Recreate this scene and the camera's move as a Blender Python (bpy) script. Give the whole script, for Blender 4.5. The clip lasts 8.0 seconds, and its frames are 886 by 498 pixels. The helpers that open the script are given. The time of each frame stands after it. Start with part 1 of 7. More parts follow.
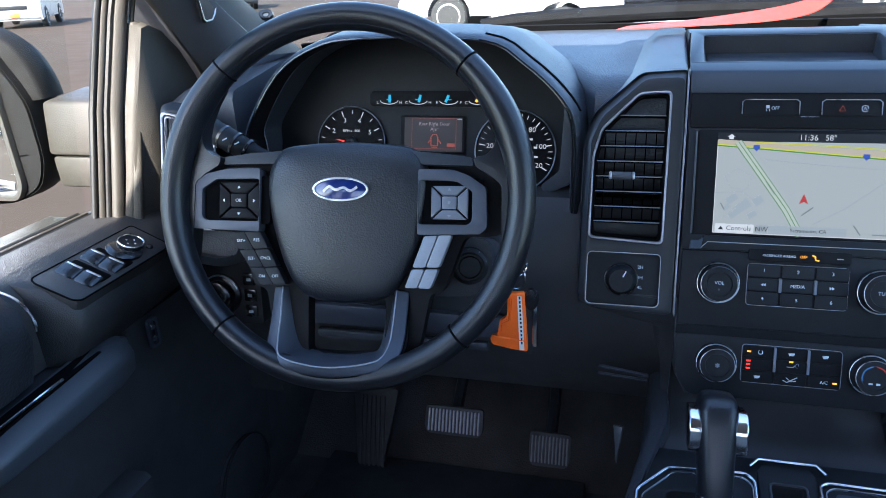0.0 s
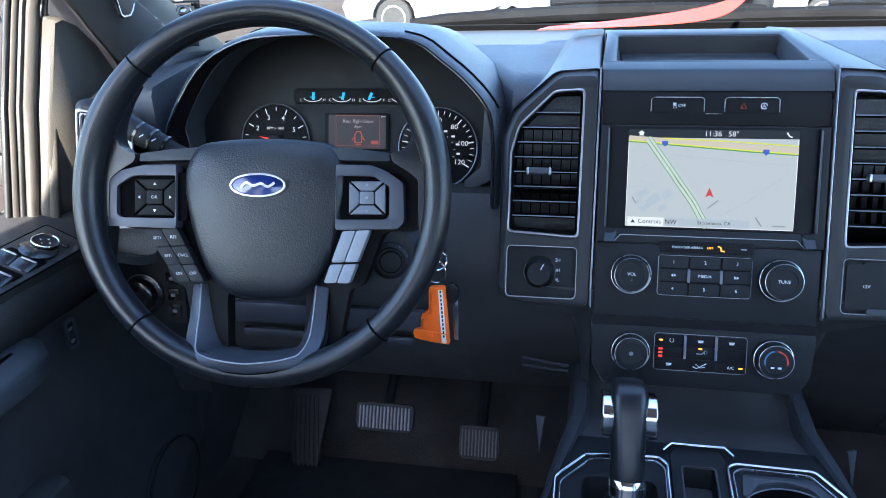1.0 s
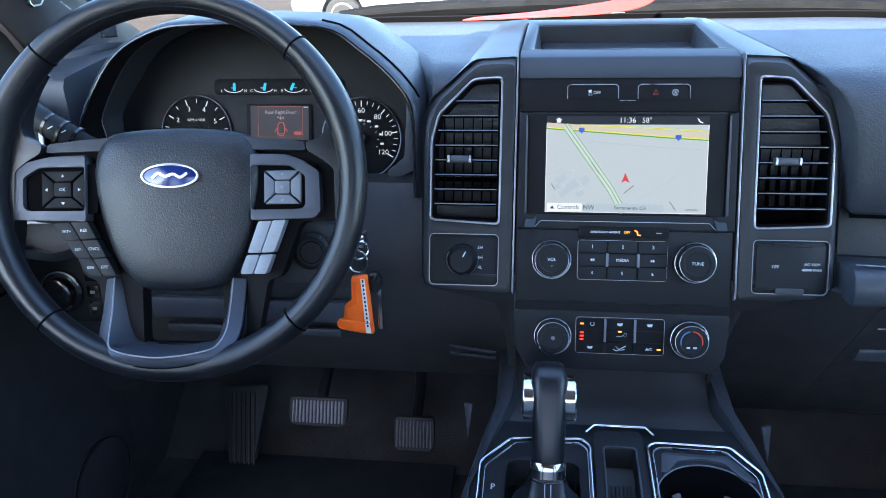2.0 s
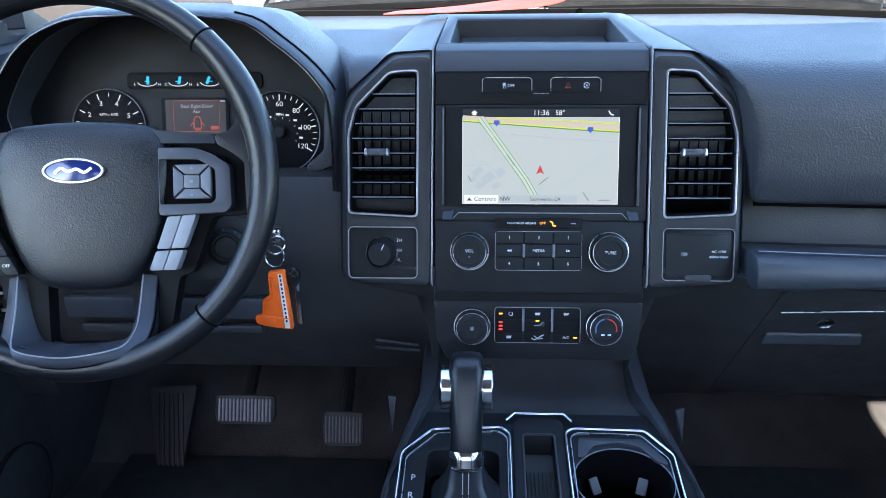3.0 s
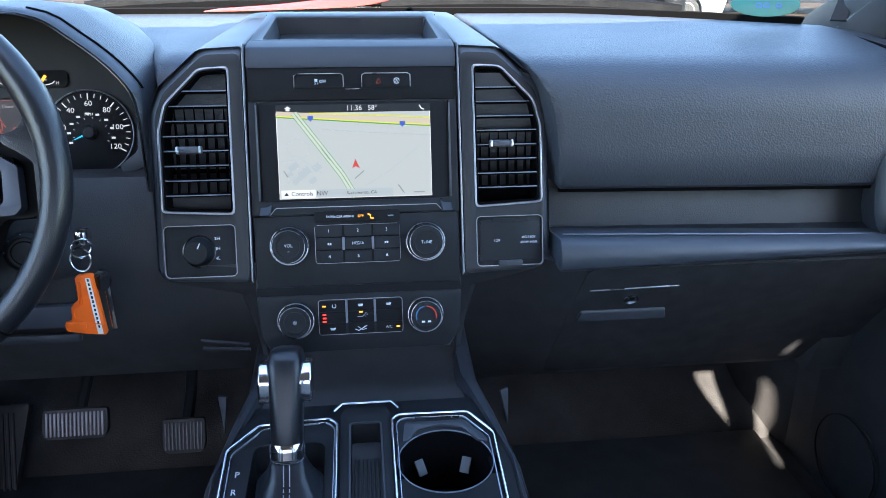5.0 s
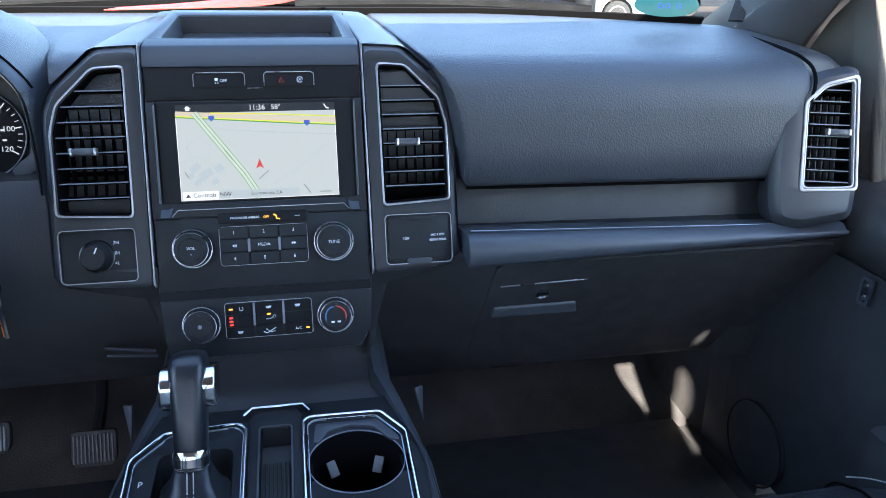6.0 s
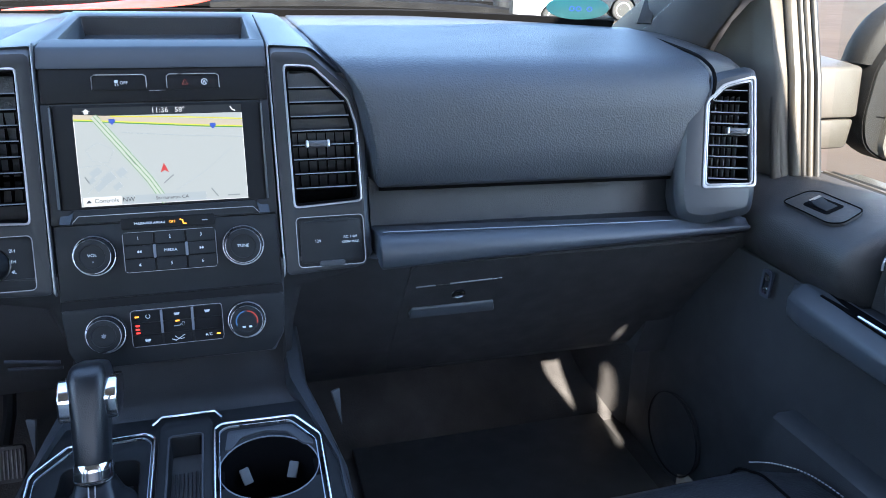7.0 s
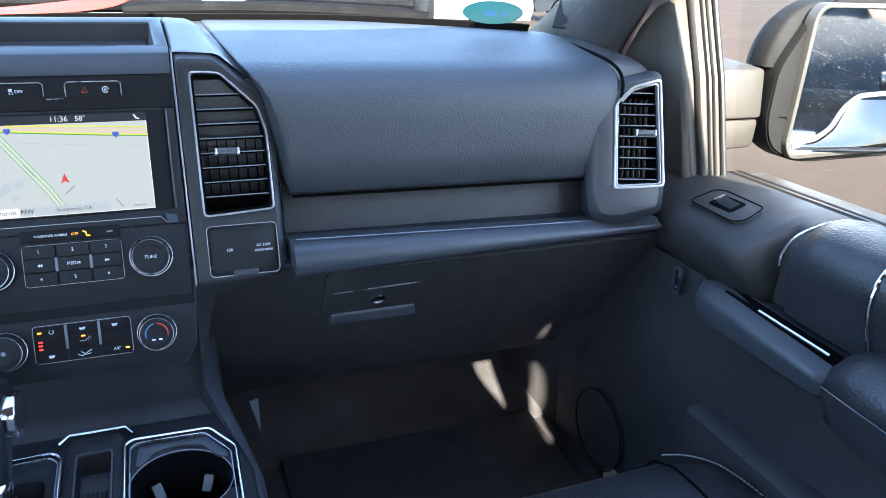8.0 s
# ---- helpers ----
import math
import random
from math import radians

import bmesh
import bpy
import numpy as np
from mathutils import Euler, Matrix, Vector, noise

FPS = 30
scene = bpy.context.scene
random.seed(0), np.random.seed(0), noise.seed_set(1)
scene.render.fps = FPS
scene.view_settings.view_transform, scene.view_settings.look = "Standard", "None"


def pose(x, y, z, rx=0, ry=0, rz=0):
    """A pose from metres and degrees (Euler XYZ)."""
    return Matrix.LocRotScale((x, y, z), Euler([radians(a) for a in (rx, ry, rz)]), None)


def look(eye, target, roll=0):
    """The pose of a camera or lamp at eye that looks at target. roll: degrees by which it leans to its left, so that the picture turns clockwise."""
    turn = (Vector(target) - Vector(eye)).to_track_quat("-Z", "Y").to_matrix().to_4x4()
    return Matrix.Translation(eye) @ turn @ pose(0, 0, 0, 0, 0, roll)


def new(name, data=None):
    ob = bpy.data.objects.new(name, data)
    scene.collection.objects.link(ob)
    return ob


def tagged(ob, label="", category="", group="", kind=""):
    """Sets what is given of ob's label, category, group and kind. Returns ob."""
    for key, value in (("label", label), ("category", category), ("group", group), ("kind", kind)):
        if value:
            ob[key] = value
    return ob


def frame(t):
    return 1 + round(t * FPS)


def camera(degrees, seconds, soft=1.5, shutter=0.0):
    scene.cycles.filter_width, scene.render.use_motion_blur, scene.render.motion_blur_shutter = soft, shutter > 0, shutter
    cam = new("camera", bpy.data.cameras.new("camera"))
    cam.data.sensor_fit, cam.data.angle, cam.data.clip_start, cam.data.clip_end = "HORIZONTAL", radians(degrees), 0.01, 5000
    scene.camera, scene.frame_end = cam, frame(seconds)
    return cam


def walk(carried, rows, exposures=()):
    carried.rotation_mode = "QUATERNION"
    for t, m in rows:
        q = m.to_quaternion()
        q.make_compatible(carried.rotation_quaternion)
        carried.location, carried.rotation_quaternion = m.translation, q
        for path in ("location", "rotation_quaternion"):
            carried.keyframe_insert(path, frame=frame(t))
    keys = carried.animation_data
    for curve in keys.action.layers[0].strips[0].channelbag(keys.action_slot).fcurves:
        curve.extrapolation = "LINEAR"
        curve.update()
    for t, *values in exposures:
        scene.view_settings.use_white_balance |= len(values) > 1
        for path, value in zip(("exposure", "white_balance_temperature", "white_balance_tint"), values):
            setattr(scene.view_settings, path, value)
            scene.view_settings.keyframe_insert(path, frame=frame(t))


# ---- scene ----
from mathutils import geometry

# camera
cam = camera(63.40, 8.0, soft=0.6)
PATH = [
    (0, (-0.1769, -0.7823, 1.4808), (-0.6672, 1.0127, 0.7475), -2.54),
    (0.5, (-0.1611, -0.7869, 1.4804), (-0.5851, 1.0253, 0.7483), -2.08),
    (1, (-0.1443, -0.7873, 1.4762), (-0.4967, 1.0399, 0.7433), -1.60),
    (1.5, (-0.1250, -0.7860, 1.4702), (-0.4167, 1.0509, 0.7349), -1.49),
    (3, (-0.0714, -0.7879, 1.4619), (-0.1628, 1.0635, 0.7109), -0.65),
    (3.5, (-0.0527, -0.7921, 1.4612), (-0.0650, 1.0613, 0.7098), -0.29),
    (4, (-0.0304, -0.7972, 1.4587), (0.0248, 1.0566, 0.7100), -0.13),
    (4.5, (-0.0094, -0.8041, 1.4590), (0.1208, 1.0459, 0.7103), 0.06),
    (6, (0.0505, -0.8179, 1.4535), (0.4135, 1.0047, 0.7146), 0.78),
    (6.5, (0.0708, -0.8231, 1.4533), (0.5104, 0.9846, 0.7193), 1.05),
    (7, (0.0892, -0.8297, 1.4532), (0.5964, 0.9620, 0.7234), 1.28),
    (7.5, (0.1083, -0.8356, 1.4566), (0.6750, 0.9383, 0.7271), 1.32),
    (8, (0.1277, -0.8420, 1.4592), (0.7699, 0.9082, 0.7351), 1.48),
]
walk(cam, [(t, look(eye, target, roll)) for t, eye, target, roll in PATH], exposures=[(0.0, 2.82, 5750, 10), (0.6, 3.08, 5780, 10), (1.5, 3.28, 5840, 10), (4.5, 3.33, 6120, 10), (8.0, 3.49, 6120, 10)])

# world and sun
SUN_WAY = Vector((-0.085, -0.81, 0.57)).normalized()
world = bpy.data.worlds.new("sky")
scene.world = world
world.use_nodes = True
nt = world.node_tree
sky = nt.nodes.new("ShaderNodeTexSky")
sky.sky_type = "NISHITA"
sky.sun_disc = False
sky.sun_elevation = math.asin(SUN_WAY.z)
sky.sun_rotation = radians(186)
nt.links.new(sky.outputs[0], nt.nodes["Background"].inputs[0])
nt.nodes["Background"].inputs[1].default_value = 0.15
sun_data = bpy.data.lights.new("sun", "SUN")
sun_data.energy = 4.4
sun_data.angle = radians(0.4)
sun_data.color = (1.0, 0.88, 0.72)
sun = new("sun", sun_data)
sun.matrix_world = look(SUN_WAY * 20, (0, 0, 0))

# ---- materials ----
def material(name, color, rough=0.5, metal=0.0, grain=0.0, bump=0.0, vary=0.15, blotch=6.0, spec=0.5, coat=0.0, cells=False, rough_vary=0.12):
    """A procedural surface: base colour with blotches, fine grain and relief, all at real size."""
    m = bpy.data.materials.new(name)
    m.use_nodes = True
    n, l = m.node_tree.nodes, m.node_tree.links
    b = n["Principled BSDF"]
    b.inputs["Metallic"].default_value = metal
    b.inputs["Specular IOR Level"].default_value = spec
    b.inputs["Coat Weight"].default_value = coat
    b.inputs["Coat Roughness"].default_value = 0.12
    tc = n.new("ShaderNodeTexCoord")
    big = n.new("ShaderNodeTexNoise")
    big.inputs["Scale"].default_value = blotch
    big.inputs["Detail"].default_value = 5
    l.new(tc.outputs["Object"], big.inputs["Vector"])
    ramp = n.new("ShaderNodeMapRange")
    ramp.inputs[1].default_value, ramp.inputs[2].default_value = 0.3, 0.7
    ramp.inputs[3].default_value, ramp.inputs[4].default_value = 1 - vary, 1 + vary
    l.new(big.outputs["Fac"], ramp.inputs[0])
    mul = n.new("ShaderNodeVectorMath")
    mul.operation = "SCALE"
    mul.inputs[0].default_value = color
    l.new(ramp.outputs[0], mul.inputs["Scale"])
    l.new(mul.outputs[0], b.inputs["Base Color"])
    fine = n.new("ShaderNodeTexVoronoi" if cells else "ShaderNodeTexNoise")
    fine.inputs["Scale"].default_value = grain or 400
    if cells:
        fine.feature = "SMOOTH_F1"
    else:
        fine.inputs["Detail"].default_value = 2
    l.new(tc.outputs["Object"], fine.inputs["Vector"])
    rr = n.new("ShaderNodeMapRange")
    rr.inputs[1].default_value, rr.inputs[2].default_value = 0.2, 0.8
    rr.inputs[3].default_value, rr.inputs[4].default_value = max(0.02, rough - rough_vary), min(1, rough + rough_vary)
    mid = n.new("ShaderNodeTexNoise")
    mid.inputs["Scale"].default_value = blotch * 5
    mid.inputs["Detail"].default_value = 6
    l.new(tc.outputs["Object"], mid.inputs["Vector"])
    l.new(mid.outputs["Fac"], rr.inputs[0])
    l.new(rr.outputs[0], b.inputs["Roughness"])
    if bump:
        bp = n.new("ShaderNodeBump")
        bp.inputs["Strength"].default_value = bump
        bp.inputs["Distance"].default_value = 0.0008
        l.new(fine.outputs[0], bp.inputs["Height"])
        l.new(bp.outputs[0], b.inputs["Normal"])
    return m


def glow(name, color, strength):
    """A surface that gives off light itself, as a backlit display does."""
    m = bpy.data.materials.new(name)
    m.use_nodes = True
    b = m.node_tree.nodes["Principled BSDF"]
    b.inputs["Base Color"].default_value = (0.02, 0.02, 0.02, 1)
    b.inputs["Roughness"].default_value = 0.5
    b.inputs["Specular IOR Level"].default_value = 0.15
    b.inputs["Emission Color"].default_value = (*color, 1)
    b.inputs["Emission Strength"].default_value = strength
    return m


def pane_material(name, tint=(0.95, 0.97, 0.96)):
    m = bpy.data.materials.new(name)
    m.use_nodes = True
    n, l = m.node_tree.nodes, m.node_tree.links
    n.remove(n["Principled BSDF"])
    t, g, mix = n.new("ShaderNodeBsdfTransparent"), n.new("ShaderNodeBsdfGlossy"), n.new("ShaderNodeMixShader")
    t.inputs[0].default_value = (*tint, 1)
    g.inputs["Roughness"].default_value = 0.01
    lw, pw, ma = n.new("ShaderNodeLayerWeight"), n.new("ShaderNodeMath"), n.new("ShaderNodeMath")
    lw.inputs[0].default_value = 0.5
    pw.operation, ma.operation = "POWER", "MULTIPLY_ADD"
    pw.inputs[1].default_value = 5.0
    ma.inputs[1].default_value, ma.inputs[2].default_value = 0.6, 0.025
    l.new(lw.outputs["Facing"], pw.inputs[0])
    l.new(pw.outputs[0], ma.inputs[0])
    l.new(ma.outputs[0], mix.inputs[0])
    l.new(t.outputs[0], mix.inputs[1])
    l.new(g.outputs[0], mix.inputs[2])
    l.new(mix.outputs[0], n["Material Output"].inputs[0])
    return m


PAD = material("soft_dash_pad", (0.034, 0.040, 0.051), 0.50, grain=520, bump=0.7, cells=True, vary=0.12, rough_vary=0.03, blotch=3.0)
HARD = material("hard_dash_plastic", (0.030, 0.033, 0.040), 0.48, grain=620, bump=0.4, cells=True, rough_vary=0.05)
LOWER = material("lower_dash_plastic", (0.037, 0.037, 0.040), 0.56, grain=800, bump=0.25, cells=True, spec=0.4)
TRIM = material("satin_charcoal_trim", (0.024, 0.029, 0.037), 0.46, grain=1800, bump=0.08, vary=0.05, spec=0.3, rough_vary=0.02, blotch=3.0)
PIANO = material("gloss_black", (0.010, 0.011, 0.013), 0.22, grain=900, bump=0.02, coat=0.4, vary=0.2)
BLACK = material("matt_black_plastic", (0.011, 0.012, 0.014), 0.52, grain=1500, bump=0.15, spec=0.22)
# near-zero black paints recess shade in ducts, wells, pockets; joints use it too
DEEP = material("shade_and_joint_black", (0.0025, 0.0025, 0.003), 0.8, grain=600, bump=0.0, spec=0.04)
DIAL_BLACK = material("dial_black", (0.006, 0.006, 0.007), 0.55, grain=900, bump=0.05, spec=0.14)
CHROME = material("chrome", (0.72, 0.74, 0.77), 0.12, metal=1.0, grain=200, vary=0.04, rough_vary=0.05)
SATIN = material("satin_chrome", (0.50, 0.52, 0.56), 0.30, metal=1.0, grain=400, vary=0.05)
GREY = material("grey_spoke_trim", (0.054, 0.060, 0.078), 0.45, metal=0.3, grain=1500, bump=0.05, vary=0.06)
BUTTON_GREY = material("grey_button", (0.24, 0.25, 0.28), 0.45, grain=1500, bump=0.05, vary=0.06)
LEATHER = material("black_wheel_leather", (0.010, 0.011, 0.014), 0.32, grain=900, bump=0.2, cells=True, vary=0.06, rough_vary=0.04)
HUB = material("airbag_cover_grain", (0.011, 0.0123, 0.016), 0.40, grain=640, bump=0.45, cells=True, vary=0.1)
PAD_GREY = material("satin_grey_pad_button", (0.13, 0.14, 0.165), 0.42, grain=1500, bump=0.05, vary=0.06)
SPECK = material("dried_water_speck", (0.42, 0.42, 0.43), 0.7, vary=0.1)
SEAT = material("black_seat_leather", (0.025, 0.026, 0.030), 0.4, grain=330, bump=0.7, cells=True, vary=0.2)
STITCH = material("grey_thread", (0.35, 0.35, 0.36), 0.7, vary=0.1)
CARPET = material("charcoal_carpet", (0.044, 0.042, 0.042), 0.95, grain=350, bump=1.0, vary=0.35, blotch=12, spec=0.1)
# even near-black, shared by wipers, cowl and frit band
WIPER = material("flat_black_wiper", (0.0032, 0.0032, 0.0038), 0.8, grain=800, bump=0.2, spec=0.15)
PILLAR = material("pillar_trim_plastic", (0.045, 0.047, 0.052), 0.5, grain=1200, bump=0.15, vary=0.1)
RUBBER = material("black_rubber", (0.024, 0.024, 0.025), 0.6, grain=800, bump=0.3)
METAL = material("brushed_pedal_metal", (0.36, 0.36, 0.37), 0.35, metal=0.25, grain=900, bump=0.1)
WHITE_INK = material("white_print", (0.62, 0.64, 0.66), 0.6, vary=0.05)
DIM_INK = material("grey_print", (0.22, 0.24, 0.26), 0.6, vary=0.05)
ORANGE = material("orange_plastic_tag", (0.95, 0.15, 0.012), 0.4, vary=0.12, blotch=40, spec=0.5)
LABEL = material("white_paper_label", (0.75, 0.74, 0.72), 0.8, vary=0.08, blotch=60)
RED_SHEET = material("red_card", (0.42, 0.035, 0.022), 0.6, vary=0.12, blotch=8)
BADGE_BLUE = material("badge_blue_enamel", (0.012, 0.025, 0.13), 0.15, coat=0.8, vary=0.1)
BADGE_WHITE = material("badge_silver", (0.75, 0.77, 0.80), 0.2, metal=0.6, vary=0.05)
SAIL = material("door_sail_plastic", (0.050, 0.045, 0.037), 0.6, grain=1000, bump=0.4, cells=True, vary=0.15)
WEATHER = material("weatherstrip_rubber", (0.010, 0.0095, 0.009), 0.5, grain=500, bump=0.3)
FRAME_PAINT = material("door_frame_plastic", (0.038, 0.034, 0.028), 0.5, grain=500, bump=0.3, vary=0.15)
DOOR_LOWER = material("door_lower_plastic", (0.032, 0.032, 0.035), 0.62, grain=1000, bump=0.3, cells=True, spec=0.3)
HANDLE_GREY = material("satin_grey_handle", (0.048, 0.053, 0.063), 0.40, grain=1500, bump=0.08, vary=0.06)
DOOR = material("door_top_plastic", (0.029, 0.028, 0.029), 0.5, grain=750, bump=0.5, cells=True, vary=0.15)
MIRROR_SHELL = material("grained_mirror_plastic", (0.038, 0.0335, 0.0275), 0.6, grain=1100, bump=0.5, cells=True, vary=0.15)
# mirror rim colour raised to paint its sunlit edges
RIM_SUNLIT = material("painted_sunlit_rim", (0.055, 0.052, 0.047), 0.45, grain=700, bump=0.2, vary=0.15)
MIRROR_CAP = material("black_mirror_cap", (0.010, 0.0097, 0.0097), 0.75, spec=0.2, grain=600, bump=0.3)
SPOT_MIRROR = material("wide_view_mirror", (0.065, 0.072, 0.085), 0.05, metal=1.0, vary=0.03, rough_vary=0.02)
MIRROR = material("mirror_glass", (0.85, 0.87, 0.88), 0.02, metal=1.0, vary=0.02, rough_vary=0.01)
HEADLINER = material("grey_headliner", (0.46, 0.43, 0.40), 0.95, grain=600, bump=0.3, vary=0.08)
BODY_WHITE = material("white_car_paint", (0.78, 0.78, 0.77), 0.25, coat=0.6, vary=0.04)
BODY_PEARL = material("pearl_car_paint", (0.36, 0.36, 0.38), 0.3, coat=0.5, vary=0.05)
BODY_SILVER = material("silver_car_paint", (0.42, 0.43, 0.45), 0.3, metal=0.6, coat=0.6, vary=0.06)
BODY_DARK = material("dark_car_paint", (0.02, 0.023, 0.028), 0.85, spec=0.05, vary=0.1)
CAR_GLASS = material("dark_car_glass", (0.015, 0.018, 0.02), 0.06, coat=0.5, vary=0.1)
TYRE = material("tyre_rubber", (0.02, 0.02, 0.02), 0.8, grain=60, bump=0.5)
RIM = material("alloy_wheel", (0.45, 0.46, 0.47), 0.3, metal=0.8, vary=0.1)
ASPHALT = material("sun_bleached_asphalt", (0.047, 0.0345, 0.0255), 0.9, grain=40, bump=0.5, vary=0.16, blotch=0.35, spec=0.05)
PANE = pane_material("clear_glass")
# tint chosen for the amount of fill light through the unseen rear windows
PRIVACY = pane_material("privacy_glass", (0.48, 0.51, 0.56))

SCREEN_BG = glow("map_background", (0.66, 0.70, 0.68), 0.088)
SCREEN_DARK = glow("screen_dark", (0.01, 0.012, 0.016), 0.025)
SCREEN_WHITE = glow("screen_white", (0.9, 0.92, 0.92), 0.110)
SCREEN_YELLOW = glow("map_yellow_line", (0.75, 0.75, 0.05), 0.110)
SCREEN_PALE = glow("map_road_fill", (0.74, 0.78, 0.68), 0.094)
SCREEN_TAN = glow("map_highway", (0.72, 0.62, 0.46), 0.100)
SCREEN_GREEN = glow("map_green_edge", (0.12, 0.40, 0.10), 0.090)
SCREEN_GREY = glow("map_block", (0.56, 0.62, 0.64), 0.090)
SCREEN_BLUE = glow("map_shield", (0.05, 0.12, 0.60), 0.100)
SCREEN_RED = glow("map_arrow", (0.70, 0.05, 0.04), 0.100)
SCREEN_FAINT = glow("map_faint_names", (0.30, 0.33, 0.34), 0.1)
SCREEN_INK = glow("map_ink", (0.02, 0.02, 0.02), 0.010)
LED_AMBER = glow("amber_led", (1.0, 0.40, 0.03), 0.250)
LED_RED = glow("red_led", (1.0, 0.04, 0.03), 0.250)
LED_CYAN = glow("cyan_needle", (0.05, 0.60, 0.90), 0.110)
DIAL_INK = glow("dial_marks", (0.75, 0.78, 0.80), 0.10)
DISPLAY_DIM = glow("cluster_display", (0.06, 0.055, 0.06), 0.080)
DISPLAY_TEXT = glow("cluster_text", (0.62, 0.52, 0.58), 0.07)
DARK_STITCH = material("dark_rim_thread", (0.018, 0.018, 0.021), 0.7, vary=0.1)
BEZEL_TRIM = material("dark_satin_bezel", (0.009, 0.0105, 0.0135), 0.42, grain=1800, bump=0.06, vary=0.06, spec=0.4, rough_vary=0.03)
POD = material("pod_satin_trim", (0.026, 0.030, 0.037), 0.42, metal=0.1, grain=1800, bump=0.06, vary=0.05, rough_vary=0.03)
FRAME_SATIN = material("satin_vent_frame", (0.30, 0.31, 0.34), 0.30, metal=0.85, vary=0.05, rough_vary=0.05)
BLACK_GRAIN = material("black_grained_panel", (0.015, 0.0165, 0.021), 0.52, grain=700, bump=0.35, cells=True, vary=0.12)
SHELF_TRIM = material("smooth_soft_trim", (0.036, 0.042, 0.053), 0.45, grain=1500, bump=0.12, vary=0.08, blotch=3.0)
KNOB_RING = material("dark_chrome_collar", (0.36, 0.38, 0.41), 0.28, metal=1.0, vary=0.1)
SEAM_GREY = material("satin_edge_line", (0.20, 0.21, 0.23), 0.35, metal=0.7, vary=0.05)
DISPLAY_RED = glow("cluster_red_icon", (0.75, 0.16, 0.12), 0.060)


# ---- mesh helpers ----
def shade(me, angle=38):
    me.polygons.foreach_set("use_smooth", [True] * len(me.polygons))
    me.set_sharp_from_angle(angle=radians(angle))


def mesh_from(bm, name, mat, angle=38):
    bmesh.ops.recalc_face_normals(bm, faces=bm.faces)
    me = bpy.data.meshes.new(name)
    bm.to_mesh(me)
    bm.free()
    me.materials.append(mat)
    shade(me, angle)
    return me


def part(name, bm, mat, parent, label="", at=None, angle=38):
    ob = new(name, mesh_from(bm, name, mat, angle))
    ob.parent = parent
    if at is not None:
        ob.matrix_basis = at
    return tagged(ob, label) if label else ob


def thing(name, m, label, category, group="", kind=""):
    ob = new(name)
    ob.matrix_basis = m
    ob.empty_display_size = 0.05
    return tagged(ob, label, category, group, kind)


def solid(name, bm, mat, label, category, m=None, group="", kind="", angle=38):
    ob = new(name, mesh_from(bm, name, mat, angle))
    if m is not None:
        ob.matrix_basis = m
    return tagged(ob, label, category, group, kind)


def merge(bm, other, m=None):
    """Copies the faces of other into bm and frees other."""
    made = [bm.verts.new(m @ v.co if m else v.co) for v in other.verts]
    other.verts.index_update()
    for f in other.faces:
        bm.faces.new([made[v.index] for v in f.verts])
    other.free()
    return bm


def bevel_sharp(bm, width, segments=2, least=40, pick=None):
    if width <= 0:
        return bm
    bm.normal_update()
    edges = [e for e in bm.edges if len(e.link_faces) == 2 and e.calc_face_angle(0) > radians(least) and (pick is None or pick(e))]
    bmesh.ops.bevel(bm, geom=edges, offset=width, segments=segments, profile=0.5, affect="EDGES", clamp_overlap=True)
    return bm


def box(sx, sy, sz, at=(0, 0, 0), bevel=0.0, segments=2):
    bm = bmesh.new()
    bmesh.ops.create_cube(bm, size=1, matrix=Matrix.Translation(at) @ Matrix.Diagonal((sx, sy, sz, 1)))
    return bevel_sharp(bm, bevel, segments)


def prism(outline, z0, z1, holes=(), bevel=0.0, segments=2):
    """A plate of the given outline (x, y) with holes, from z0 up to z1, its upper edges rounded."""
    loops = [list(outline), *[list(h) for h in holes]]
    flat = [[Vector((x, y, 0)) for x, y in loop] for loop in loops]
    tris = geometry.tessellate_polygon(flat)
    bm = bmesh.new()
    pts = [p for loop in loops for p in loop]
    top = [bm.verts.new((x, y, z1)) for x, y in pts]
    low = [bm.verts.new((x, y, z0)) for x, y in pts]
    for a, b, c in tris:
        if len({a, b, c}) == 3:
            bm.faces.new((top[a], top[b], top[c]))
            bm.faces.new((low[c], low[b], low[a]))
    k = 0
    for loop in loops:
        n = len(loop)
        for i in range(n):
            a, b = k + i, k + (i + 1) % n
            bm.faces.new((top[a], top[b], low[b], low[a]))
        k += n
    bmesh.ops.recalc_face_normals(bm, faces=bm.faces)
    if bevel:
        bevel_sharp(bm, bevel, segments, 50, lambda e: all(abs(v.co.z - z1) < 1e-6 for v in e.verts))
    return bm


def rounded(x0, y0, x1, y1, r=0.003, n=4):
    """The outline of a rectangle with round corners."""
    out = []
    for cx, cy, a in ((x1 - r, y1 - r, 0), (x0 + r, y1 - r, 90), (x0 + r, y0 + r, 180), (x1 - r, y0 + r, 270)):
        out += [(cx + r * math.cos(radians(a + 90 * i / n)), cy + r * math.sin(radians(a + 90 * i / n))) for i in range(n + 1)]
    return out


def circle(cx, cy, rx, ry=None, n=40):
    ry = ry or rx
    return [(cx + rx * math.cos(2 * math.pi * i / n), cy + ry * math.sin(2 * math.pi * i / n)) for i in range(n)]


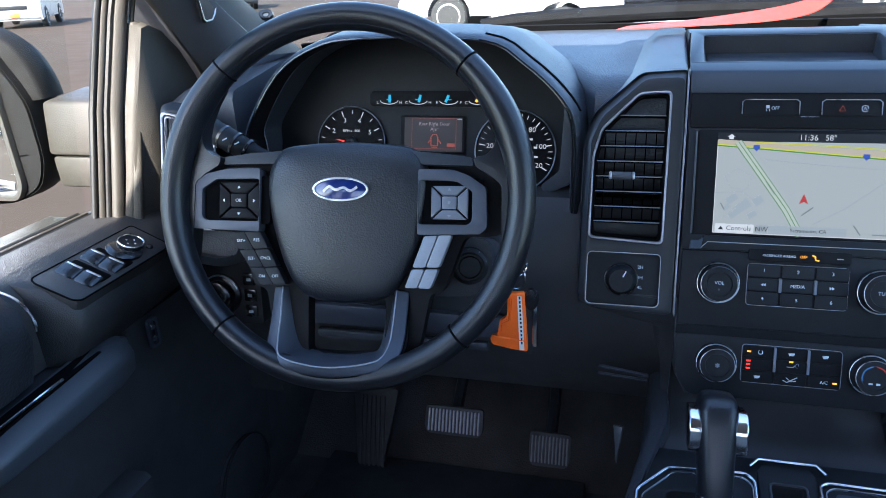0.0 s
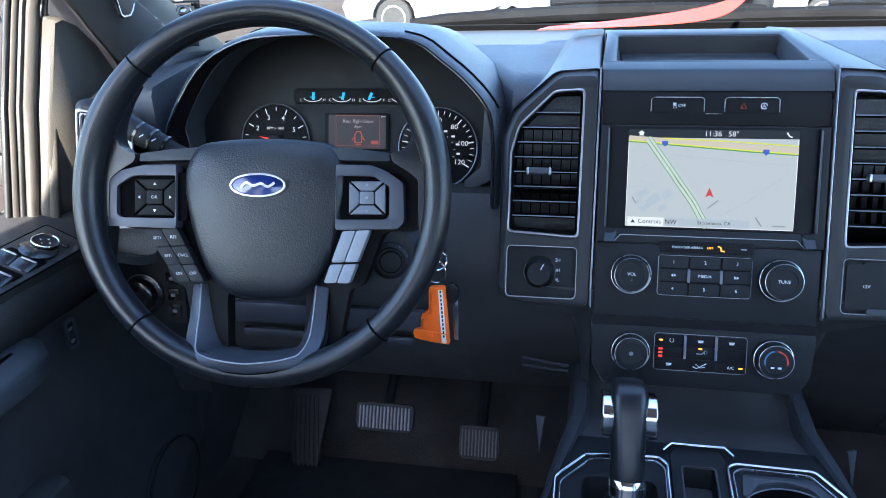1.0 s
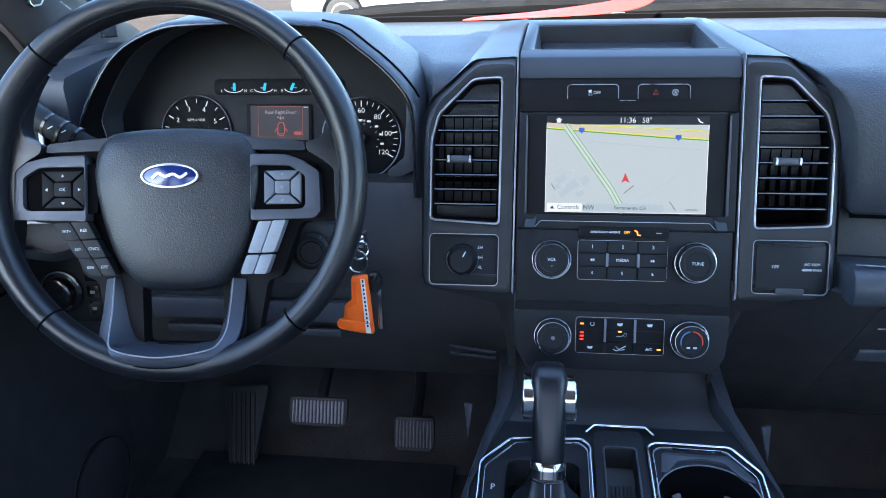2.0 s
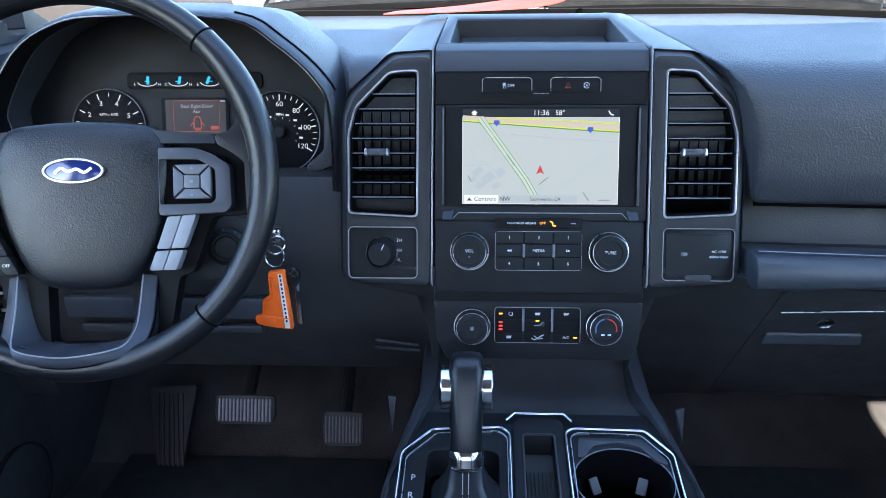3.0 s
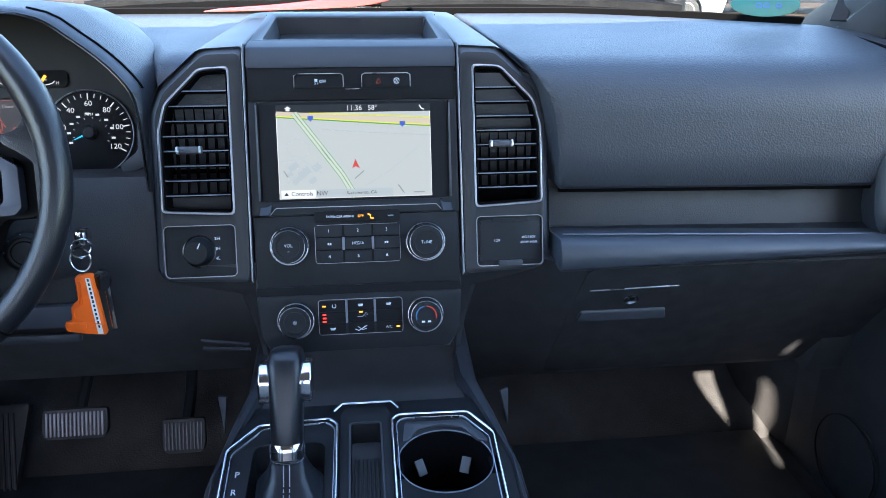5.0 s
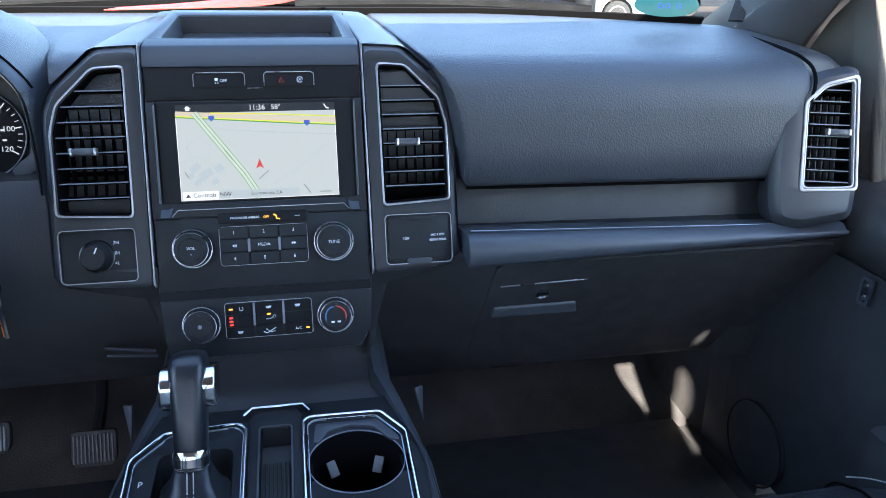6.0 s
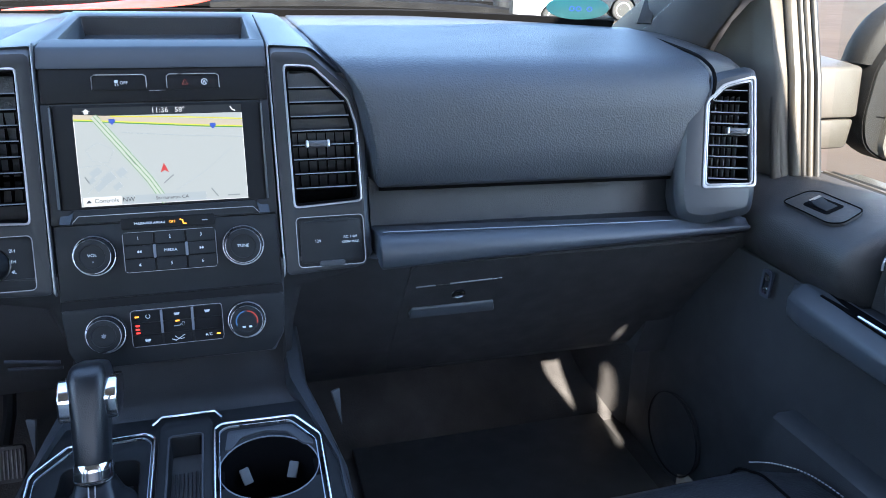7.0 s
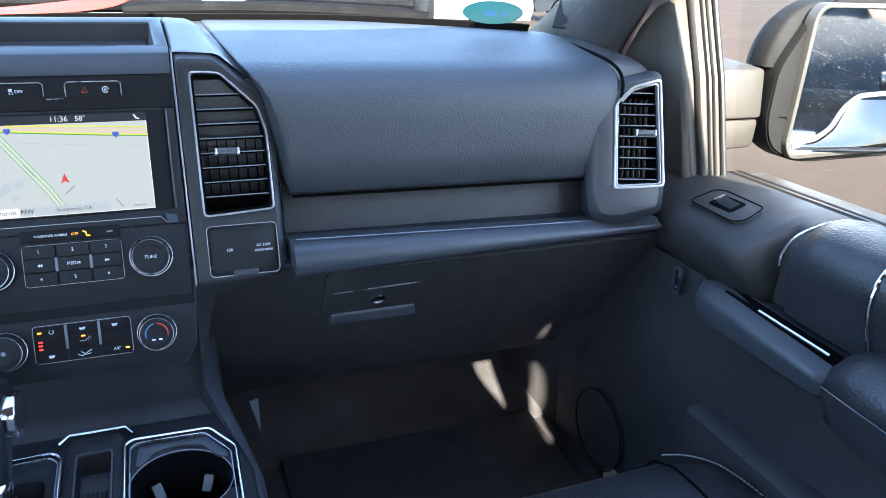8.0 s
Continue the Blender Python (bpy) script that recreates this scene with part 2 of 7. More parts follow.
def inset(outline, d):
    """The outline moved inwards by d (for a counter-clockwise or clockwise convex-ish outline)."""
    n = len(outline)
    area = sum(outline[i][0] * outline[(i + 1) % n][1] - outline[(i + 1) % n][0] * outline[i][1] for i in range(n))
    s = 1 if area > 0 else -1
    out = []
    for i in range(n):
        p, q, r = (Vector(outline[(i + k) % n]) for k in (-1, 0, 1))
        a, b = (q - p).normalized(), (r - q).normalized()
        na, nb = Vector((-a.y, a.x)) * s, Vector((-b.y, b.x)) * s
        m = (na + nb).normalized()
        out.append(tuple(q + m * (d / max(0.35, m.dot(na)))))
    return out


def soften(outline, r=0.006, n=3):
    """Rounds the corners of an outline."""
    out, k = [], len(outline)
    for i in range(k):
        p, q, s = (Vector(outline[(i + j) % k]) for j in (-1, 0, 1))
        d = min(r, (p - q).length * 0.45, (s - q).length * 0.45)
        a, b = q + (p - q).normalized() * d, q + (s - q).normalized() * d
        out += [tuple((1 - u) ** 2 * a + 2 * u * (1 - u) * q + u * u * b) for u in (j / n for j in range(n + 1))]
    return out


def flip(outline):
    return [(-x, y) for x, y in reversed(outline)]


def lathe(profile, n=40, m=None):
    """A turned body from (radius, height) pairs about the z axis."""
    bm = bmesh.new()
    rings = [[bm.verts.new((r * math.cos(2 * math.pi * i / n), r * math.sin(2 * math.pi * i / n), z)) for i in range(n)] for r, z in profile]
    for a, b in zip(rings, rings[1:]):
        for i in range(n):
            bm.faces.new((a[i], a[(i + 1) % n], b[(i + 1) % n], b[i]))
    bm.faces.new(list(reversed(rings[0])))
    bm.faces.new(rings[-1])
    if m:
        bm.transform(m)
    return bm


def loft(rows, closed=True, caps=True):
    """Skins rows of points; closed: each row is a ring."""
    bm = bmesh.new()
    vs = [[bm.verts.new(p) for p in row] for row in rows]
    n = len(rows[0])
    for a, b in zip(vs, vs[1:]):
        for i in range(n if closed else n - 1):
            j = (i + 1) % n
            bm.faces.new((a[i], a[j], b[j], b[i]))
    if caps and closed:
        bm.faces.new(list(reversed(vs[0])))
        bm.faces.new(vs[-1])
    return bm


def tube(points, radius, n=10, closed=False, flat=1.0):
    """A round bar along points; radius may be one number or one for each point."""
    pts = [Vector(p) for p in points]
    rad = radius if isinstance(radius, (list, tuple)) else [radius] * len(pts)
    rows, side, k = [], None, len(pts)
    for i, p in enumerate(pts):
        a = pts[(i - 1) % k] if closed or i else p
        b = pts[(i + 1) % k] if closed or i < k - 1 else p
        d = (b - a).normalized()
        if side is None:
            side = d.orthogonal().normalized()
        side = (side - d * side.dot(d)).normalized()
        up = d.cross(side)
        rows.append([p + (side * math.cos(2 * math.pi * j / n) + up * math.sin(2 * math.pi * j / n) * flat) * rad[i] for j in range(n)])
    if closed:
        rows.append(rows[0])
        bm = loft(rows, True, False)
        bmesh.ops.remove_doubles(bm, verts=bm.verts, dist=1e-6)
        return bm
    return loft(rows)


def smooth_line(pts, n=6, closed=False):
    """A Catmull-Rom line through the points."""
    v = [Vector(p) for p in pts]
    k, out = len(v), []
    for i in range(k if closed else k - 1):
        p0, p1, p2, p3 = (v[(i + j) % k] if closed else v[min(max(i + j, 0), k - 1)] for j in (-1, 0, 1, 2))
        for s in range(n):
            t = s / n
            out.append(0.5 * (2 * p1 + (p2 - p0) * t + (2 * p0 - 5 * p1 + 4 * p2 - p3) * t * t + (3 * p1 - p0 - 3 * p2 + p3) * t ** 3))
    if not closed:
        out.append(v[-1])
    return out


def lettering(text, x, y, z, size, mat, parent, align="CENTER", turn=0.0, name="lettering", stretch=1.0):
    """Flat raised writing on the x-y plane of its parent."""
    cu = bpy.data.curves.new(name, "FONT")
    cu.body, cu.size, cu.align_x, cu.align_y, cu.extrude, cu.resolution_u = text, size, align, "CENTER", 0.00012, 3
    tmp = new(name, cu)
    me = bpy.data.meshes.new_from_object(tmp)
    bpy.data.objects.remove(tmp)
    bpy.data.curves.remove(cu)
    me.materials.clear()
    me.materials.append(mat)
    ob = new(name, me)
    ob.parent = parent
    ob.matrix_basis = pose(x, y, z, 0, 0, turn) @ Matrix.Diagonal((stretch, 1, 1, 1))
    return ob


def mark(x0, y0, x1, y1, z, mat, parent, name="mark", turn=0.0, thick=0.0003):
    """A thin printed or inlaid bar."""
    cx, cy = (x0 + x1) / 2, (y0 + y1) / 2
    return part(name, box(abs(x1 - x0), abs(y1 - y0), thick), mat, parent, at=pose(cx, cy, z, 0, 0, turn))


def stroke(points, width, z, mat, parent, name="line", thick=0.0003):
    """A flat ribbon of a width along points (x, y)."""
    v = [Vector(p) for p in points]
    left, right = [], []
    for i, p in enumerate(v):
        d = (v[min(i + 1, len(v) - 1)] - v[max(i - 1, 0)]).normalized()
        nrm = Vector((-d.y, d.x)) * width / 2
        left.append(tuple(p + nrm))
        right.append(tuple(p - nrm))
    return part(name, prism(left + right[::-1], z, z + thick), mat, parent)


# ---- ground and cabin shell ----
def ground_sheet():
    bm = bmesh.new()
    bmesh.ops.create_grid(bm, x_segments=60, y_segments=60, size=400)
    ob = solid("ground", bm, ASPHALT, "pale sun-bleached asphalt of a car lot", "ground", kind="structure")
    return ob


ground_sheet()


def windshield_base(x):
    """How far ahead the foot of the windscreen lies at x."""
    return 0.45 - 1.5 * max(0.0, abs(x) - 0.35) ** 1.5


ROOF_Z = 1.86


# slots added in the unseen roof, shaped to cast the footwell's sun patches
SUN_SLOTS = [[(0.456, -1.294), (0.495, -1.294), (0.490, -1.318), (0.487, -1.485), (0.466, -1.403), (0.456, -1.351)],
        [(0.555, -1.330), (0.561, -1.330), (0.567, -1.360), (0.568, -1.404), (0.562, -1.477), (0.541, -1.565), (0.538, -1.600), (0.514, -1.607), (0.518, -1.576), (0.523, -1.550), (0.529, -1.515), (0.542, -1.460), (0.553, -1.395), (0.557, -1.341)],
        [(0.496, -1.288), (0.503, -1.273), (0.509, -1.254), (0.519, -1.249), (0.520, -1.262), (0.518, -1.288)]]
# roof edges placed so sun gets past onto sails and window channels
roof_outline = [(-0.83, -0.42), (0.690, -0.42), (0.700, -0.95), (0.745, -1.15), (0.745, -1.80), (-0.90, -1.80), (-0.90, -0.98), (-0.845, -0.82)]
roof = solid("roof", prism(roof_outline, ROOF_Z, ROOF_Z + 0.012, SUN_SLOTS), HEADLINER, "grey headliner roof, unseen, with added slots for sun patches", "roof", kind="structure")
floor = solid("floor", box(1.66, 2.4, 0.04, (0, -0.60, 0.62)), CARPET, "dark charcoal carpeted cabin floor", "floor", kind="structure")
toe = loft([[(x, 0.22, 0.64), (x, 0.42, 0.80), (x, 0.50, 1.10), (x, 0.54, 1.10), (x, 0.46, 0.78), (x, 0.26, 0.60)] for x in (-0.83, -0.3, 0.3, 0.83)])
solid("toe_board", toe, CARPET, "charcoal carpeted sloping toe board", "floor", kind="structure")
# unseen rear wall, its window added to let fill light in
rear = [(-0.83, 0.6), (0.83, 0.6), (0.83, 1.25), (0.74, 1.86), (-0.74, 1.86), (-0.83, 1.25)]
rear_light = soften([(-0.66, 1.27), (0.66, 1.27), (0.60, 1.74), (-0.60, 1.74)], 0.05)
back_wall = solid("wall_rear", prism(rear, 1.75, 1.79, [rear_light]), HEADLINER, "grey wall that closes the cab behind, with the rear window", "wall", m=pose(0, 0, 0, 90, 0, 0), kind="structure")
part("rear_window", prism(rear_light, 1.768, 1.772), PRIVACY, back_wall, "dark privacy glass of the rear window")

# unseen side walls whose windows add fill behind the doors; kick panels beside the foot wells
for s, side in ((-1, "left"), (1, "right")):
    light = soften([(1.17, 1.22), (1.74, 1.22), (1.74, 1.70), (1.17, 1.73)], 0.04)
    wall = prism([(1.10, 0.6), (1.80, 0.6), (1.80, 1.88), (1.10, 1.88)], 0.0, 0.04, [light])
    side_wall = solid("wall_" + side, wall, LOWER, "dark rear door with a clear window behind the front door", "wall", m=Matrix.Translation((s * 0.80, 0, 0)) @ pose(0, 0, 0, 90, 0, -90), kind="structure")
    part("rear_side_window", prism(light, 0.018, 0.022), PRIVACY, side_wall, "dark privacy glass")
    kick = loft([[(s * 0.752, y, 0.62), (s * 0.748, y, 0.95), (s * 0.752, y, 1.24), (s * 0.86, y, 1.24), (s * 0.86, y, 0.62)] for y in (0.02, 0.2, 0.6)])
    solid("kick_panel_" + side, kick, LOWER, "dark plastic kick panel beside the foot well", "wall", kind="structure")

# carpet that turns up beside the passenger toe board
turned = loft([[(x, y, z) for x, y in ((0.751, 0.195), (0.744, 0.222), (0.722, 0.262), (0.702, 0.296), (0.694, 0.33), (0.694, 0.46), (0.76, 0.46), (0.76, 0.195))] for z in (0.63, 0.75, 0.86, 1.02)])
solid("kick_carpet", turned, CARPET, "charcoal carpet turned up beside the toe board", "floor", kind="structure")

# windscreen
rows = []
for i in range(17):
    x = -0.685 + 1.37 * i / 16
    b = windshield_base(x) + 0.03
    rows.append([(x, b, 1.37), (x * 0.97, b - 0.42, 1.61), (x * 0.92, b - 0.85, 1.87), (x * 0.92, b - 0.855, 1.874), (x * 0.97, b - 0.425, 1.614), (x, b - 0.005, 1.374)])
glass = solid("windscreen", loft(rows), PANE, "clear curved windscreen glass", "windscreen", kind="structure")
glass.visible_shadow = False
rows = []
for i in range(33):
    x = -0.645 + 1.29 * i / 32
    b = windshield_base(x)
    rows.append([(x, b + 0.004, 1.370), (x, b - 0.006, 1.3835), (x, b - 0.003, 1.3850), (x, b + 0.010, 1.370)])
part("frit_band", loft(rows), WIPER, glass, "black printed band at the foot of the glass")


# ---- outside: bonnet, wipers ----
def bonnet():
    rows = []
    for i in range(13):
        x = -0.85 + 1.7 * i / 12
        dome = 0.02 * (1 - (x / 0.85) ** 2)
        rows.append([(x, y, z + dome) for y, z in ((0.74 - 0.25 * x * x, 1.278), (1.0, 1.255), (1.5, 1.205), (1.9, 1.15), (1.98, 1.05), (1.9, 1.04), (0.74, 1.20))])
    return solid("bonnet", loft(rows), BODY_WHITE, "white painted truck bonnet ahead of the windscreen", "bonnet", kind="structure")


bonnet()
rows = []
for i in range(15):
    x = -0.64 + 1.28 * i / 14
    b = windshield_base(x)
    rows.append([(x, b + 0.02, 1.355), (x, b + 0.12, 1.335), (x, b + 0.36, 1.325), (x, b + 0.36, 1.26), (x, b + 0.02, 1.26)])
solid("cowl_panel", loft(rows), WIPER, "black plastic cowl panel below the windscreen", "cowl", kind="structure")


def wiper(x0, x1, y0, y1, z0, z1):
    w = thing("wiper", pose(0, 0, 0), "black windscreen wiper arm with its rubber blade", "wiper", "windscreen wipers")
    a, b = Vector((x0, y0, z0)), Vector((x1, y1, z1))
    line = [a + (b - a) * t + Vector((0, 0.025 * math.sin(math.pi * t), 0.006 * math.sin(math.pi * t))) for t in (i / 10 for i in range(11))]
    part("blade", tube(line, [0.010] + [0.015] * 9 + [0.010], 8), WIPER, w)
    arm = [p + Vector((0.0, 0.035, 0.018)) for p in line[4:]]
    part("arm", tube(arm, 0.012, 8), WIPER, w)
    part("pivot", lathe([(0.02, -0.02), (0.02, 0.015), (0.012, 0.02)], 16), BLACK, w, at=Matrix.Translation(arm[-1]))
    return w


wiper(-0.44, 0.16, 0.50, 0.56, 1.382, 1.392)
wiper(0.05, 0.55, 0.52, 0.41, 1.383, 1.380)


# ---- dashboard ----
dash = thing("dashboard", pose(0, 0, 0), "blue-black soft-grained pickup dashboard with a deep centre stack", "dashboard")


def pad_face(x):
    return -0.018 - 0.022 * min(1, max(0, (x - 0.23) / 0.4))


def passenger_pad():
    rows = []
    for i in range(15):
        t = i / 14
        x = 0.236 + 0.412 * t
        f, b = pad_face(x), windshield_base(x * 1.02)
        row = [(x, f + 0.006, 1.206), (x, f, 1.212), (x, f - 0.001, 1.25), (x, f, 1.295), (x, f + 0.004, 1.318), (x, f + 0.014, 1.336), (x, f + 0.032, 1.347),
               (x, f + 0.06, 1.354), (x, b * 0.45, 1.364), (x, b * 0.75, 1.373), (x, b, 1.375), (x, b + 0.01, 1.34), (x, f + 0.06, 1.206)]
        shift = 0.018 * max(0, t - 0.9) / 0.1
        left = max(0.0, 1 - t / 0.22)
        edge = (0, 0, 0, 0.004, 0.012, 0.026, 0.038, 0.046, 0.056, 0.064, 0.070, 0.070, 0.0)
        row = [(px - left * e, py, pz) for (px, py, pz), e in zip(row, edge)]
        rows.append([(px + shift * min(1, max(0, (pz - 1.21) / 0.12)), py, pz) for px, py, pz in row])
    return bevel_sharp(loft(rows), 0.006, 3, 50)


part("passenger_pad", passenger_pad(), PAD, dash, "soft grained pad over the passenger airbag", angle=50)

f = pad_face(0.66)
part("pad_end_seam", tube(smooth_line([(0.6495, f - 0.001, 1.213), (0.651, f - 0.002, 1.25), (0.657, f - 0.001, 1.285), (0.664, f + 0.002, 1.318), (0.668, f + 0.014, 1.337), (0.668, f + 0.034, 1.348), (0.667, f + 0.07, 1.356), (0.664, 0.12, 1.3655)], 5), 0.0022, 8), DEEP, dash)

# inset shelf under the pad, with a black bar painting the pad's shade
rows = []
for i in range(9):
    x = 0.232 + 0.46 * i / 8
    f = pad_face(x)
    rows.append([(x, f + 0.044, 1.208), (x, f + 0.042, 1.196), (x, f + 0.038, 1.190), (x, f + 0.030, 1.150), (x, f + 0.005, 1.148), (x, f + 0.005, 1.135), (x, f + 0.12, 1.135), (x, f + 0.12, 1.208)])
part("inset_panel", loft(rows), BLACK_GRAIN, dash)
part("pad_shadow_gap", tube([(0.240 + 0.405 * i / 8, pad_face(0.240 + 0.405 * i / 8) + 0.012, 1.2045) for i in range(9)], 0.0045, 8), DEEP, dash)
rows = []
for i in range(13):
    t = i / 12
    x = 0.231 + 0.491 * t
    h = 0.040 - 0.023 * t
    y = -0.066 - 0.008 * t
    top = 1.1635 - 0.008 * t
    rows.append([(x, y + 0.075, top - 0.014), (x, y + 0.02, top - 0.004), (x, y + 0.006, top - 0.003), (x, y - 0.0015, top - 0.009), (x, y - 0.006, top - h * 0.5), (x, y - 0.0075, top - h + 0.005), (x, y - 0.004, top - h), (x, y + 0.010, top - h - 0.001), (x, y + 0.075, top - h)])
part("shelf_lip", bevel_sharp(loft(rows), 0.003, 2, 60), SHELF_TRIM, dash, "rounded open shelf lip", angle=60)
part("shelf_seam", tube([(0.236, -0.052, 1.1635), (0.45, -0.057, 1.158), (0.655, -0.06, 1.1525)], 0.0008, 6), SEAM_GREY, dash)

# glove box
rows = []
for x, k in ((0.128, 0.03), (0.18, 0.03), (0.215, 0.022), (0.235, 0.010), (0.252, 0.002), (0.265, 0.0), (0.36, 0.0), (0.45, 0.0), (0.55, 0.0), (0.65, 0.0), (0.75, 0.0)):
    rows.append([(x, -0.060 + k, 1.128), (x, -0.0475 + k, 1.108), (x, -0.0035 + k, 1.045), (x, 0.0583 + k * 0.5, 0.96), (x, 0.1296, 0.862), (x, 0.150, 0.853), (x, 0.20, 0.853), (x, 0.20, 1.128)])
part("glove_box_surround", loft(rows), LOWER, dash)
glove = part("glove_box_lid", prism(rounded(-0.083, -0.215, 0.375, 0.092, 0.012), -0.004, 0.0003), LOWER, dash,
             "matt black glove box lid", at=pose(0.352, -0.0051, 1.0458, 126, 0, 0))
part("latch_slot", tube([(-0.0714, 0.0443, 0.0030), (0.0422, 0.0475, 0.0020)], 0.0009, 6), SATIN, glove)
part("lock_barrel", lathe([(0.009, 0), (0.009, 0.003), (0.006, 0.0045), (0.0055, 0.003)], 20), KNOB_RING, glove, at=pose(-0.0100, 0.0160, 0.001))
part("latch_handle", bevel_sharp(loft([[(x, -0.0290, 0.0), (x, -0.0285, 0.010), (x + k, -0.0135, 0.004), (x + k, -0.0125, 0.0)] for x, k in ((-0.0720, 0.003), (0.0480, -0.003))]), 0.002, 2, 50), HANDLE_GREY, glove, "grey latch handle")


# driver's side upper dash
def driver_top():
    rows = []
    for i in range(19):
        x = -0.118 - 0.60 * i / 18
        b = windshield_base(x * 1.02)
        y0 = 0.15 if -0.665 < x < -0.225 else 0.04
        z0 = 1.352 if x > -0.62 else 1.352 - 0.06 * (-0.62 - x) / 0.1
        rows.append([(x, y0, 1.16), (x, y0, z0 - 0.02), (x, y0 + 0.012, z0 - 0.004), (x, y0 + 0.05, z0 + 0.004), (x, max(b * 0.6, y0 + 0.07), 1.366), (x, b, 1.375), (x, b + 0.01, 1.33), (x, y0 + 0.10, 1.16)])
    return loft(rows)


part("driver_top_pad", driver_top(), PAD, dash, angle=60)

# tray piece over the stack and the shoulders on both sides of it
rows = []
for i in range(9):
    x = -0.118 + 0.236 * i / 8
    rows.append([(x, 0.0270, 1.3450), (x, 0.0280, 1.3480), (x, 0.0368, 1.3632), (x, 0.0390, 1.3652), (x, 0.0420, 1.3664), (x, 0.068, 1.3705), (x, 0.070, 1.345)])
part("stack_brow", loft(rows), TRIM, dash)
bm = bmesh.new()
merge(bm, prism([(-0.118, 0.068), (0.118, 0.068), (0.110, 0.212), (-0.110, 0.212)], -0.03, 0.0, [soften([(-0.1025, 0.0735), (0.1025, 0.0735), (0.0965, 0.188), (-0.0965, 0.188)], 0.005)], 0.002))
tray = part("tray_surround", bm, TRIM, dash, at=Matrix.Translation((0, 0, 1.3605)) @ pose(0, 0, 0, 8.6, 0, 0))
part("stack_rear_cap", loft([[(x * k, 0.205, 1.3896), (x * k, 0.235, 1.3915), (x * k, 0.270, 1.3880), (x * k, 0.330, 1.3760), (x * k, 0.330, 1.355), (x * k, 0.205, 1.355)] for x, k in ((-0.112, 1), (-0.056, 1), (0, 1), (0.056, 1), (0.112, 1))]), TRIM, dash, angle=60)
# floor, back wall and step darker than the trim, painting the cavity's shade
part("tray_floor", box(0.24, 0.16, 0.006, (0, 0.135, -0.046)), BLACK_GRAIN, tray)
part("tray_back_wall", prism([(-0.0985, 0.187), (0.0985, 0.187), (0.0985, 0.192), (-0.0985, 0.192)], -0.044, -0.0015), BLACK_GRAIN, tray)
part("tray_step", box(0.186, 0.05, 0.022, (0, 0.162, -0.033), 0.003), BLACK_GRAIN, tray)
for s in (-1, 1):
    part("tray_side", loft([[(s * 0.1035, 0.073, -0.004), (s * 0.1075, 0.073, -0.004), (s * 0.1075, 0.073, -0.046), (s * 0.090, 0.073, -0.044)], [(s * 0.0975, 0.189, -0.004), (s * 0.1045, 0.189, -0.004), (s * 0.1045, 0.189, -0.046), (s * 0.090, 0.189, -0.044)]]), TRIM, tray, "flared side of the tray")
for s in (-1, 1):
    front = [(0.121, 0.036, 1.368), (0.165, 0.035, 1.3655), (0.172, 0.034, 1.363), (0.2165, 0.021, 1.324), (0.2262, 0.014, 1.300), (0.2265, -0.036, 1.128), (0.121, -0.036, 1.128)]
    back = [(0.110, 0.33, 1.386), (0.142, 0.33, 1.384), (0.150, 0.33, 1.381), (0.185, 0.30, 1.352), (0.195, 0.30, 1.33), (0.20, 0.20, 1.15), (0.110, 0.20, 1.15)]
    mids = [[tuple(Vector(a).lerp(Vector(b), t)) for a, b in zip(front, back)] for t in (0, 0.06, 0.25, 0.5, 0.75, 1)]
    part("stack_shoulder", bevel_sharp(loft([[(s * x, y, z) for x, y, z in r] for r in mids], True, False), 0.004, 2, 45), TRIM, dash, angle=50)
    # body under the shoulder, tapering to the console
    rows = []
    for z, xo, y in ((1.135, 0.2268, -0.036), (1.117, 0.2255, -0.037), (1.104, 0.190, -0.030), (1.09, 0.142, -0.024), (1.04, 0.130, -0.018), (1.0, 0.126, -0.010), (0.95, 0.126, 0.0), (0.70, 0.130, 0.02)):
        rows.append([(s * 0.118, y - 0.002, z), (s * (xo - 0.012), y, z), (s * xo, y + 0.012, z), (s * xo, 0.16, z), (s * 0.118, 0.16, z)])
    part("stack_leg", loft(rows), LOWER, dash, angle=50)

# sunk strip between the shoulder and the passenger pad
rows = []
for i in range(5):
    x = 0.112 + 0.134 * i / 4
    rows.append([(x, 0.03, 1.20), (x, 0.03, 1.336), (x, 0.06, 1.345), (x, 0.20, 1.360), (x, 0.45, 1.372), (x, 0.46, 1.33), (x, 0.12, 1.20)])
part("centre_strip", loft(rows), HARD, dash)

# instrument hood
LIP = [(-0.640, 1.208), (-0.643, 1.271), (-0.641, 1.302), (-0.593, 1.369), (-0.540, 1.400), (-0.481, 1.409), (-0.343, 1.405), (-0.293, 1.379), (-0.250, 1.338), (-0.236, 1.30), (-0.236, 1.208)]
lip = smooth_line([(x, z, 0) for x, z in LIP], 4)


def hood_row(grow, y, lift=0.0):
    cx, cz = -0.44, 1.29
    return [(cx + (p.x - cx) * grow, y, cz + (p.y - cz) * grow + lift) for p in lip]


hood = loft([hood_row(0.93, 0.105), hood_row(0.965, 0.06), hood_row(0.975, 0.024), hood_row(0.985, 0.017), hood_row(1.0, 0.016), hood_row(1.02, 0.020), hood_row(1.035, 0.035),
             hood_row(1.06, 0.10), hood_row(1.07, 0.20, lift=-0.01), hood_row(1.05, 0.30, lift=-0.03), hood_row(0.95, 0.40, lift=-0.06)], closed=False)
part("instrument_hood", hood, PAD, dash, "hooded instrument binnacle", angle=60)
part("hood_seam", tube([Vector((-0.44 + (p.x + 0.44) * 0.988, 0.0145, 1.29 + (p.y - 1.29) * 0.988)) for p in lip], 0.0012, 6), PIANO, dash)
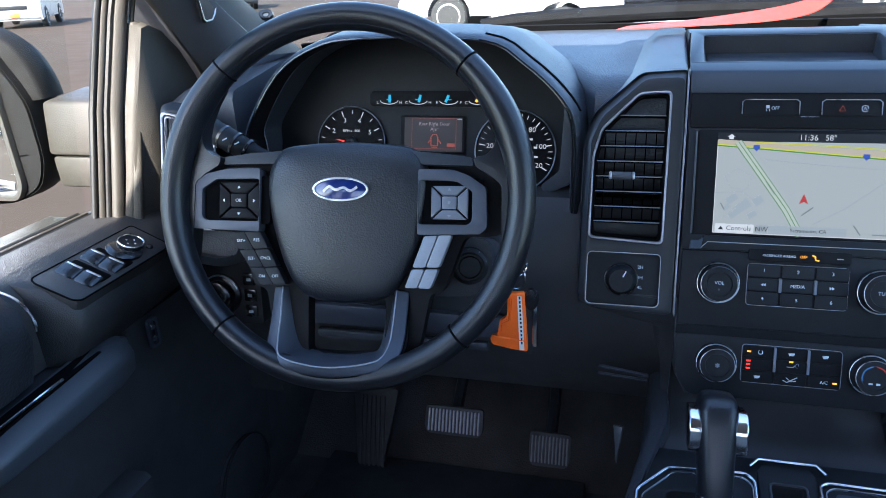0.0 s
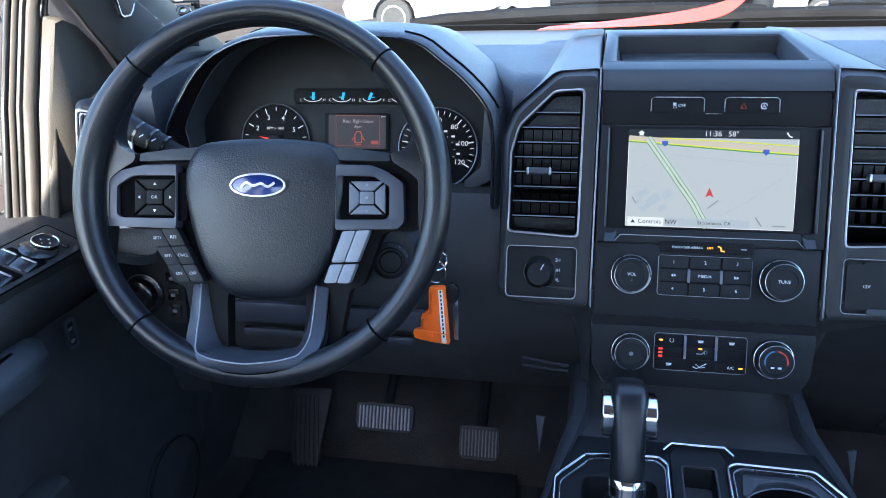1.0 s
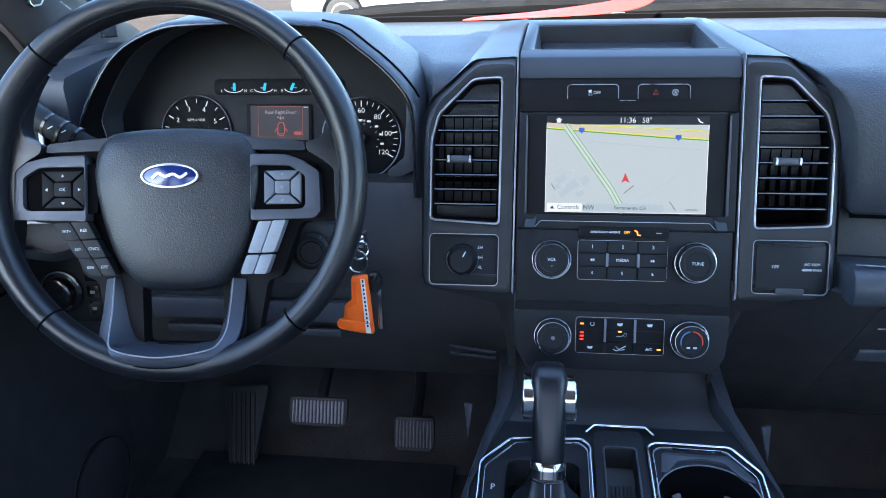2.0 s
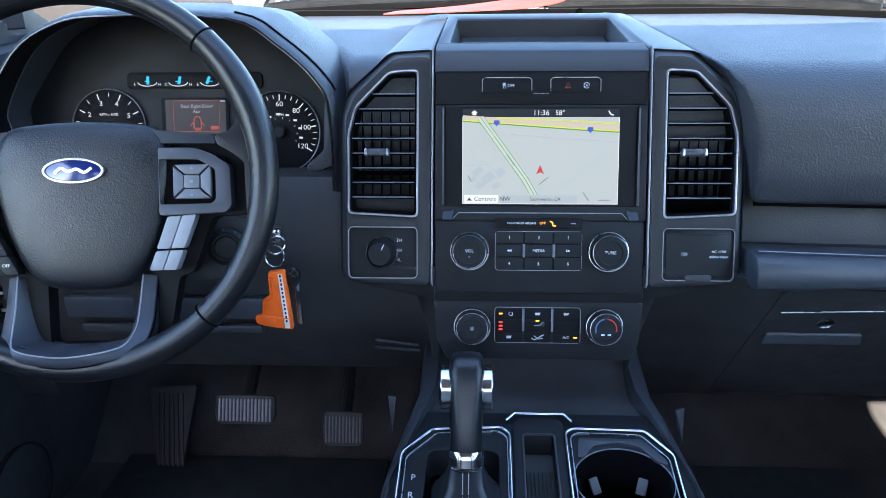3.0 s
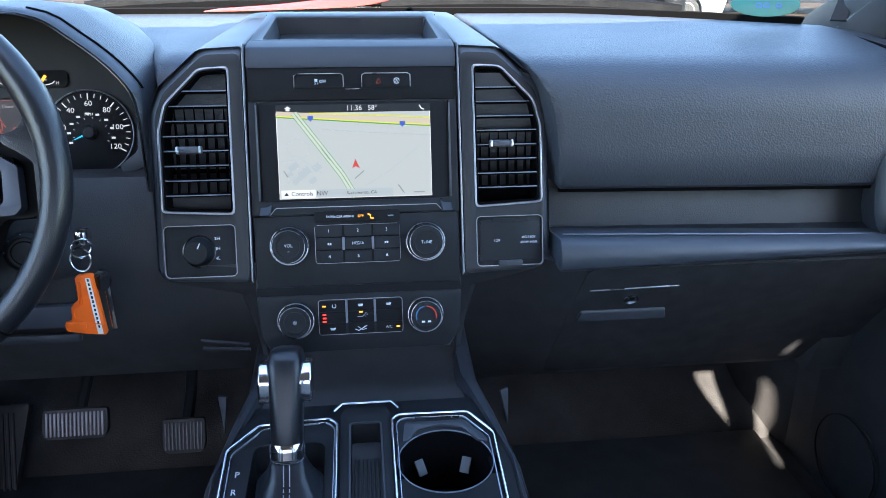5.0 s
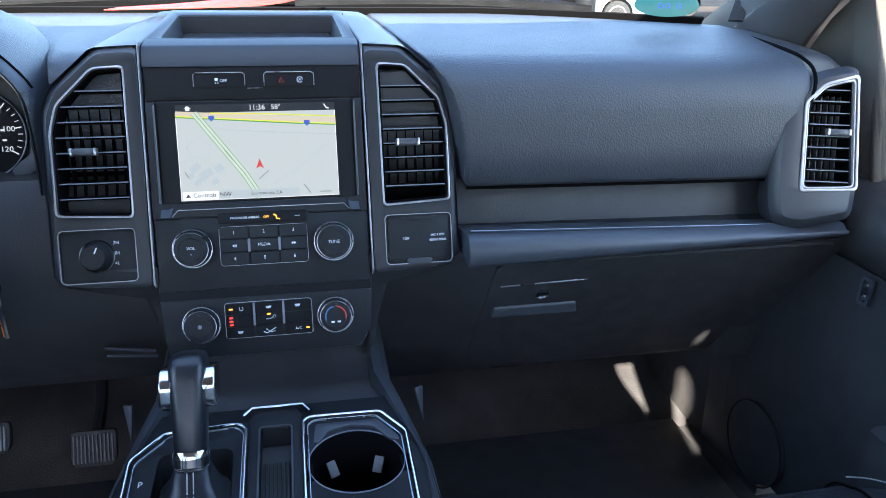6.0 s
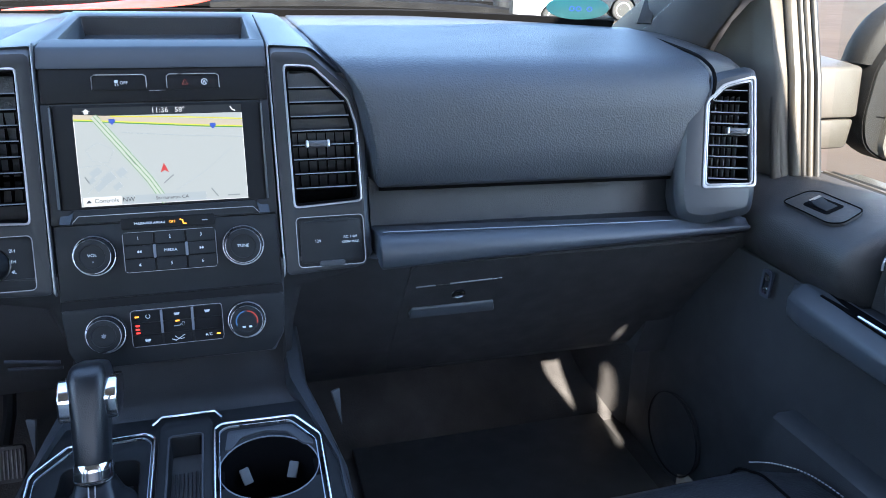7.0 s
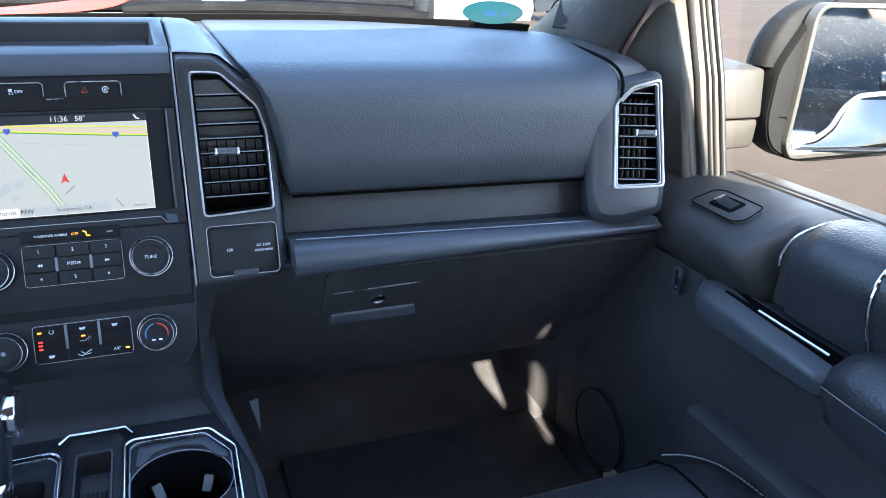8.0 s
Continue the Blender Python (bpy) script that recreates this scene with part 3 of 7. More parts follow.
part("hood_inner_band", loft([hood_row(0.984, 0.0150), hood_row(0.972, 0.0220), hood_row(0.963, 0.050)], closed=False), DIAL_BLACK, dash, "dark band inside the hood lip", angle=60)
part("hood_inner_line", tube([Vector((-0.44 + (p.x + 0.44) * 0.962, 0.050, 1.29 + (p.y - 1.29) * 0.962)) for p in lip], 0.0009, 6), SEAM_GREY, dash)
# lip band on the centre side: a dark joint runs beside it down to the dash
edge = [p for p in lip if p.x > -0.345 and p.y > 1.318]
part("hood_joint", tube([Vector((-0.44 + (p.x + 0.44) * 1.036, 0.0335, 1.29 + (p.y - 1.29) * 1.036)) for p in edge], 0.0015, 8), DEEP, dash)
part("hood_lip_band", loft([[Vector((-0.44 + (p.x + 0.44) * g, y, 1.29 + (p.y - 1.29) * g)) for p in edge] for g, y in ((0.990, 0.0148), (1.004, 0.0130), (1.022, 0.0175), (1.031, 0.029))], closed=False), SHELF_TRIM, dash, "smooth lip of the hood", angle=60)
# lower driver dash
rows = []
for i in range(9):
    x = -0.752 + 0.628 * i / 8
    rows.append([(x, 0.03, 1.222), (x, 0.012, 1.198), (x, 0.0, 1.14), (x, 0.0, 1.075), (x, 0.03, 1.0), (x, 0.08, 0.93), (x, 0.2, 0.93), (x, 0.2, 1.222)])
part("knee_panel", loft(rows), LOWER, dash)
part("knee_trim", box(0.27, 0.012, 0.030, (-0.445, -0.008, 1.066), 0.004), GREY, dash)
part("knee_trim_lower", box(0.23, 0.010, 0.012, (-0.45, -0.006, 1.036), 0.003), HARD, dash)


# ---- doors ----
def side_door(s):
    """A front door seen from inside; s is -1 for the driver's side, 1 for the passenger's."""
    who = "driver" if s < 0 else "passenger"
    d = thing(who + "_door", pose(s * 0.83, -0.4, 0.62), "dark grained %s door with a padded armrest and a clear window" % who, "door", "front doors")
    inv = Matrix.Translation((-s * 0.83, 0.4, -0.62))
    def add(name, bm, mat, label="", angle=45, parent=None):
        return part(name, bm, mat, parent or d, label, at=inv if parent is None else None, angle=angle)
    def rowx(pts, y):
        return [(s * x, y, z) for x, z in pts]
    # top roll: from the window sill in and down to the inner face
    top = [(0.862, 1.200), (0.835, 1.206), (0.80, 1.199), (0.758, 1.186), (0.728, 1.170), (0.718, 1.156), (0.722, 1.13), (0.738, 1.10), (0.80, 1.09), (0.862, 1.09)]
    recess = [(0.862, 1.200), (0.835, 1.206), (0.80, 1.199), (0.786, 1.195), (0.774, 1.18), (0.770, 1.156), (0.768, 1.13), (0.767, 1.10), (0.80, 1.09), (0.862, 1.09)]
    rows = [rowx([(x + (k if x < 0.75 else 0), z) for x, z in top], y) for y, k in ((0.05, 0.012), (-0.02, 0.012), (-0.10, 0.004), (-0.18, 0.0), (-0.228, 0.001), (-0.238, 0.006))]
    rows += [rowx(recess, y) for y in (-0.246, -0.6, -1.02)]
    add("top_roll", loft(rows), DOOR, "grained door top", 60)
    # inner panel
    rows = [rowx([(0.742, 1.098), (0.735, 1.0), (0.745, 0.9), (0.752, 0.68), (0.83, 0.68), (0.83, 1.098)], y) for y in (0.14, 0.0, -0.4, -1.02)]
    add("inner_panel", loft(rows), DOOR_LOWER, "", 60)
    # pull bar and armrest
    bar = []
    for y, x0, zt, zr, zb in ((-0.166, 0.730, 1.098, 1.088, 1.066), (-0.182, 0.708, 1.106, 1.092, 1.062), (-0.215, 0.700, 1.108, 1.093, 1.061), (-0.30, 0.699, 1.102, 1.089, 1.060), (-0.378, 0.699, 1.096, 1.086, 1.060), (-0.392, 0.708, 1.094, 1.083, 1.062)):
        bar.append(rowx([(0.745, zt), (0.7275, zt), (x0 + 0.003, zr + 0.003), (x0, zr - 0.003), (x0 + 0.002, zb + 0.006), (x0 + 0.010, zb), (0.745, zb)], y))
    add("pull_handle", bevel_sharp(loft(bar), 0.0012, 1, 25), HANDLE_GREY, "satin grey pull handle", 24)
    # solid near-black box stands in for a shaded hollow
    add("handle_pocket", loft([rowx([(0.722, 1.1005 + dz), (0.738, 1.1025 + dz), (0.738, 1.092 + dz), (0.722, 1.09 + dz)], y) for y, dz in ((-0.215, 0.006), (-0.38, -0.002))]), DEEP)
    add("handle_bright_edge", tube([(s * 0.7225, -0.272, 1.1062), (s * 0.7230, -0.32, 1.1042), (s * 0.7235, -0.372, 1.1022)], 0.0018, 6), CHROME)
    pad = []
    for y, z1, x1 in ((-0.268, 1.188, 0.752), (-0.280, 1.205, 0.740), (-0.31, 1.211, 0.735), (-0.42, 1.213, 0.732), (-0.7, 1.213, 0.73), (-1.0, 1.21, 0.73)):
        pad.append(rowx([(0.815, z1 + 0.006), (0.785, z1 + 0.004), (x1 + 0.022, z1 - 0.006), (x1 + 0.006, z1 - 0.02), (x1, z1 - 0.040), (x1 + 0.003, z1 - 0.060), (x1 + 0.012, 1.104), (0.815, 1.104)], y))
    add("upholstered_insert", loft(pad), SEAT, "black leather door insert with a bright piping", 60)
    add("piping", tube(smooth_line([(s * 0.815, -0.276, 1.208), (s * 0.785, -0.272, 1.203), (s * 0.755, -0.270, 1.192), (s * 0.740, -0.271, 1.174), (s * 0.738, -0.272, 1.160)], 5), 0.0014, 6), SATIN)
    add("insert_seam", tube(smooth_line([(s * 0.80, -0.385, 1.222), (s * 0.765, -0.388, 1.214), (s * 0.737, -0.392, 1.19), (s * 0.730, -0.395, 1.16), (s * 0.740, -0.40, 1.114)], 5), 0.0018, 6), CHROME)
    rest = []
    for y, z1, x1 in ((-0.392, 1.100, 0.705), (-0.403, 1.122, 0.682), (-0.435, 1.130, 0.668), (-0.55, 1.132, 0.660), (-1.0, 1.13, 0.66)):
        rest.append(rowx([(0.74, z1), (x1 + 0.03, z1), (x1 + 0.008, z1 - 0.010), (x1, z1 - 0.03), (x1 + 0.015, 1.05), (0.74, 1.04)], y))
    add("armrest", loft(rest), SEAT, "padded black leather armrest", 60)
    add("armrest_stitch", tube([(s * 0.673, -0.41, 1.098), (s * 0.6645, -0.44, 1.102), (s * 0.657, -0.55, 1.102), (s * 0.656, -1.0, 1.100)], 0.0010, 6), GREY)
    add("map_pocket", loft([rowx([(0.742, 0.936), (0.714, 0.936), (0.708, 0.930), (0.712, 0.70), (0.742, 0.70)], y) for y in (-0.20, -0.22, -0.6, -1.0)]), DOOR_LOWER)
    add("armrest_lower_line", tube([(s * 0.701, -0.405, 1.046), (s * 0.690, -0.55, 1.044), (s * 0.690, -1.0, 1.042)], 0.0011, 6), BUTTON_GREY)
    add("speaker_ring", tube([(s * 0.738, 0.035 + 0.070 * math.cos(a), 0.735 + 0.070 * math.sin(a)) for a in (2 * math.pi * i / 40 for i in range(40))], 0.0016, 8, True), BLACK)
    add("speaker_grille", lathe([(0.068, 0), (0.068, 0.004), (0.05, 0.006), (0.02, 0.007)], 36, Matrix.Translation((s * 0.748, 0.035, 0.735)) @ pose(0, 0, 0, 0, -90 * s, 0)), DOOR_LOWER)
    # latch button near the hinge
    lock = add("interior_latch", prism(rounded(-0.009, -0.019, 0.009, 0.019, 0.004), 0, 0.004, [rounded(-0.005, -0.015, 0.005, 0.015, 0.003)], 0.001), GREY, "satin lock bezel")
    lock.matrix_basis = inv @ Matrix.Translation((s * 0.733, -0.118, 1.078)) @ pose(0, 0, 0, 90, 0, -90 * s)
    for dy in (-0.008, 0.008):
        part("lock_button", lathe([(0.004, 0), (0.004, 0.003), (0.002, 0.004)], 12), SATIN, lock, at=pose(0, dy, 0))
    # sail panel ahead of the window, window frame and weatherstrips
    sail = [(0.150, 1.18), (0.150, 1.29), (0.137, 1.326), (0.118, 1.358), (0.090, 1.394), (0.056, 1.422), (0.036, 1.431), (0.024, 1.428), (-0.008, 1.32), (-0.038, 1.206), (-0.042, 1.185)]
    def lean(y):
        return 0.24 * min(0.09, max(0.0, y + 0.04))
    back = [(s * 0.812, y, z) for y, z in sail]
    mid = [(s * (0.796 - lean(y)), y, z) for y, z in sail]
    face = [(s * (0.789 - lean(y)), 0.05 + (y - 0.05) * 0.95, 1.30 + (z - 1.30) * 0.97) for y, z in sail]
    dish = [(s * (0.791 - lean(0.065 + (y - 0.05) * 0.55) + 0.004 * min(1, max(0, (z - 1.24) / 0.1))), 0.065 + (y - 0.05) * 0.55, 1.30 + (z - 1.30) * 0.80) for y, z in sail]
    add("sail_panel", loft([back, mid, face, dish]), SAIL, "grained plastic sail panel", 60)
    ridge = [(0.036, 1.432, 0.010), (0.026, 1.40, 0.010), (0.004, 1.32, 0.009), (-0.016, 1.25, 0.008), (-0.033, 1.186, 0.007)]
    add("sail_ridge", bevel_sharp(loft([[(s * 0.800, y - w, z), (s * 0.787, y - w, z), (s * 0.781, y - w * 0.4, z), (s * 0.781, y + w * 0.4, z), (s * 0.788, y + w, z), (s * 0.800, y + w, z)] for y, z, w in ridge]), 0.002, 2, 50), SAIL, "pale ridge at the window edge", 60)
    arch = smooth_line([(x - s * lean(y), y, z) for x, y, z in [(s * 0.777, 0.142, 1.27), (s * 0.777, 0.138, 1.335), (s * 0.777, 0.119, 1.374), (s * 0.776, 0.080, 1.417), (s * 0.774, 0.041, 1.457), (s * 0.764, -0.07, 1.56), (s * 0.742, -0.33, 1.73)]], 6)
    add("door_seal", tube(arch, 0.013, 10), FRAME_PAINT, "pale dusty door seal")
    add("seal_lip", tube([p + Vector((-s * 0.012, -0.003, -0.006)) for p in arch], 0.0035, 8), WEATHER)
    inner = smooth_line([(x - s * lean(y), y, z) for x, y, z in [(s * 0.765, 0.166, 1.28), (s * 0.765, 0.158, 1.345), (s * 0.764, 0.136, 1.390), (s * 0.762, 0.096, 1.435), (s * 0.759, 0.05, 1.480), (s * 0.745, -0.07, 1.58), (s * 0.735, -0.33, 1.74)]], 6)
    add("inner_seal", tube(inner, 0.010, 10), WEATHER)
    for dy, dx, r, m in ((0.003, 0.798, 0.0036, WEATHER), (-0.009, 0.806, 0.0090, FRAME_PAINT), (-0.019, 0.812, 0.0042, WEATHER), (-0.025, 0.817, 0.0046, FRAME_PAINT), (-0.032, 0.822, 0.0042, WEATHER)):
        add("window_channel", tube([(s * (dx + 0.004), -0.037 + dy, 1.186), (s * (dx + 0.001), -0.020 + dy, 1.26), (s * dx, -0.002 + dy, 1.33), (s * (dx - 0.008), 0.030 + dy, 1.44), (s * (dx - 0.03), 0.075 + dy, 1.60)], r, 8), m)
    add("sill_strip", tube([(s * 0.838, -0.05, 1.203), (s * 0.838, -0.5, 1.203), (s * 0.838, -1.0, 1.203)], 0.0038, 8), WEATHER)
    add("sill_pale_strip", tube([(s * 0.846, -0.055, 1.204), (s * 0.846, -0.5, 1.204), (s * 0.846, -1.0, 1.204)], 0.0036, 8), FRAME_PAINT)
    add("sill_outer_strip", tube([(s * 0.855, -0.06, 1.203), (s * 0.855, -0.5, 1.203), (s * 0.855, -1.0, 1.203)], 0.0046, 8), WEATHER)
    add("sill_flange", box(0.05, 1.0, 0.05, (s * 0.885, -0.55, 1.175), 0.008), FRAME_PAINT)
    pane = add("window_pane", loft([rowx([(0.848, 1.20), (0.78, 1.70), (0.783, 1.70), (0.851, 1.20)], y) for y in (-0.055, -1.0)]), PANE, "clear side window glass")
    pane.visible_shadow = False
    # passenger header set inwards so sun reaches only the window channels
    hx = 0.745 if s < 0 else 0.697
    add("upper_frame", tube([(s * hx, -0.35, 1.73), (s * (hx + 0.002), -0.7, 1.75), (s * (hx + 0.005), -1.05, 1.74)], 0.03, 8), WEATHER)
    add("rear_post", tube([(s * 0.84, -1.06, 1.19), (s * 0.755, -1.06, 1.75)], 0.05, 8), WEATHER)
    return d, inv


driver_door, inv_d = side_door(-1)
passenger_door, inv_p = side_door(1)

# A pillars
for s in (-1, 1):
    rows = []
    for (yf, zf), (yr, zr) in (((0.36, 1.345), (0.155, 1.30)), ((0.30, 1.375), (0.122, 1.348)), ((0.210, 1.421), (0.060, 1.413)), ((0.140, 1.456), (0.020, 1.462)), ((0.0, 1.545), (-0.065, 1.55)), ((-0.42, 1.82), (-0.45, 1.77))):
        k = 0.72 if zf < 1.6 else 0.66
        rows.append([(s * (k - 0.02), yf, zf), (s * (k - 0.022), yf * 0.7 + yr * 0.3, zf * 0.7 + zr * 0.3 + 0.004), (s * (k - 0.010), yf * 0.3 + yr * 0.7, zf * 0.3 + zr * 0.7 + 0.004), (s * (k + 0.008), yr + 0.01, zr), (s * (k + 0.03), yr, zr), (s * (k + 0.042), yr + 0.022, zr), (s * (k + 0.11), yr + 0.045, zr), (s * (k + 0.11), yf + 0.02, zf)])
    solid("pillar_" + ("left" if s < 0 else "right"), loft(rows), PILLAR, "blue-grey plastic windscreen pillar trim", "pillar", kind="structure", angle=60)


# ---- centre stack: x right, y up along the face, z out of it ----
STACK = pose(0, 0, 1.25, 73, 0, 0)
stack = thing("centre_stack", STACK, "black centre stack with screen, radio and climate panels in charcoal trim", "control panel")
VENT = [(0.1365, 0.1005), (0.170, 0.0985), (0.2085, 0.0600), (0.2165, 0.030), (0.2170, -0.0600), (0.1375, -0.0640)]
BEZEL = [(0.1195, 0.1265), (0.166, 0.1235), (0.2165, 0.0775), (0.2275, 0.050), (0.2275, -0.129), (0.2165, -0.1385), (0.1225, -0.143)]
FACE = [(0.1235, 0.1150), (0.1640, 0.1135), (0.2085, 0.0725), (0.2190, 0.046), (0.2190, -0.128), (0.2110, -0.1370), (0.1245, -0.1410)]
POCKET = rounded(0.1385, -0.1335, 0.2165, -0.0755, 0.005)

body = part("stack_backing", prism([(-0.1185, 0.104), (0.1185, 0.104), (0.1195, -0.158), (0.116, -0.207), (0.104, -0.228), (-0.104, -0.228), (-0.116, -0.207), (-0.1195, -0.158)], -0.06, -0.004,
            bevel=0.002), HARD, stack)
for s in (-1, 1):
    flipper = (lambda o: o) if s > 0 else flip
    part("vent_bezel", prism(flipper(soften(FACE, 0.008)), -0.012, 0.0035, [flipper(soften(VENT, 0.006)), flipper(POCKET)], 0.0008, 2), BEZEL_TRIM, stack, "satin charcoal vent surround")
    rings = [(flipper(soften(o, 0.008)), z) for o, z in ((BEZEL, -0.016), (BEZEL, -0.0075), (inset(BEZEL, 0.0012), -0.0062), (inset(FACE, -0.0006), 0.0026), (FACE, 0.0030), (FACE, -0.010))]
    # slope takes a paler grey than the face, painting the sky light on it
    part("bezel_slope", loft([[(x, y, z) for x, y in o] for o, z in rings], True, False), HANDLE_GREY, stack, "sloping satin surround edge, paled for sky light", angle=30)
    # pale strip paints the highlight line at the surround's edge
    part("bezel_side", prism(flipper([(0.1195, 0.126), (0.1216, 0.122), (0.1228, -0.139), (0.1205, -0.143)]), -0.004, 0.0046, bevel=0.0007), SEAM_GREY, stack)

# upper face with the two outlined switches
part("upper_face", prism([(-0.1165, 0.101), (0.1165, 0.101), (0.1165, 0.0625), (-0.1165, 0.0625)], -0.004, 0.0005, bevel=0.001), DIAL_BLACK, stack)
for x0, x1 in ((-0.0655, -0.0105), (0.0105, 0.0655)):
    sw = part("switch", prism(rounded(x0, 0.0750, x1, 0.0915, 0.003), 0.0005, 0.0011, bevel=0.0004), DIAL_BLACK, stack)
    stroke([(x0, 0.0765), (x0, 0.0895), (x0 + 0.003, 0.0918), (x1 - 0.003, 0.0918), (x1, 0.0895), (x1, 0.0765)], 0.0010, 0.0015, SATIN, sw, "switch_outline", 0.0008)
stroke([(-0.0085, 0.0745), (0.0085, 0.0745)], 0.0007, 0.0006, SATIN, stack, "outline_bridge")
lettering("OFF", -0.0335, 0.083, 0.0013, 0.0046, WHITE_INK, stack)
stroke([(-0.0425, 0.0858), (-0.0395, 0.0858), (-0.0395, 0.0826), (-0.0425, 0.0826), (-0.0425, 0.0858)], 0.0006, 0.0013, WHITE_INK, stack, "skid_symbol")
for dx in (-0.0425, -0.0398):
    stroke([(dx, 0.0820), (dx + 0.0010, 0.0808), (dx, 0.0798)], 0.0006, 0.0013, WHITE_INK, stack, "skid_track")
stroke([(0.0265, 0.0805), (0.0295, 0.086), (0.0325, 0.0805), (0.0265, 0.0805)], 0.0007, 0.0019, DISPLAY_RED, stack, "hazard_triangle")
stroke([(0.0500 + 0.0032 * math.cos(a / 8 * 6.2832), 0.083 + 0.0032 * math.sin(a / 8 * 6.2832)) for a in range(8)], 0.0007, 0.0019, WHITE_INK, stack, "start_stop_symbol")
lettering("A", 0.0500, 0.083, 0.0020, 0.0045, WHITE_INK, stack)

# ---- touch screen ----
scr = part("touch_screen", prism(rounded(-0.107, -0.0530, 0.107, 0.0605, 0.003), -0.004, 0.0002, bevel=0.001), DIAL_BLACK, stack, "black glass touch screen showing a map")
mark(-0.0872, 0.0485, 0.0872, 0.0575, 0.0004, SCREEN_DARK, scr, "status_bar")
mark(-0.0872, -0.0485, 0.0872, 0.0485, 0.0004, SCREEN_BG, scr, "map_sheet")
Z = 0.0007
stroke([(-0.0870, 0.0485), (-0.0870, -0.0482), (0.0870, -0.0482), (0.0870, 0.0485)], 0.0009, 0.0006, SCREEN_WHITE, scr, "map_border")
for pts in ([(-0.078, 0.012), (-0.066, 0.020), (-0.050, 0.012), (-0.056, -0.002), (-0.072, 0.000), (-0.078, 0.012)], [(-0.087, -0.006), (-0.060, -0.004), (-0.038, -0.020)], [(-0.04, 0.030), (0.02, 0.025), (0.087, 0.021)], [(0.010, -0.036), (0.040, -0.018), (0.075, 0.010)], [(-0.080, -0.034), (-0.055, -0.010)]):
    stroke(pts, 0.0007, 0.0006, SCREEN_GREY, scr, "faint_street", 0.0004)
lettering("11:36", 0.0005, 0.0530, Z, 0.0082, SCREEN_WHITE, scr)
lettering("58\u00b0", 0.0215, 0.0530, Z, 0.0078, SCREEN_WHITE, scr)
part("home_symbol", prism([(-0.0762, 0.0505), (-0.0718, 0.0505), (-0.0718, 0.0532), (-0.0700, 0.0532), (-0.0740, 0.0560), (-0.0780, 0.0532), (-0.0762, 0.0532)], Z, Z + 0.0003), SCREEN_WHITE, scr)
stroke([(0.0750, 0.0555), (0.0775, 0.0515), (0.0805, 0.0505)], 0.0014, Z, SCREEN_WHITE, scr, "phone_symbol")
stroke([(-0.0872, 0.0468), (-0.02, 0.0425), (0.04, 0.0385), (0.0872, 0.0360)], 0.0074, Z, SCREEN_TAN, scr, "highway")
stroke([(-0.0872, 0.0440), (-0.02, 0.0390), (0.04, 0.0345), (0.0872, 0.0318)], 0.0013, Z + 0.0003, SCREEN_GREEN, scr, "highway_edge")
stroke([(-0.0872, 0.0450), (-0.02, 0.0401), (0.04, 0.0356), (0.0872, 0.0328)], 0.0012, Z + 0.0006, SCREEN_YELLOW, scr, "highway_line")
stroke([(-0.05, 0.0478), (0.02, 0.0452), (0.0872, 0.0412)], 0.0014, Z + 0.0003, SCREEN_YELLOW, scr, "highway_line")
ROAD = [(-0.0672, 0.0480), (-0.0400, 0.0110), (-0.0160, -0.0220), (-0.0010, -0.0480)]
stroke(ROAD, 0.0078, Z + 0.0006, SCREEN_GREEN, scr, "road_edge")
stroke(ROAD, 0.0064, Z + 0.0009, SCREEN_PALE, scr, "road")
stroke([(x + 0.0002, y) for x, y in ROAD], 0.0008, Z + 0.0012, SCREEN_GREEN, scr, "road_line")
for x, y in ((-0.049, 0.0418), (0.055, 0.0343)):
    part("road_shield", prism([(x - 0.003, y + 0.003), (x + 0.003, y + 0.003), (x + 0.0032, y), (x, y - 0.0035), (x - 0.0032, y)], Z + 0.0009, Z + 0.0014), SCREEN_BLUE, scr)
part("position_arrow", prism([(-0.0042, -0.0150), (0.0000, -0.0045), (0.0045, -0.0150), (0.0002, -0.0128)], Z, Z + 0.0004), SCREEN_RED, scr)
for i, (x, y, w, h, a) in enumerate(((-0.070, -0.012, 0.012, 0.007, 35), (-0.058, -0.019, 0.014, 0.009, 35), (-0.066, -0.027, 0.013, 0.006, 40), (-0.044, -0.013, 0.010, 0.008, 38), (-0.049, -0.028, 0.009, 0.006, 35), (-0.075, -0.021, 0.008, 0.005, 35))):
    part("map_block", box(w, h, 0.0003), SCREEN_GREY, scr, at=pose(x, y, Z, 0, 0, a))
for x, y, w, a in ((0.004, -0.0225, 0.014, 40), (-0.079, -0.020, 0.008, -60), (-0.033, 0.001, 0.016, -55), (0.0515, -0.040, 0.012, -55), (0.072, -0.044, 0.013, 0)):
    part("street_name_bar", box(w, 0.0014, 0.0003), SCREEN_FAINT, scr, at=pose(x, y, Z + 0.0012, 0, 0, a))
part("controls_button", prism(rounded(-0.0850, -0.0475, -0.0465, -0.0385, 0.001), Z + 0.0012, Z + 0.0016), SCREEN_WHITE, scr)
lettering("Controls", -0.0615, -0.0430, Z + 0.0018, 0.0068, SCREEN_INK, scr)
part("controls_triangle", prism([(-0.0820, -0.0448), (-0.0765, -0.0448), (-0.0792, -0.0412)], Z + 0.0016, Z + 0.0019), SCREEN_INK, scr)
part("compass_button", prism(rounded(-0.0445, -0.0475, -0.0335, -0.0385, 0.001), Z + 0.0012, Z + 0.0016), SCREEN_GREY, scr)
lettering("NW", -0.0390, -0.0430, Z + 0.0018, 0.0070, SCREEN_INK, scr)
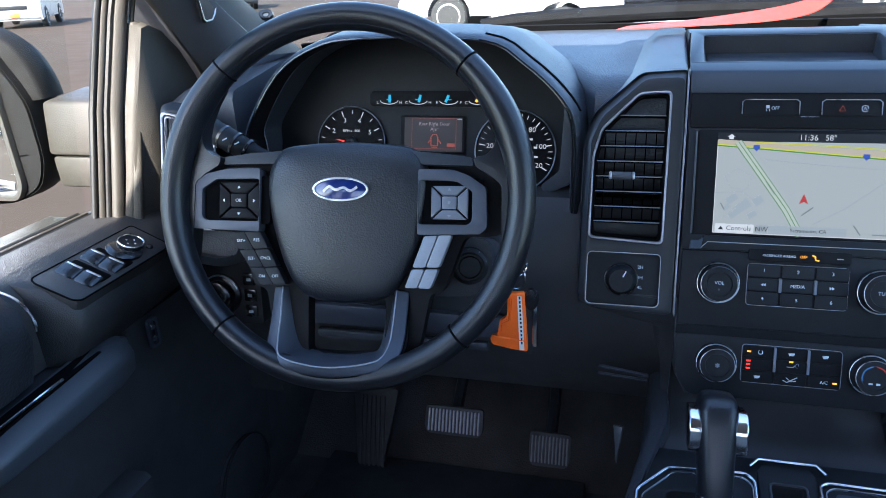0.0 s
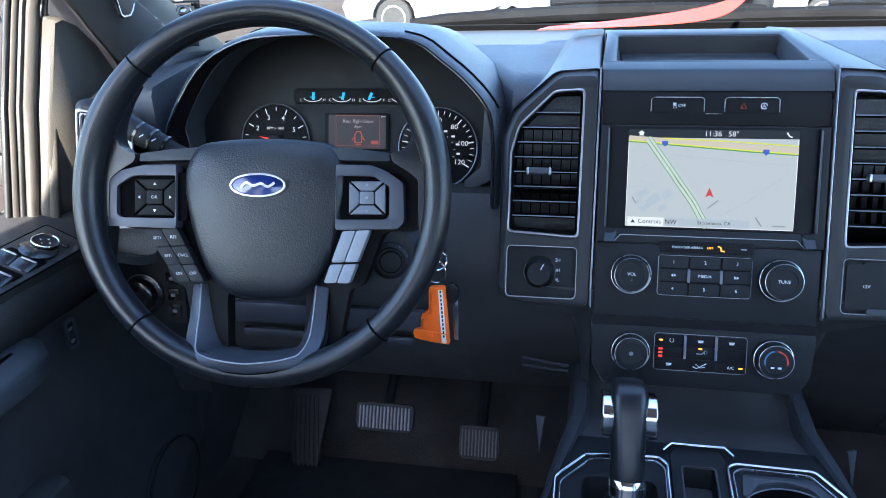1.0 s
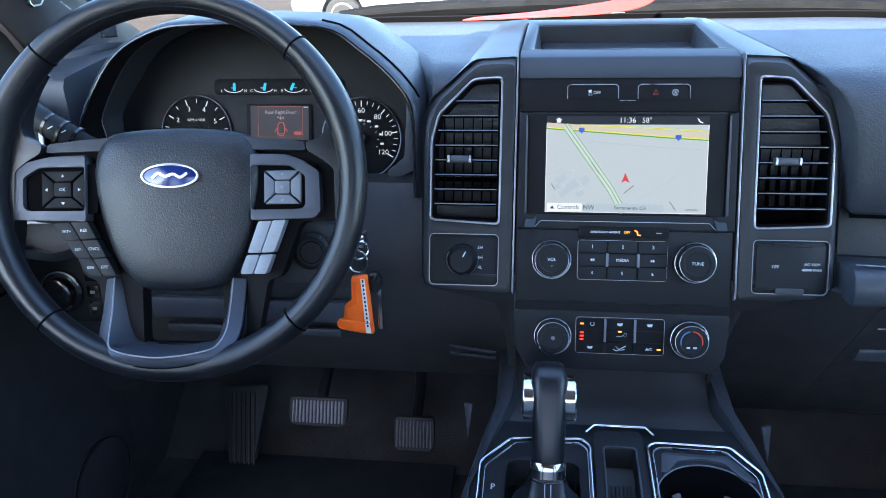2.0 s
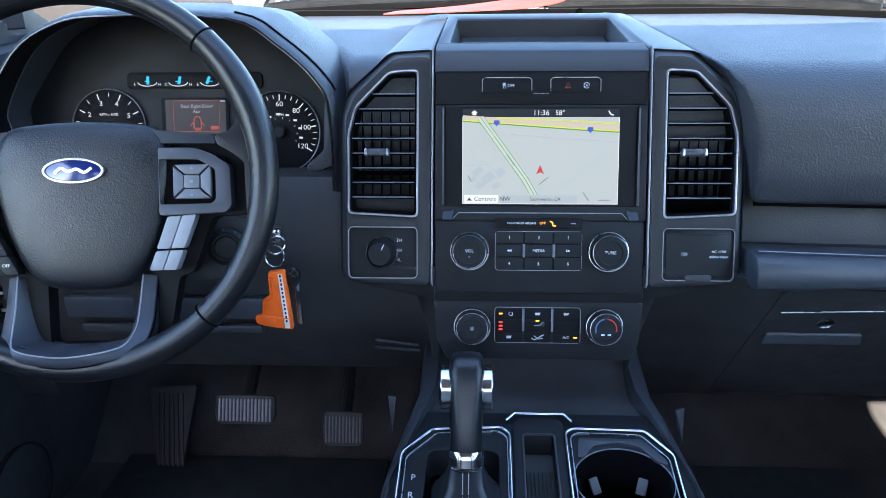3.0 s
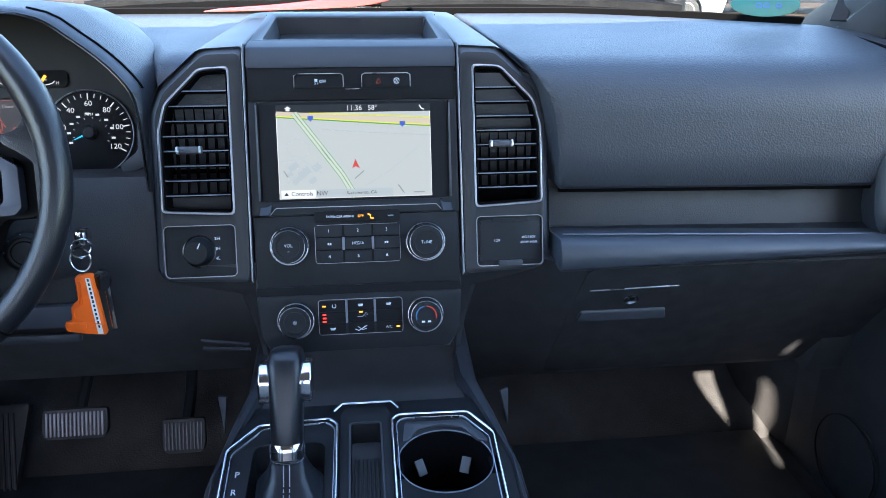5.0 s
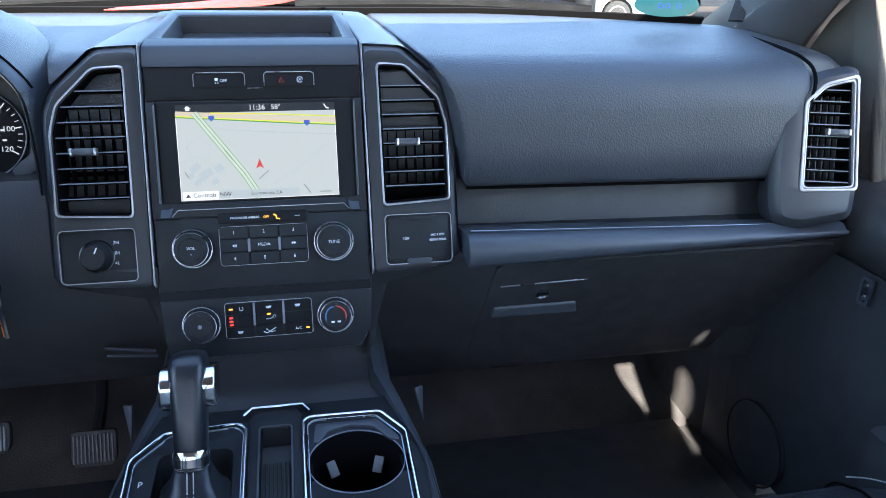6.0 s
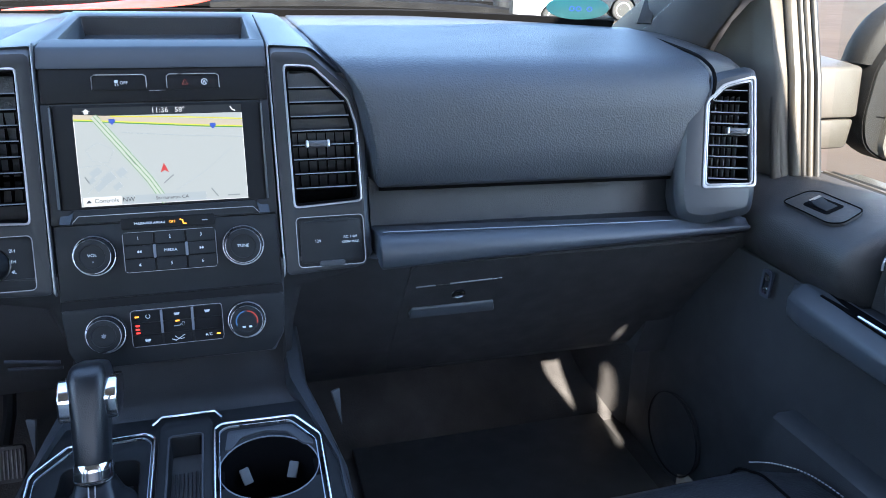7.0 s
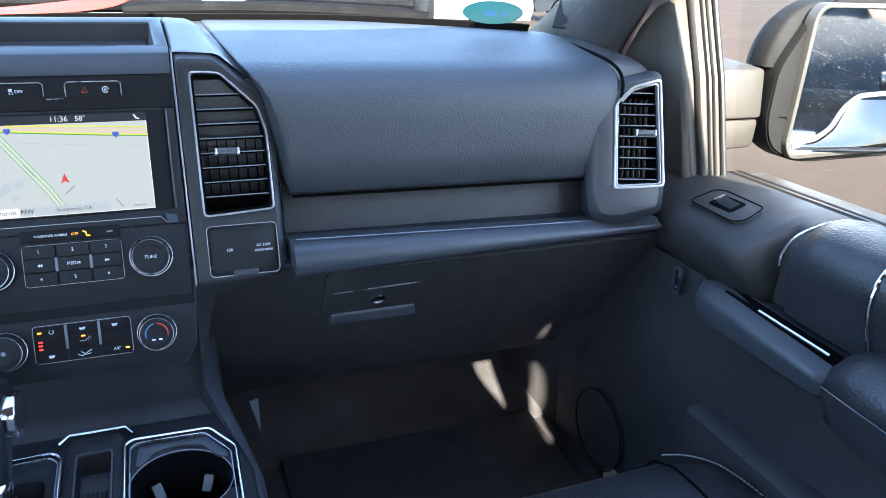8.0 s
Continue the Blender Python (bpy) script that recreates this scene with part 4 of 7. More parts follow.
part("place_bar", prism(rounded(-0.0325, -0.0475, 0.0420, -0.0385, 0.001), Z + 0.0012, Z + 0.0016), SCREEN_GREY, scr)
lettering("Sacramento, CA", 0.0060, -0.0430, Z + 0.0018, 0.0052, SCREEN_INK, scr)

# flared cheeks below the screen, airbag strip
for s in (-1, 1):
    f = (lambda o: o) if s > 0 else flip
    part("screen_cheek", prism(f([(0.108, 0.06), (0.1175, 0.062), (0.1185, -0.067), (0.1085, -0.067), (0.0945, -0.0515), (0.108, -0.0505)]), -0.003, 0.0035, bevel=0.0015), BLACK, stack)
    wedge = [[(s * a, -0.0515, 0.0005), (s * b, -0.0665, 0.0085), (s * b, -0.0675, -0.002), (s * a, -0.0515, -0.002)] for a, b in ((0.0950, 0.0985), (0.1085, 0.1100))]
    part("cheek_wedge", bevel_sharp(loft(wedge), 0.0006, 1, 30), TRIM, stack, "sloping charcoal corner below the screen")
    part("cheek_edge", loft([[(s * x, 0.058, 0.0035), (s * (x + 0.0012), 0.058, 0.0042), (s * (x + 0.0012), -0.050, 0.0060), (s * (x - 0.0006), -0.050, 0.0035)] for x in (0.1082, 0.1088)]), HANDLE_GREY, stack)
part("screen_shelf", prism([(-0.0945, -0.0515), (0.0945, -0.0515), (0.1085, -0.067), (-0.1085, -0.067)], -0.003, 0.0022, bevel=0.001), BLACK, stack)
stroke([(-0.0985, -0.0660), (-0.0915, -0.0585), (0.0915, -0.0585), (0.0985, -0.0660)], 0.0009, 0.0023, SEAM_GREY, stack, "shelf_line", 0.0006)
strip = part("airbag_strip", prism(rounded(-0.0495, -0.0760, 0.0485, -0.0635, 0.002), 0.001, 0.0042, bevel=0.0008), DIAL_BLACK, stack, "glossy airbag warning strip")
lettering("PASSENGER AIRBAG", -0.0200, -0.0700, 0.0044, 0.0036, WHITE_INK, strip)
lettering("OFF", 0.0035, -0.0700, 0.0044, 0.0040, LED_AMBER, strip)
stroke([(0.0115, -0.0675), (0.0145, -0.0690), (0.0150, -0.0725), (0.0185, -0.0730)], 0.0016, 0.0043, LED_AMBER, strip, "airbag_symbol")
mark(0.0350, -0.0708, 0.0410, -0.0696, 0.0043, DIM_INK, strip)


def dial(x, y, r, label, mat_face, ring=KNOB_RING):
    """A round knob that stands out of the panel, with a bright collar."""
    k = part("knob", lathe([(r * 1.06, 0.0), (r * 1.06, 0.004), (r * 1.0, 0.006), (r * 0.93, 0.007), (r * 0.90, 0.016), (r * 0.84, 0.0185), (r * 0.62, 0.0190), (r * 0.60, 0.0178), (r * 0.05, 0.0176)], 44), mat_face, stack, label, at=pose(x, y, 0))
    bm = bmesh.new()
    for rr, z, w in ((1.0, 0.0068, 0.0007), (0.865, 0.0182, 0.0005)):
        merge(bm, tube([(r * rr * math.cos(g), r * rr * math.sin(g), z) for g in (2 * math.pi * i / 44 for i in range(44))], w, 6, True))
    part("collar", bm, ring, k)
    return k


# radio panel
part("radio_face", prism([(-0.1165, -0.0680), (0.1165, -0.0680), (0.1175, -0.1500), (-0.1175, -0.1500)], -0.004, 0.0012, bevel=0.0015), BLACK, stack)
vol = dial(-0.0785, -0.1017, 0.0212, "black volume knob with a bright collar", BLACK)
lettering("VOL", 0, 0.001, 0.0179, 0.0050, WHITE_INK, vol)
lettering("o", 0, -0.0055, 0.0179, 0.0040, DIM_INK, vol)
tune = dial(0.0775, -0.1017, 0.0220, "black tuning knob with a bright collar", BLACK)
lettering("TUNE", 0, 0, 0.0179, 0.0050, WHITE_INK, tune)
part("key_field", prism(rounded(-0.0495, -0.1235, 0.0480, -0.0795, 0.004), 0.0012, 0.0030, bevel=0.0006), DIAL_BLACK, stack)
outline = rounded(-0.0497, -0.1238, 0.0482, -0.0792, 0.004)
part("field_outline", prism(outline, 0.0012, 0.0033, [inset(outline, 0.0006)]), SEAM_GREY, stack)
outline = rounded(-0.0495, -0.2075, 0.0485, -0.1660, 0.004)
part("field_outline", prism(outline, 0.0008, 0.0024, [inset(outline, 0.0006)]), SEAM_GREY, stack)
for r, y in enumerate((-0.0862, -0.1010, -0.1158)):
    for c, x in enumerate((-0.0335, -0.0005, 0.0325)):
        key = part("radio_key", prism(rounded(x - 0.0152, y - 0.0066, x + 0.0152, y + 0.0066, 0.0012), 0.0030, 0.0046 + (0.0012 if (r, c) == (1, 1) else 0), bevel=0.0007), BLACK, stack)
        t = (("1", "2", "3"), (None, "MEDIA", None), ("4", "5", "6"))[r][c]
        if t:
            lettering(t, x, y, 0.0060 if t == "MEDIA" else 0.0048, 0.0047 if t == "MEDIA" else 0.0052, WHITE_INK, key)
        else:
            d = 1 if c == 2 else -1
            for k in (0, 1):
                part("skip_symbol", prism([(x + d * (k * 0.0024 - 0.0024), y - 0.0017), (x + d * (k * 0.0024), y), (x + d * (k * 0.0024 - 0.0024), y + 0.0017)], 0.0046, 0.0050), WHITE_INK, key)
for x in (-0.0172, 0.0165):
    part("key_divider", prism(rounded(x - 0.0014, -0.1085, x + 0.0014, -0.0935, 0.001), 0.003, 0.0066, bevel=0.0008), PAD_GREY, stack)

# climate panel
part("gloss_band", prism([(-0.1175, -0.1500), (0.1175, -0.1500), (0.1185, -0.1600), (-0.1185, -0.1600)], -0.004, 0.0005), DIAL_BLACK, stack)
part("climate_face", prism(soften([(-0.1185, -0.1600), (0.1185, -0.1600), (0.1145, -0.2080), (0.1015, -0.2265), (-0.1015, -0.2265), (-0.1145, -0.2080)], 0.006), -0.004, 0.0012, bevel=0.0015), BLACK, stack)
fan = dial(-0.0750, -0.1885, 0.0203, "black fan knob with a bright collar", BLACK)
for a in range(3):
    part("fan_symbol", box(0.0012, 0.005, 0.0003), DIM_INK, fan, at=pose(0, 0, 0.0179, 0, 0, 60 * a))
mark(-0.0150, -0.0060, -0.0125, -0.0020, 0.0181, LED_AMBER, fan, "fan_lamp")
temp = dial(0.0748, -0.1875, 0.0203, "black temperature knob with blue and red arcs", BLACK)
stroke([(0.0115 * math.cos(radians(a)), 0.0115 * math.sin(radians(a))) for a in range(200, 95, -10)], 0.0014, 0.0179, glow("blue_arc", (0.10, 0.35, 0.90), 0.05), temp, "cold_arc")
stroke([(0.0115 * math.cos(radians(a)), 0.0115 * math.sin(radians(a))) for a in range(85, -25, -10)], 0.0014, 0.0179, glow("red_arc", (0.90, 0.10, 0.08), 0.05), temp, "hot_arc")
for x in (-0.0035, 0.0035):
    mark(x - 0.0018, -0.0074, x + 0.0018, -0.0054, 0.0179, WHITE_INK, temp)
for r, y in enumerate((-0.1735, -0.1870, -0.2005)):
    for c, x in enumerate((-0.0330, -0.0005, 0.0320)):
        key = part("climate_key", prism(rounded(x - 0.0152, y - 0.0062, x + 0.0152, y + 0.0062, 0.0012), 0.0010, 0.0032, bevel=0.0007), DIAL_BLACK, stack)
        if (r, c) == (2, 2):
            lettering("A/C", x, y, 0.0034, 0.0046, WHITE_INK, key)
        elif (r, c) == (0, 0):
            stroke([(x + 0.002 + 0.0022 * math.cos(radians(a)), y + 0.0022 * math.sin(radians(a))) for a in range(120, 421, 30)], 0.0006, 0.0033, WHITE_INK, key, "power_symbol")
        elif (r, c) == (2, 1):
            stroke([(x - 0.007, y - 0.001), (x - 0.003, y - 0.003), (x + 0.002, y), (x + 0.007, y + 0.003)], 0.0009, 0.0033, WHITE_INK, key, "seat_symbol")
            stroke([(x - 0.004, y + 0.002), (x + 0.001, y - 0.002), (x + 0.006, y - 0.001)], 0.0007, 0.0033, WHITE_INK, key, "seat_symbol")
        elif (r, c) == (1, 1):
            stroke([(x - 0.004, y), (x + 0.002, y), (x + 0.004, y + 0.002)], 0.0010, 0.0033, DIM_INK, key, "flow_symbol")
            stroke([(x + 0.006 + 0.0015 * math.cos(a), y + 0.0018 + 0.0025 * math.sin(a)) for a in (i * 0.8 for i in range(9))], 0.0006, 0.0033, DIM_INK, key, "flow_symbol")
        elif (r, c) in ((0, 1), (0, 2), (2, 0)):
            stroke([(x - 0.003, y + 0.0012), (x + 0.003, y + 0.0012), (x + 0.002, y - 0.0015), (x - 0.002, y - 0.0015), (x - 0.003, y + 0.0012)], 0.0006, 0.0033, WHITE_INK, key, "defrost_symbol")
for x in (-0.0168, 0.0160):
    part("key_divider", prism(rounded(x - 0.0013, -0.1935, x + 0.0013, -0.1675, 0.001), 0.001, 0.0050, bevel=0.0008), PAD_GREY, stack)
for x, y, m in ((-0.0425, -0.1735, LED_AMBER), (-0.0425, -0.1835, LED_RED), (-0.0425, -0.1875, LED_RED), (-0.0425, -0.1915, LED_RED), (-0.0005, -0.1815, LED_AMBER), (0.0425, -0.2005, LED_AMBER)):
    mark(x - 0.0021, y - 0.0009, x + 0.0021, y + 0.0009, 0.0034, m, stack, "key_lamp")

# four-wheel-drive switch and power outlet in the pockets
sw4 = part("drive_mode_panel", prism(flip(POCKET), -0.008, 0.0015, bevel=0.0015), BLACK, stack)
for s in (-1, 1):
    line = POCKET if s > 0 else flip(POCKET)
    # pale grey outline paints the thin highlight on a black ridge
    part("pocket_rim", prism(inset(line, -0.0007), 0.0020, 0.0042, [inset(line, 0.0002)]), SEAM_GREY, stack, "pale outline painting the highlight of the pocket ridge")
k4 = part("drive_mode_knob", lathe([(0.0165, 0), (0.0160, 0.005), (0.0142, 0.007), (0.0134, 0.018), (0.0125, 0.0195), (0.002, 0.0198)], 40), BLACK, sw4, "round black drive-mode knob", at=pose(-0.1790, -0.1045, 0.0015))
part("pointer", box(0.0012, 0.0070, 0.0004), WHITE_INK, k4, at=pose(0.0035, 0.0075, 0.0199, 0, 0, -25))
part("ring", lathe([(0.0185, 0), (0.0185, 0.0014), (0.0170, 0.0018), (0.0167, 0.0)], 40), PIANO, sw4, at=pose(-0.1790, -0.1045, 0.0012))
for t, y in (("2H", -0.0905), ("4H", -0.1020), ("4L", -0.1130)):
    lettering(t, -0.1590, y, 0.0017, 0.0050, WHITE_INK, sw4)
outlet = part("power_outlet", prism(POCKET, -0.008, 0.0012, bevel=0.0015), BLACK, stack, "black hinged power outlet covers")
part("outlet_lid", prism(rounded(0.1420, -0.1290, 0.2130, -0.0805, 0.003), 0.0012, 0.0034, bevel=0.001), BLACK, outlet)
part("lid_grip", prism(rounded(0.163, -0.1340, 0.192, -0.1275, 0.002), 0.0012, 0.0062, bevel=0.0018), HARD, outlet)
part("lid_hinge", prism(rounded(0.158, -0.0825, 0.200, -0.0785, 0.0015), 0.0012, 0.0042, bevel=0.001), BLACK, outlet)
lettering("12V", 0.1620, -0.1040, 0.0036, 0.0048, WHITE_INK, outlet)
lettering("AC 110V", 0.2000, -0.1010, 0.0036, 0.0043, WHITE_INK, outlet)
lettering("400W MAX", 0.2000, -0.1070, 0.0036, 0.0042, WHITE_INK, outlet)


# ---- air vents ----
def air_vent(m, outline, slats, toggle, label, vane_mat=DEEP, deep=0.045):
    """An air vent with a bright frame, level slats, upright vanes behind them and a sliding tab."""
    v = thing("air_vent", m, label, "vent", "dashboard air vents")
    soft_line = soften(outline, 0.006)
    part("frame", prism(inset(soft_line, -0.0005), -0.004, 0.0045, [soften(inset(outline, 0.0018), 0.005)], 0.0009), FRAME_SATIN, v, "thin bright vent frame")
    wall_line, wall_out = soften(inset(outline, 0.0045), 0.005), soften(inset(outline, 0.0022), 0.005)
    # duct walls and back get their shade from the near-zero black
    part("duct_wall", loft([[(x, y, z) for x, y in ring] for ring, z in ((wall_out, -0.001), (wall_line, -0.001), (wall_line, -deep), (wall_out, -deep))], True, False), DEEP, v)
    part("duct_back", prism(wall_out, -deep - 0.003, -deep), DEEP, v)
    ys = [p[1] for p in outline]
    def span(y):
        xs = []
        n = len(outline)
        for i in range(n):
            (ax, ay), (bx, by) = outline[i], outline[(i + 1) % n]
            if (ay - y) * (by - y) < 0:
                xs.append(ax + (bx - ax) * (y - ay) / (by - ay))
        return min(xs) + 0.0045, max(xs) - 0.0045
    top, low = (0.0745, -0.0414) if slats == 8 else (max(ys) - 0.014, min(ys) + 0.0095)
    for i in range(slats):
        y = low + (top - low) * i / (slats - 1)
        a, b = span(y)
        rows = [[(x, y - 0.0012, -0.018), (x, y - 0.0018, -0.003), (x, y - 0.0002, -0.0012), (x, y + 0.0012, -0.003), (x, y + 0.0028, -0.018)] for x in (a, b)]
        # slat body black, edge pale: shade and caught light are in the colours
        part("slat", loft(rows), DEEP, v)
        part("slat_edge", box(b - a, 0.0013, 0.0010, ((a + b) / 2, y + 0.0002, -0.0010)), PAD_GREY, v)
    a, b = span((top + low) / 2)
    for i in range(6):
        x = a + (b - a) * (i + 0.7) / 6.4
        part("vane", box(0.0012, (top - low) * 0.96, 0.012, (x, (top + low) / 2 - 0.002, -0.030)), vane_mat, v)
    tx, ty = toggle
    tab = part("tab", bevel_sharp(box(0.024, 0.0085, 0.009, (tx, ty, 0.001)), 0.003, 2), HANDLE_GREY, v, "black sliding vent tab")
    for e in (-1, 1):
        part("tab_cap", box(0.0034, 0.0086, 0.0100, (tx + e * 0.0122, ty, 0.0012), 0.0015), SATIN, tab)
    return v


air_vent(STACK, VENT, 8, (0.1698, 0.0094), "black centre air vent with a bright frame beside the screen")
air_vent(STACK, flip(VENT), 8, (-0.1841, 0.0093), "black centre air vent with a bright frame nearer the driver")


# ---- steering wheel: x right, y up along the rim's plane, z towards the driver ----
WHEEL = pose(-0.4539, -0.1463, 1.2700, 69.2, 0, 4.5)
COLUMN = pose(-0.4560, -0.1400, 1.2690, 69.2, 0, 2)
wheel = thing("steering_wheel", WHEEL, "black leather steering wheel with grey spokes and a blue oval badge", "steering wheel")
R_RIM, R_TUBE = 0.1803, 0.0148


def rim():
    rows, n = [], 96
    for i in range(n):
        a = 2 * math.pi * i / n
        grip = 0.0016 * (math.exp(-((math.degrees(a) - 25) / 14) ** 2) + math.exp(-((math.degrees(a) - 155) / 14) ** 2))
        c = Vector((math.cos(a), math.sin(a), 0))
        r = R_TUBE + grip
        rows.append([c * (R_RIM + 0.92 * r * math.cos(b)) + Vector((0, 0, r * 1.08 * math.sin(b))) for b in (2 * math.pi * j / 18 for j in range(18))])
    rows.append(rows[0])
    bm = loft(rows, True, False)
    bmesh.ops.remove_doubles(bm, verts=bm.verts, dist=1e-6)
    return bm


part("rim", rim(), LEATHER, wheel, "black leather rim", angle=80)
for deg in (46.5, 134.5, 227.5, 312.5):
    a = radians(deg)
    c = Vector((math.cos(a), math.sin(a), 0))
    ring = [c * (R_RIM + 0.935 * R_TUBE * math.cos(b)) + Vector((0, 0, R_TUBE * 1.09 * math.sin(b))) for b in (2 * math.pi * j / 24 for j in range(24))]
    part("rim_seam", tube(ring, 0.0011, 6, True), DEEP, wheel)
bm = bmesh.new()
for i in range(74):
    a = radians(28 + 124 * i / 73)
    r = R_RIM - R_TUBE * 0.70
    merge(bm, box(0.0024, 0.0007, 0.0007), pose(r * math.cos(a), r * math.sin(a), R_TUBE * 0.80, 0, 0, math.degrees(a) + 90 + 12))
tagged(part("stitching", bm, DARK_STITCH, wheel, "dark grey rim stitching"), kind="stuff")

# airbag cover
PADLINE = [(-0.071, 0.0500), (-0.042, 0.0560), (0.0, 0.0580), (0.042, 0.0560), (0.071, 0.0500), (0.0825, 0.030), (0.0850, 0.008), (0.0795, -0.025), (0.066, -0.067), (0.051, -0.092), (0.032, -0.1040), (0.0, -0.1070),
           (-0.032, -0.1040), (-0.051, -0.092), (-0.066, -0.067), (-0.0795, -0.025), (-0.0850, 0.008), (-0.0825, 0.030)]
line = smooth_line([(x, y, 0) for x, y in PADLINE], 4, True)
rows = []
for grow, z in ((1.0, -0.045), (1.0, -0.020), (0.985, -0.0125), (0.95, -0.0085), (0.88, -0.0055), (0.72, -0.0030), (0.5, -0.0012), (0.25, -0.0002), (0.05, 0.0)):
    rows.append([Vector((0.0015 + p.x * grow, -0.012 + (p.y + 0.012) * grow, z - 0.10 * max(0, p.y * grow - 0.035))) for p in line])
hub = part("airbag_cover", loft(rows), HUB, wheel, "grained black airbag cover", angle=80)
lettering("AIRBAG", -0.0038, -0.0475, -0.0012, 0.0068, DEEP, hub)
mark(-0.010, -0.0610, 0.004, -0.0585, -0.0022, LEATHER, hub, "embossed_bar")
badge = part("badge", prism(circle(0, 0.0085, 0.0285, 0.0118), -0.002, 0.0020, bevel=0.001), BADGE_BLUE, wheel, "blue oval badge with a silver rim")
part("badge_ring", prism(circle(0, 0.0085, 0.0288, 0.0121), 0.001, 0.0030, [circle(0, 0.0085, 0.0266, 0.0101)], 0.0006), BADGE_WHITE, badge)
stroke([tuple(p.xy) for p in smooth_line([(-0.0175, 0.0058, 0), (-0.0115, 0.0108, 0), (-0.0045, 0.0078, 0), (0.0035, 0.0100, 0), (0.0105, 0.0068, 0), (0.0175, 0.0110, 0)], 6)], 0.0026, 0.0022, BADGE_WHITE, badge, "badge_stroke", 0.0009)

# dark spoke carrier behind everything
CARRIER = [(-0.172, 0.036), (-0.10, 0.041), (-0.06, 0.046), (0.06, 0.046), (0.10, 0.041), (0.172, 0.036), (0.174, -0.026), (0.150, -0.036), (0.122, -0.036), (0.102, -0.092), (0.088, -0.095), (0.078, -0.150), (0.060, -0.172), (0.0, -0.176), (-0.060, -0.172),
           (-0.078, -0.150), (-0.088, -0.095), (-0.102, -0.092), (-0.122, -0.036), (-0.150, -0.036), (-0.174, -0.026)]
OPENING = soften([(-0.042, -0.100), (0.042, -0.100), (0.041, -0.160), (-0.041, -0.160)], 0.006)
part("spoke_carrier", prism(soften(CARRIER, 0.008), -0.046, -0.0270, [OPENING], 0.004, 3), DIAL_BLACK, wheel)
for s in (-1, 1):
    f = (lambda o: o) if s > 0 else flip
    part("upper_spoke_cap", prism(f(soften([(0.064, 0.0350), (0.066, 0.0480), (0.100, 0.0455), (0.1295, 0.0418), (0.1312, 0.0335)], 0.002)), -0.026, -0.0105, bevel=0.003, segments=3), TRIM, wheel, "smooth black upper spoke")
    # leather that widens the rim into a thumb rest over each spoke
    web = [(0.1322, 0.0415), (0.1430, 0.0432), (0.1507, 0.0500), (0.1538, 0.0612), (0.1512, 0.0775), (0.1440, 0.0968), (0.1345, 0.1140)]
    web += [(R_RIM * math.cos(radians(g)), R_RIM * math.sin(radians(g))) for g in range(40, -25, -8)]
    web += [(0.1630, -0.0560), (0.1610, -0.0300), (0.1600, 0.0147), (0.1490, 0.0235), (0.1332, 0.0330)]
    part("thumb_rest", prism(f(soften(web, 0.004)), -0.026, -0.0050, bevel=0.009, segments=5), LEATHER, wheel, "black leather thumb rest", angle=70)
    e = 0.009 if s < 0 else 0.0
    part("spoke_bezel", prism(f(soften([(0.083, 0.0300), (0.118, 0.0292), (0.133 + e, 0.0240), (0.1510 + e, 0.0120), (0.1525 + e, -0.0270), (0.1465 + e, -0.0335), (0.083, -0.0355)], 0.003)), -0.024, -0.0080,
         [f(soften([(0.0840, 0.0190), (0.121 + e, 0.0182), (0.1375 + e, 0.0080), (0.1375 + e, -0.0205), (0.1335 + e, -0.0245), (0.0840, -0.0250)], 0.003))], 0.0036, 3), GREY, wheel, "grey satin spoke trim")

# lower spoke: two legs and a bow in one frame, whose open middle flares inwards
outer = [(0.0725, -0.094, -0.026), (0.0722, -0.124, -0.0175), (0.0718, -0.1430, -0.009), (0.0680, -0.1570, 0.0025), (0.0545, -0.1675, 0.0130), (0.0330, -0.1735, 0.0172), (0.0, -0.1770, 0.0182)]
inner = [(0.0610, -0.092, -0.020), (0.0598, -0.124, -0.0120), (0.0584, -0.1440, -0.0030), (0.0530, -0.1570, 0.0095), (0.0415, -0.1615, 0.0165), (0.0240, -0.1645, 0.0205), (0.0, -0.1665, 0.0222)]
well = [(0.0450, -0.094, -0.050), (0.0440, -0.124, -0.0435), (0.0425, -0.1450, -0.037), (0.0390, -0.1555, -0.033), (0.0310, -0.1585, -0.030), (0.0170, -0.1605, -0.028), (0.0, -0.1612, -0.027)]
lines = []
for half, dz in ((outer, -0.024), (outer, -0.004), (outer, 0.0), (inner, 0.0), (well, 0.0), (well, -0.004)):
    whole = [(-x, y, z) for x, y, z in half] + half[-2::-1]
    lines.append([p + Vector((-0.0065, 0, dz)) for p in smooth_line(whole, 5)])
part("lower_spoke_trim", bevel_sharp(loft([list(row) for row in zip(*lines)]), 0.0010, 2, 25), GREY, wheel, "grey satin lower spoke", angle=40)
# thin pale tube paints the bevel's highlight
part("lower_spoke_edge", tube(lines[3], 0.0008, 6), BUTTON_GREY, wheel, "painted highlight along the inner spoke edge")
part("lower_spoke_gap", tube([p + Vector((0, -0.0008, -0.003)) for p in lines[2]], 0.0012, 6), DEEP, wheel)


